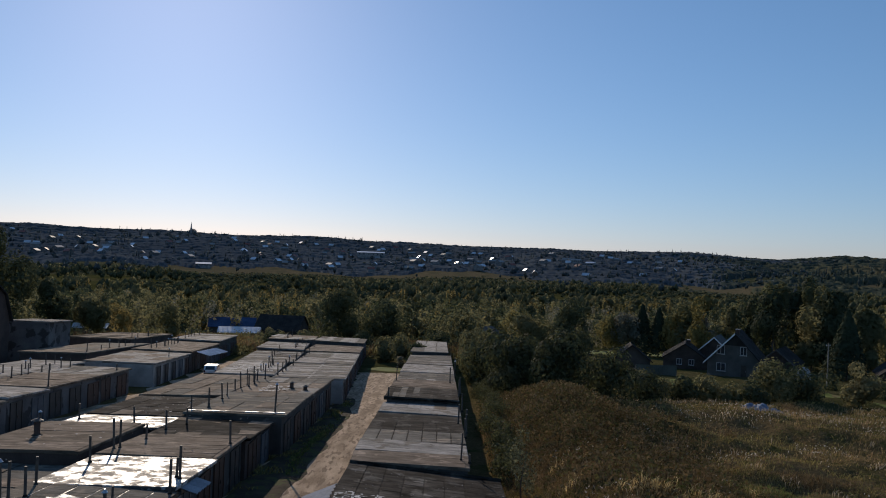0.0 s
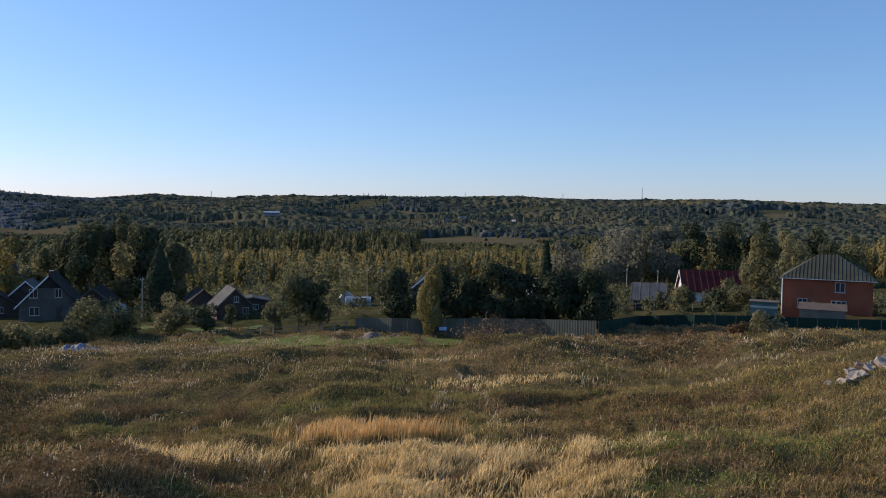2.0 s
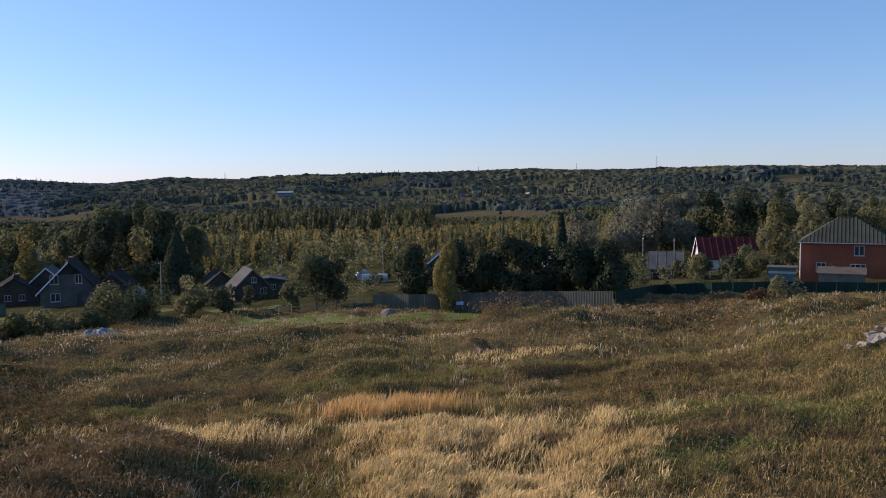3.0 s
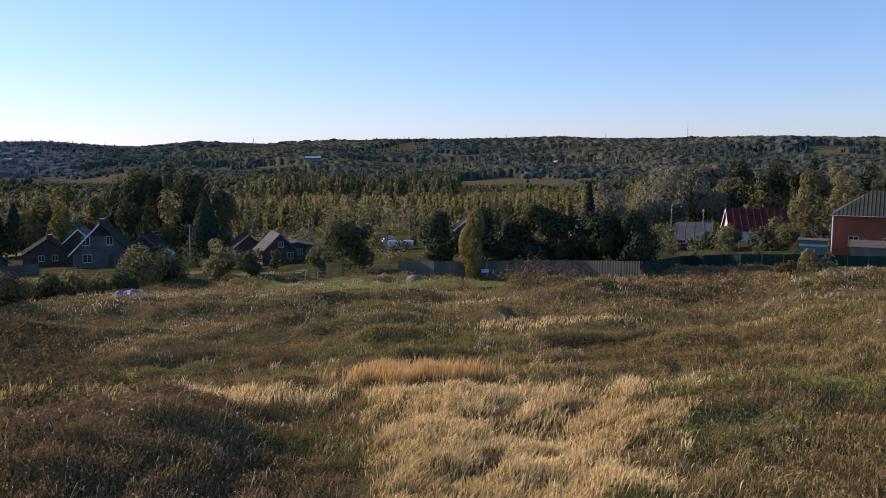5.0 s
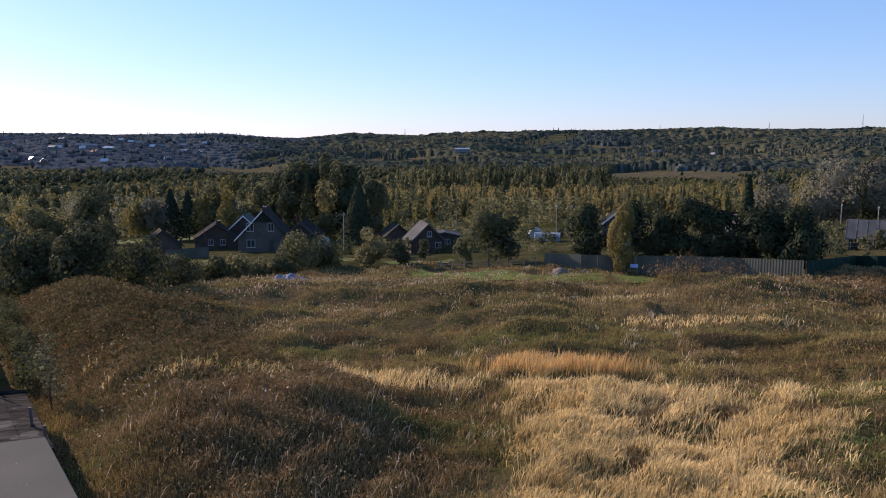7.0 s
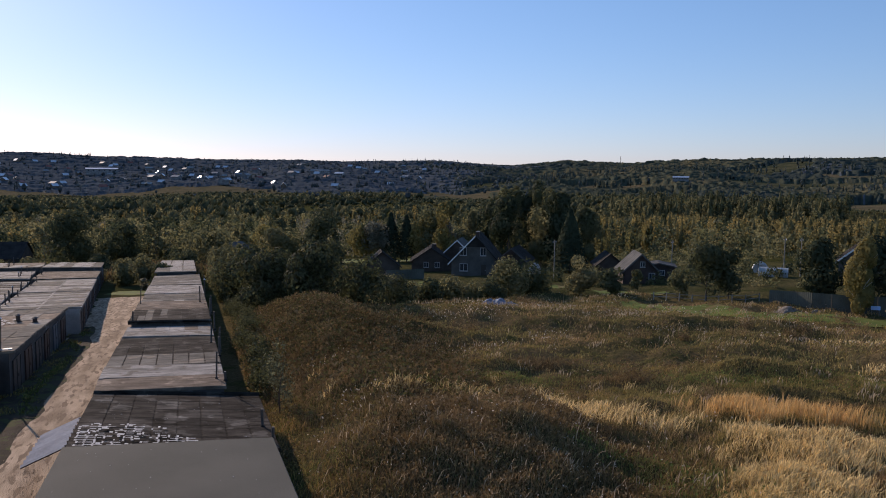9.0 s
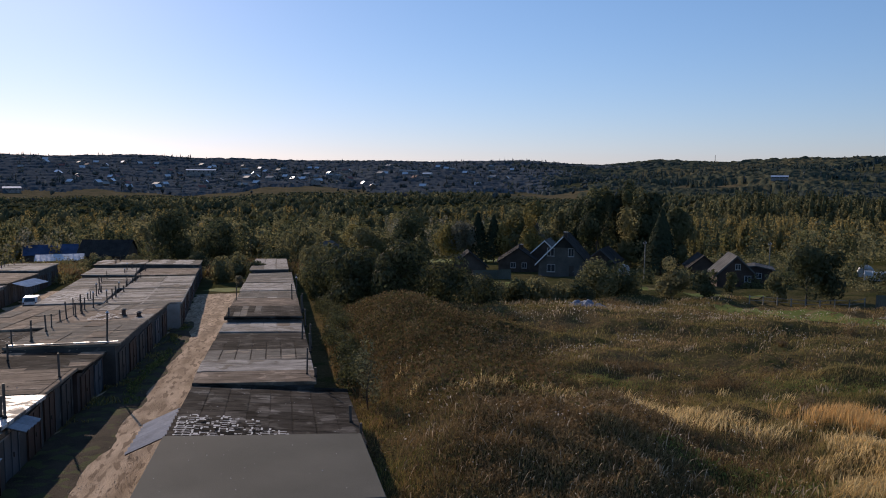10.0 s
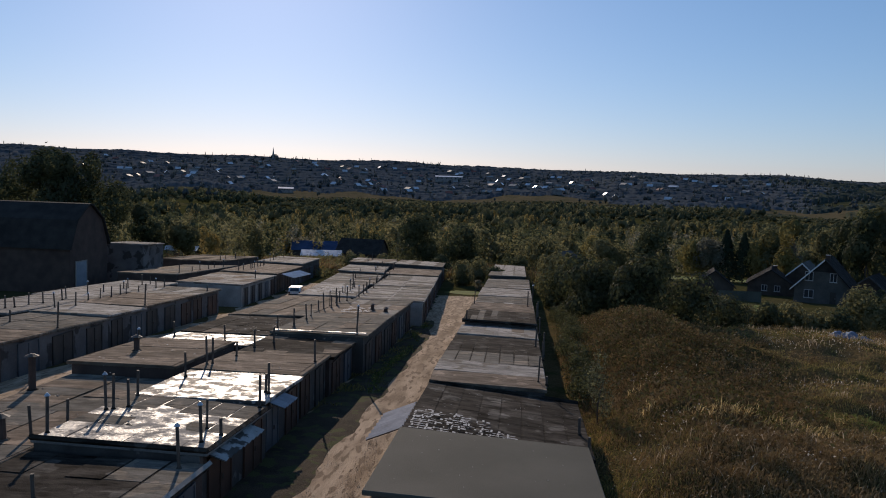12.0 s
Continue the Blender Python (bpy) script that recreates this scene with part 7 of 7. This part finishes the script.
blades("dry_stalks", "straw-coloured dry stalks among weeds", pts, 0.5, 0.020, GRASS_STRAW, frg, 0.3, 0.4, 0.75)
pts = sow(80000, 3, 100, 10, 108, frg, lambda x, y: far_f(x, y) * (patchy(x, y, 5.0, 0.9) - 0.30) * (dark_f(x, y) < 0.3), 0.25)
blades("meadow_grass", "low olive meadow grass farther off", pts, 0.2 + 0.2 * patchy(pts[:, 0], pts[:, 1], 2.0, 2.0), 0.05, GRASS_OLIVE, frg, 0.5)
pts = sow(60000, 3, 100, 10, 108, frg, lambda x, y: far_f(x, y) * np.maximum(green(x, y), patchy(x, y, 4.1, 3.9) - 0.58), 0.25)
blades("meadow_grass", "green low grass farther off", pts, 0.25, 0.05, GRASS_DARK, frg, 0.5)
pts = sow(60000, 3, 100, 10, 108, frg, lambda x, y: far_f(x, y) * (patchy(x, y, 4.6, 6.1) - 0.50), 0.2)
blades("bent_grass", "soft pinkish-brown bent grass farther off", pts, 0.36, 0.04, GRASS_PINK, frg, 0.35, 0.2, 0.8)
pts = sow(90000, 3, 100, 10, 108, frg, lambda x, y: far_f(x, y) * dark_f(x, y) * (0.3 + patchy(x, y, 1.6, 5.4)), 0.4)
blades("dead_weeds", "dark brown dead weeds farther off", pts, 0.3 + 0.4 * patchy(pts[:, 0], pts[:, 1], 1.6, 1.0), 0.045, WEED_DARK, frg, 0.4)
pts = sow(60000, 3, 40, 4, 40, frg, lambda x, y: in_field(x, y) * (np.hypot(x, y) < 40) * (patchy(x, y, 1.6, 3.3) - 0.42) * (stand(x, y) < 0.3), 0.25)
blades("dead_weeds", "brown upright weed stalks close by", pts, 0.42, 0.026, WEED_BROWN, frg, 0.35)
pts = sow(7000, 12, 36, 6, 30, frg, lambda x, y: in_field(x, y) * blob(x, y, 22, 15, 12, 6, -30) * (patchy(x, y, 1.2, 2.3) - 0.45), 0.25)
blades("reed_grass", "loose golden tufts among green weeds", pts, 0.6, 0.028, GRASS_GOLD, frg, 0.4, 0.7, 0.74)
pts = sow(26000, 3, 26, 16, 40, frg, lambda x, y: in_field(x, y) * (mound_f(x, y) - 0.15) * (green(x, y) < 0.15) * (0.2 + patchy(x, y, 1.0, 2.4)), 0.25)
blades("dead_weeds", "tan and brown weed stalks on the mound", pts, 0.4, 0.026, WEED_BROWN, frg, 0.4)
pts = sow(8000, 3, 26, 16, 40, frg, lambda x, y: in_field(x, y) * (mound_f(x, y) - 0.2) * (patchy(x, y, 1.4, 6.4) - 0.5), 0.2)
blades("bent_grass", "pinkish dry grass on the mound", pts, 0.42, 0.02, GRASS_PINK, frg, 0.4)
pts = sow(22000, 3, 26, 16, 42, frg, lambda x, y: in_field(x, y) * (mound_f(x, y) - 0.1) * (patchy(x, y, 1.2, 4.7) - 0.35), 0.25)
blades("meadow_grass", "olive grass on the flanks of the mound", pts, 0.36, 0.024, GRASS_OLIVE, frg, 0.45)
# the bank beside the garages: a pale fringe at its edge
pts = sow(15000, 3.2, 10, 30, 80, frg, lambda x, y: in_field(x, y) * (hump(x, y, 4.6, 60, 1.3, 15, 1.0) - 0.3) * (0.1 + patchy(x, y, 1.5, 4.0)), 0.4)
blades("dry_stalks", "tan dry stalks along the edge of the bank", pts, 0.75, 0.035, WEED_BROWN, frg, 0.35)


def fluff(name, label, pts, h, size, rg):
    z = ground_z(pts[:, 0], pts[:, 1])
    c = np.column_stack([pts, z + h * rg.uniform(0.75, 1.2, len(pts))])
    v, f = leaf_quads(c, size, rg, 1.5)
    return tagged(mesh_np(name, v, f, SEED_WHITE), label, "seed heads", kind="stuff")


pts = sow(20000, 3, 70, 30, 95, frg, lambda x, y: in_field(x, y) * np.maximum(drifts(x, y) + 0.1, patchy(x, y, 3.8, 8.2) - 0.66), 0.3)
fluff("seed_heads", "white fluffy thistle heads on weeds", pts, 0.55, 0.09, frg)
pts = sow(1200, 4, 26, 20, 40, frg, lambda x, y: in_field(x, y) * (mound_f(x, y) - 0.12), 0.3)
fluff("seed_heads", "pale drooping seed heads on the mound", pts, 0.5, 0.05, frg)
pts = sow(1200, 15, 50, 8, 40, frg, lambda x, y: in_field(x, y) * (patchy(x, y, 2.0, 3.0) - 0.55), 0.3)
fluff("seed_heads", "pale seed heads in the grass", pts, 0.5, 0.055, frg)


def clutter(name, label, pts, top, size, mat, rg):
    """Leafy forbs: small leaves at every height of the sward."""
    z = ground_z(pts[:, 0], pts[:, 1])
    c = np.column_stack([pts, z + top * rg.uniform(0.0, 1.0, len(pts))])
    v, f = leaf_quads(c, size, rg, 1.6)
    return tagged(mesh_np(name, v, f, mat), label, "weeds", kind="stuff")


pts = sow(200000, 3, 58, 4, 58, frg, lambda x, y: in_field(x, y) * (np.hypot(x, y) < 56) * np.maximum(dark_f(x, y), patchy(x, y, 2.7, 0.2) - 0.55) * (stand(x, y) < 0.2) * (green(x, y) < 0.15), 0.3)
clutter("weeds", "dead brown leafy weeds close to the ground", pts, 0.4, 0.085, WEED_DARK, frg)
pts = sow(190000, 3, 58, 4, 58, frg, lambda x, y: near_f(x, y) * (patchy(x, y, 2.1, 6.2) - 0.40) * (dark_f(x, y) < 0.4), 0.2)
clutter("weeds", "low dark olive leafy weeds", pts, 0.25, 0.075, GRASS_DARK, frg)
pts = sow(80000, 3, 58, 4, 58, frg, lambda x, y: in_field(x, y) * (np.hypot(x, y) < 56) * green(x, y), 0.25)
clutter("weeds", "low green leafy weeds", pts, 0.42, 0.09, GRASS_GREEN, frg)
pts = sow(90000, 3, 100, 10, 108, frg, lambda x, y: far_f(x, y) * np.maximum(dark_f(x, y), patchy(x, y, 3.1, 2.2) - 0.48), 0.25)
clutter("weeds", "brown leafy weeds farther off", pts, 0.4, 0.13, WEED_BROWN, frg)
pts = sow(70000, 3, 100, 10, 108, frg, lambda x, y: far_f(x, y) * (patchy(x, y, 2.6, 5.1) - 0.42), 0.2)
clutter("weeds", "olive leafy weeds farther off", pts, 0.35, 0.13, GRASS_DARK, frg)
pts = sow(90000, 3.4, 24, 30, 92, frg, lambda x, y: in_field(x, y) * (bank_f(x, y) - 0.2) * (0.25 + patchy(x, y, 1.4, 3.2)), 0.5)
clutter("weeds", "tall dark brown and olive herbs over the bank", pts[::2], 0.95, 0.15, WEED_BANK, frg)
clutter("weeds", "tall dark olive herbs over the bank", pts[1::2], 0.85, 0.14, HERB_BANK, frg)
pts = sow(60000, 3, 24, 17, 40, frg, lambda x, y: in_field(x, y) * (mound_f(x, y) - 0.15) * (green(x, y) < 0.15) * (0.1 + patchy(x, y, 0.9, 1.2)), 0.5)
clutter("weeds", "brown withered herbs over the dug mound", pts[::2], 0.5, 0.085, WEED_BANK, frg)
clutter("weeds", "dark withered herbs over the dug mound", pts[1::2], 0.6, 0.08, WEED_DARK, frg)
pts = sow(1000, 4, 24, 18, 40, frg, lambda x, y: in_field(x, y) * (mound_f(x, y) - 0.12), 0.3)
blades("dry_stalks", "pale drooping stalks on the mound", pts, 0.75, 0.03, GRASS_PALE, frg, 0.45, 0.5, 0.8)
pts = sow(16000, 70, 92, 34, 52, frg, lambda x, y: (cut_f(x, y) + 0.12) * (0.15 + patchy(x, y, 1.1, 2.2)), 0.4)
pts = np.concatenate([pts, sow(9000, 78, 90.6, 30, 50, frg, lambda x, y: (1 - np.abs(np.hypot(x, y) - 97.5) / 4.5) * (0.2 + patchy(x, y, 1.3, 4.2)), 0.4)])
clutter("weeds", "brown withered weeds on the cut bank below the green fence", pts, 0.35, 0.16, WEED_BROWN, frg)
clumps = []
for _ in range(46):
    cr, ca = frg.uniform(45, 98), frg.uniform(-74, -8)
    clumps.append((-cr * math.sin(radians(ca)), cr * math.cos(radians(ca)), frg.uniform(0.4, 0.8), frg.uniform(0.7, 2.0)))
clumps += [(63.5, 51.0, 1.7, 3.0), (66.0, 49.0, 1.5, 2.6), (61.0, 53.5, 1.3, 2.2), (36.0, 57.5, 0.8, 2.0), (72.0, 38.0, 1.2, 2.4), (12.5, 52.0, 1.0, 2.2), (17.0, 57.0, 1.0, 2.4), (28.4, 7.2, 1.1, 1.3), (63.5, 28.6, 1.3, 1.8), (65.8, 28.2, 1.5, 2.2), (68.5, 28.0, 1.3, 2.0), (61.0, 29.6, 0.9, 1.6)]
clumps = np.array(clumps)
clumps = clumps[in_field(clumps[:, 0], clumps[:, 1]) > 0]
wood("weed_clumps", "dark brown withered weed clumps", WEED_DARK, clumps, "bush", 420, 0.45, 91, core=False)
tree("dock_plant", "bush", 25.6, 6.6, 1.3, 1.1, 500, 0.16, LEAF_RUST, "withered rust-brown dock plants on the slope", seed=201)
tree("dock_plant", "bush", 26.6, 5.4, 1.1, 1.0, 420, 0.16, LEAF_RUST, "withered rust-brown dock plants on the slope", seed=202)
# a dark thicket fills the gap between the last garages and the bank
thicket = [(frg.uniform(3.9, 5.4) + 0.018 * (ty - 50), ty, frg.uniform(1.2, 2.3), frg.uniform(0.9, 1.4)) for ty in np.arange(47, 100, 0.9)]
wood("bank_thicket", "dark nettles and brush behind the garages", LEAF_WILD, np.array(thicket), "bush", 420, 0.34, 93, core=False)
# mown bright lawn before the fence
LAWN = surface("mown_bright_lawn", (0.085, 0.115, 0.022), (0.14, 0.16, 0.035), 0.3, 3.0, 0.95, 0.8, spots=(0.16, 0.13, 0.05), spot_at=0.58, spot_scale=0.4, spec=0.1)
strip("lawn", [(49.0, 84), (54.5, 76), (59.5, 67.0), (65.5, 58.5), (70.5, 50)], [5.5, 8.5, 8.5, 7.5, 4.0], 0.12, LAWN, "mown green strip before the grey fence", "lawn")
strip("lawn", [(38, 122), (30.5, 121), (24, 124)], [6, 8, 6], 0.12, LAWN, "green lawn beside the grey house", "lawn")
strip("lawn", [(28, 212), (46, 204), (62, 206)], [24, 28, 20], 0.15, LAWN, "bright green meadow behind the gardens", "lawn", step=3)
strip("lawn", [(-10.5, 126), (-6.2, 124), (-4.6, 123)], [5, 6, 5], 0.1, LAWN, "patch of grass at the lane's end", "lawn")
strip("lawn", [(52.5, 108), (58, 98), (62, 92)], [3, 4.5, 4], 0.1, LAWN, "grass track between the gardens", "lawn")
# weeds along the garage fronts
pts = sow(5000, -9.8, -7.6, 48, 82, frg, lambda x, y: (1 - np.abs(x + 8.95 - 0.35 * np.sin(y * 0.31) + 0.006 * (y - 34)) / 0.6) * (patchy(x, y, 2.6, 3.0) - 0.2), 0.4)
blades("lane_weeds", "green verge weeds at the edge of the dirt lane", pts, 0.28, 0.05, GRASS_GREEN, frg, 0.5)
clutter("lane_weeds", "low leafy verge weeds at the edge of the dirt lane", pts[::3], 0.25, 0.10, GRASS_OLIVE, frg)
pts = np.concatenate([sow(6000, -11.3, -8.7, 40, 84, frg, lambda x, y: (patchy(x, y, 2.0, 1.0) - 0.45) * (y > 44) * (x + 8.7 < -0.9 + 0.6 * np.sin(y * 0.7)), 0.2), sow(1500, -5.4, -4.3, 24, 80, frg, lambda x, y: patchy(x, y, 1.7, 2.0) - 0.5, 0.2)])
blades("lane_weeds", "green weeds along the garage fronts", pts, 0.26, 0.045, GRASS_OLIVE, frg, 0.4)
pts = sow(9000, -60, 12, 152, 200, frg, lambda x, y: patchy(x, y, 5, 1.0) - 0.2, 0.2)
blades("scrub_grass", "tall rank grass beyond the garages", pts, 1.8, 0.35, WEED_BROWN, frg, 0.3)
pts = sow(9000, -75, 12, 152, 205, frg, lambda x, y: patchy(x, y, 5, 4.0) - 0.3, 0.2)
blades("scrub_grass", "rank olive grass beyond the garages", pts, 1.6, 0.35, GRASS_OLIVE, frg, 0.3)


def pebbles(name, label, pts, z, size, mat, rg, category):
    """Loose bits as one mesh of small lopsided octahedra."""
    k = len(pts)
    base = np.array([(1, 0, 0), (0, 1, 0), (-1, 0, 0), (0, -1, 0), (0, 0, 0.7), (0, 0, -0.5)], float)
    tri = np.array([(0, 1, 4), (1, 2, 4), (2, 3, 4), (3, 0, 4), (1, 0, 5), (2, 1, 5), (3, 2, 5), (0, 3, 5)])
    s = (size * rg.uniform(0.4, 1.5, k))[:, None, None]
    v = base[None] * s * rg.uniform(0.6, 1.4, (k, 6, 1)) + np.column_stack([pts, z])[:, None, :]
    f = tri[None] + 6 * np.arange(k)[:, None, None]
    return tagged(mesh_np(name, v.reshape(-1, 3), f.reshape(-1, 3), mat), label, category, kind="stuff")


STONE = surface("roof_grit", (0.22, 0.17, 0.125), (0.46, 0.385, 0.31), 2.0, 20, 0.95, 0.3, isle=0.3)
PAPER = surface("pale_scraps", (0.42, 0.40, 0.37), (0.62, 0.60, 0.56), 2.0, 20, 0.8, 0.1)
pts = sow(90, -4.2, 2.6, 23.8, 40.5, frg, lambda x, y: 1 + 0 * x, 0.2)
pebbles("roof_litter", "small pale scraps and grit lying on the felt roofs", pts, roof_line(pts[:, 1]) + np.where(pts[:, 1] > 31.1, -0.1 - 0.75 * (pts[:, 0] + 4.2) / 7.5 + 0.03, 0.04 - 0.33 * (pts[:, 0] + 4.2) / 7.2), 0.016, PAPER, frg, "litter")
pts = sow(260, -22.5, -12.2, 28, 64, frg, lambda x, y: patchy(x, y, 2.2, 1.6) - 0.45, 0.2)
pebbles("roof_litter", "crumbs of felt and grit lying on the felt roofs", pts, roof_line(pts[:, 1]) + 0.06, 0.05, STONE, frg, "litter")

# ---- the far town ----
FAR_WALL = surface("far_pale_plaster", (0.12, 0.115, 0.11), (0.22, 0.21, 0.20), 0.3, 2.0, 0.9, 0.0, isle=0.35)
FAR_WOOD = surface("far_brown_boards", (0.15, 0.10, 0.07), (0.24, 0.17, 0.12), 0.3, 2.0, 0.9, 0.0, isle=0.3)
FAR_TIN = surface("far_bright_tin_roof", (0.55, 0.56, 0.58), (0.70, 0.71, 0.72), 0.2, 1.0, 0.42, 0.0, metal=0.6)
FAR_SLATE = surface("far_grey_slate_roof", (0.20, 0.20, 0.20), (0.30, 0.295, 0.28), 0.2, 1.0, 0.7, 0.0)
FAR_RED = surface("far_red_roof", (0.20, 0.06, 0.045), (0.27, 0.09, 0.06), 0.2, 1.0, 0.6, 0.0)


def far_house(wall, roof, w, d, eave, ridge, label):
    hs = thing("town_house", label, "house", group="houses of the far town")
    part("wall", prism(bmesh.new(), [(-w / 2, -2), (w / 2, -2), (w / 2, eave), (0, ridge - 0.1), (-w / 2, eave)], -d / 2, d / 2), wall, hs)
    for sx in (-1, 1):
        part("roof", prism(bmesh.new(), [(0, ridge), (sx * (w / 2 + 0.5), eave - 0.3), (sx * (w / 2 + 0.5), eave), (0, ridge + 0.3)], -d / 2 - 0.4, d / 2 + 0.4), roof, hs)
    for k in (-1, 1):
        part("window", boxes((k * w * 0.22 - 0.6, k * w * 0.22 + 0.6, -d / 2 - 0.08, -d / 2 + 0.02, 1.0, 2.5)), GLASS, hs)
    return hs


protos = [far_house(FAR_WALL, FAR_TIN, 9, 11, 4, 8, "far pale house with bright tin roof"), far_house(FAR_WOOD, FAR_SLATE, 8, 10, 3.5, 7, "far brown wooden house with slate roof"),
          far_house(FAR_WALL, FAR_RED, 10, 12, 5.5, 9, "far pale house with red roof"), far_house(FAR_WALL, FAR_SLATE, 11, 16, 6, 9, "far pale house with grey roof"), far_house(FAR_WOOD, FAR_TIN, 9, 12, 4, 8, "far brown house with bright tin roof")]
trg = random.Random(5)


def town_spot(az, r):
    x, y = -r * math.sin(radians(az)), r * math.cos(radians(az))
    return x, y, gz(x, y)


count = 0
for i in range(150):
    az = trg.uniform(-17, 34) if i < 146 else trg.uniform(-62, -40)
    r = trg.uniform(1310, 2150) if i < 146 else trg.uniform(1350, 1700)
    if any(a0 < az < a1 and m0 - 30 < r < m1 + 20 for a0, a1, m0, m1 in MEADOWS):
        r += 230
    x, y, z = town_spot(az, r)
    m = pose(x, y, z + trg.uniform(1.0, 4.5), 0, 0, trg.uniform(0, 360))
    p = protos[trg.choice([0, 0, 1, 2, 3, 3, 4])]
    if count < len(protos):
        protos[count].matrix_basis = m
    else:
        copy_thing(p, m)
    count += 1


def long_hall(label, az, r, w, l, h, turn, wall, roof, lift=2.0):
    x, y, z = town_spot(az, r)
    t = thing("hall", label, "building", pose(x, y, z + lift, 0, 0, turn))
    part("wall", boxes((-l / 2, l / 2, -w / 2, w / 2, -4, h)), wall, t)
    part("roof", prism(bmesh.new(), [(-w / 2 - 0.6, h), (w / 2 + 0.6, h), (0, h + 2.4)], -l / 2 - 0.5, l / 2 + 0.5), roof, t).matrix_basis = pose(0, 0, 0, 0, 0, 90)
    for k in range(6):
        part("window", boxes((-l / 2 + l * (k + 0.5) / 6 - 1.2, -l / 2 + l * (k + 0.5) / 6 + 1.2, -w / 2 - 0.1, -w / 2 + 0.02, h * 0.4, h * 0.75)), GLASS, t)
    return t


long_hall("long white farm hall with pale roof across the valley", -34.7, 1450, 12, 27, 3.2, -35, FAR_WALL, FAR_TIN, 11)
long_hall("long pale town building with bright roof", 5.2, 1800, 16, 62, 8, 5, FAR_WALL, FAR_TIN, 6)
long_hall("low long store with glinting roof at the meadow's edge", 16.8, 1330, 12, 24, 4, 17, FAR_WALL, FAR_TIN, 3)
long_hall("pale hall among the far trees", -9.4, 1650, 12, 30, 6, 30, FAR_WALL, FAR_SLATE, 5)
long_hall("bright-roofed hall among the far trees", -10.6, 1560, 10, 18, 6, -40, FAR_WALL, FAR_TIN, 5)

# church with a spire on the skyline
x, y, z = town_spot(17.6, 2250)
church = thing("church", "far church with a slender spire", "church", pose(x, y, z + 4))
part("nave", prism(bmesh.new(), [(-7, -4), (7, -4), (7, 9), (0, 14), (-7, 9)], -12, 12), FAR_WALL, church)
part("tower", boxes((-2.4, 2.4, -16, -11, -4, 14)), FAR_WALL, church)
part("spire", rod(bmesh.new(), (0, -13.5, 14), (0, -13.5, 32), 2.6, 0.1, 8), FAR_SLATE, church)


def mast(az, r, h, label):
    x, y, z = town_spot(az, r)
    t = thing("radio_mast", label, "mast", pose(x, y, z))
    bm = bmesh.new()
    for a in range(3):
        c, s = math.cos(a * 2.094), math.sin(a * 2.094)
        rod(bm, (c * 2.2, s * 2.2, 0), (c * 0.4, s * 0.4, h), 0.35, 0.25, 4)
    part("legs", bm, PIPE_IRON, t)
    bm = bmesh.new()
    for k in range(10):
        u = k / 10
        q = 2.2 + (0.4 - 2.2) * u
        pts3 = [(math.cos(a * 2.094) * q, math.sin(a * 2.094) * q, h * u) for a in range(3)]
        for a in range(3):
            rod(bm, pts3[a], pts3[(a + 1) % 3], 0.16, seg=4)
    part("lattice", bm, PIPE_IRON, t)["kind"] = "stuff"
    return t


mast(-30.6, 2650, 34, "far lattice mast on the wooded skyline")
mast(-61.0, 2650, 52, "tall thin far mast on the wooded skyline")
mast(-55.5, 2680, 30, "thin far mast on the wooded skyline")
mast(-48.5, 2680, 26, "short far mast on the wooded skyline")
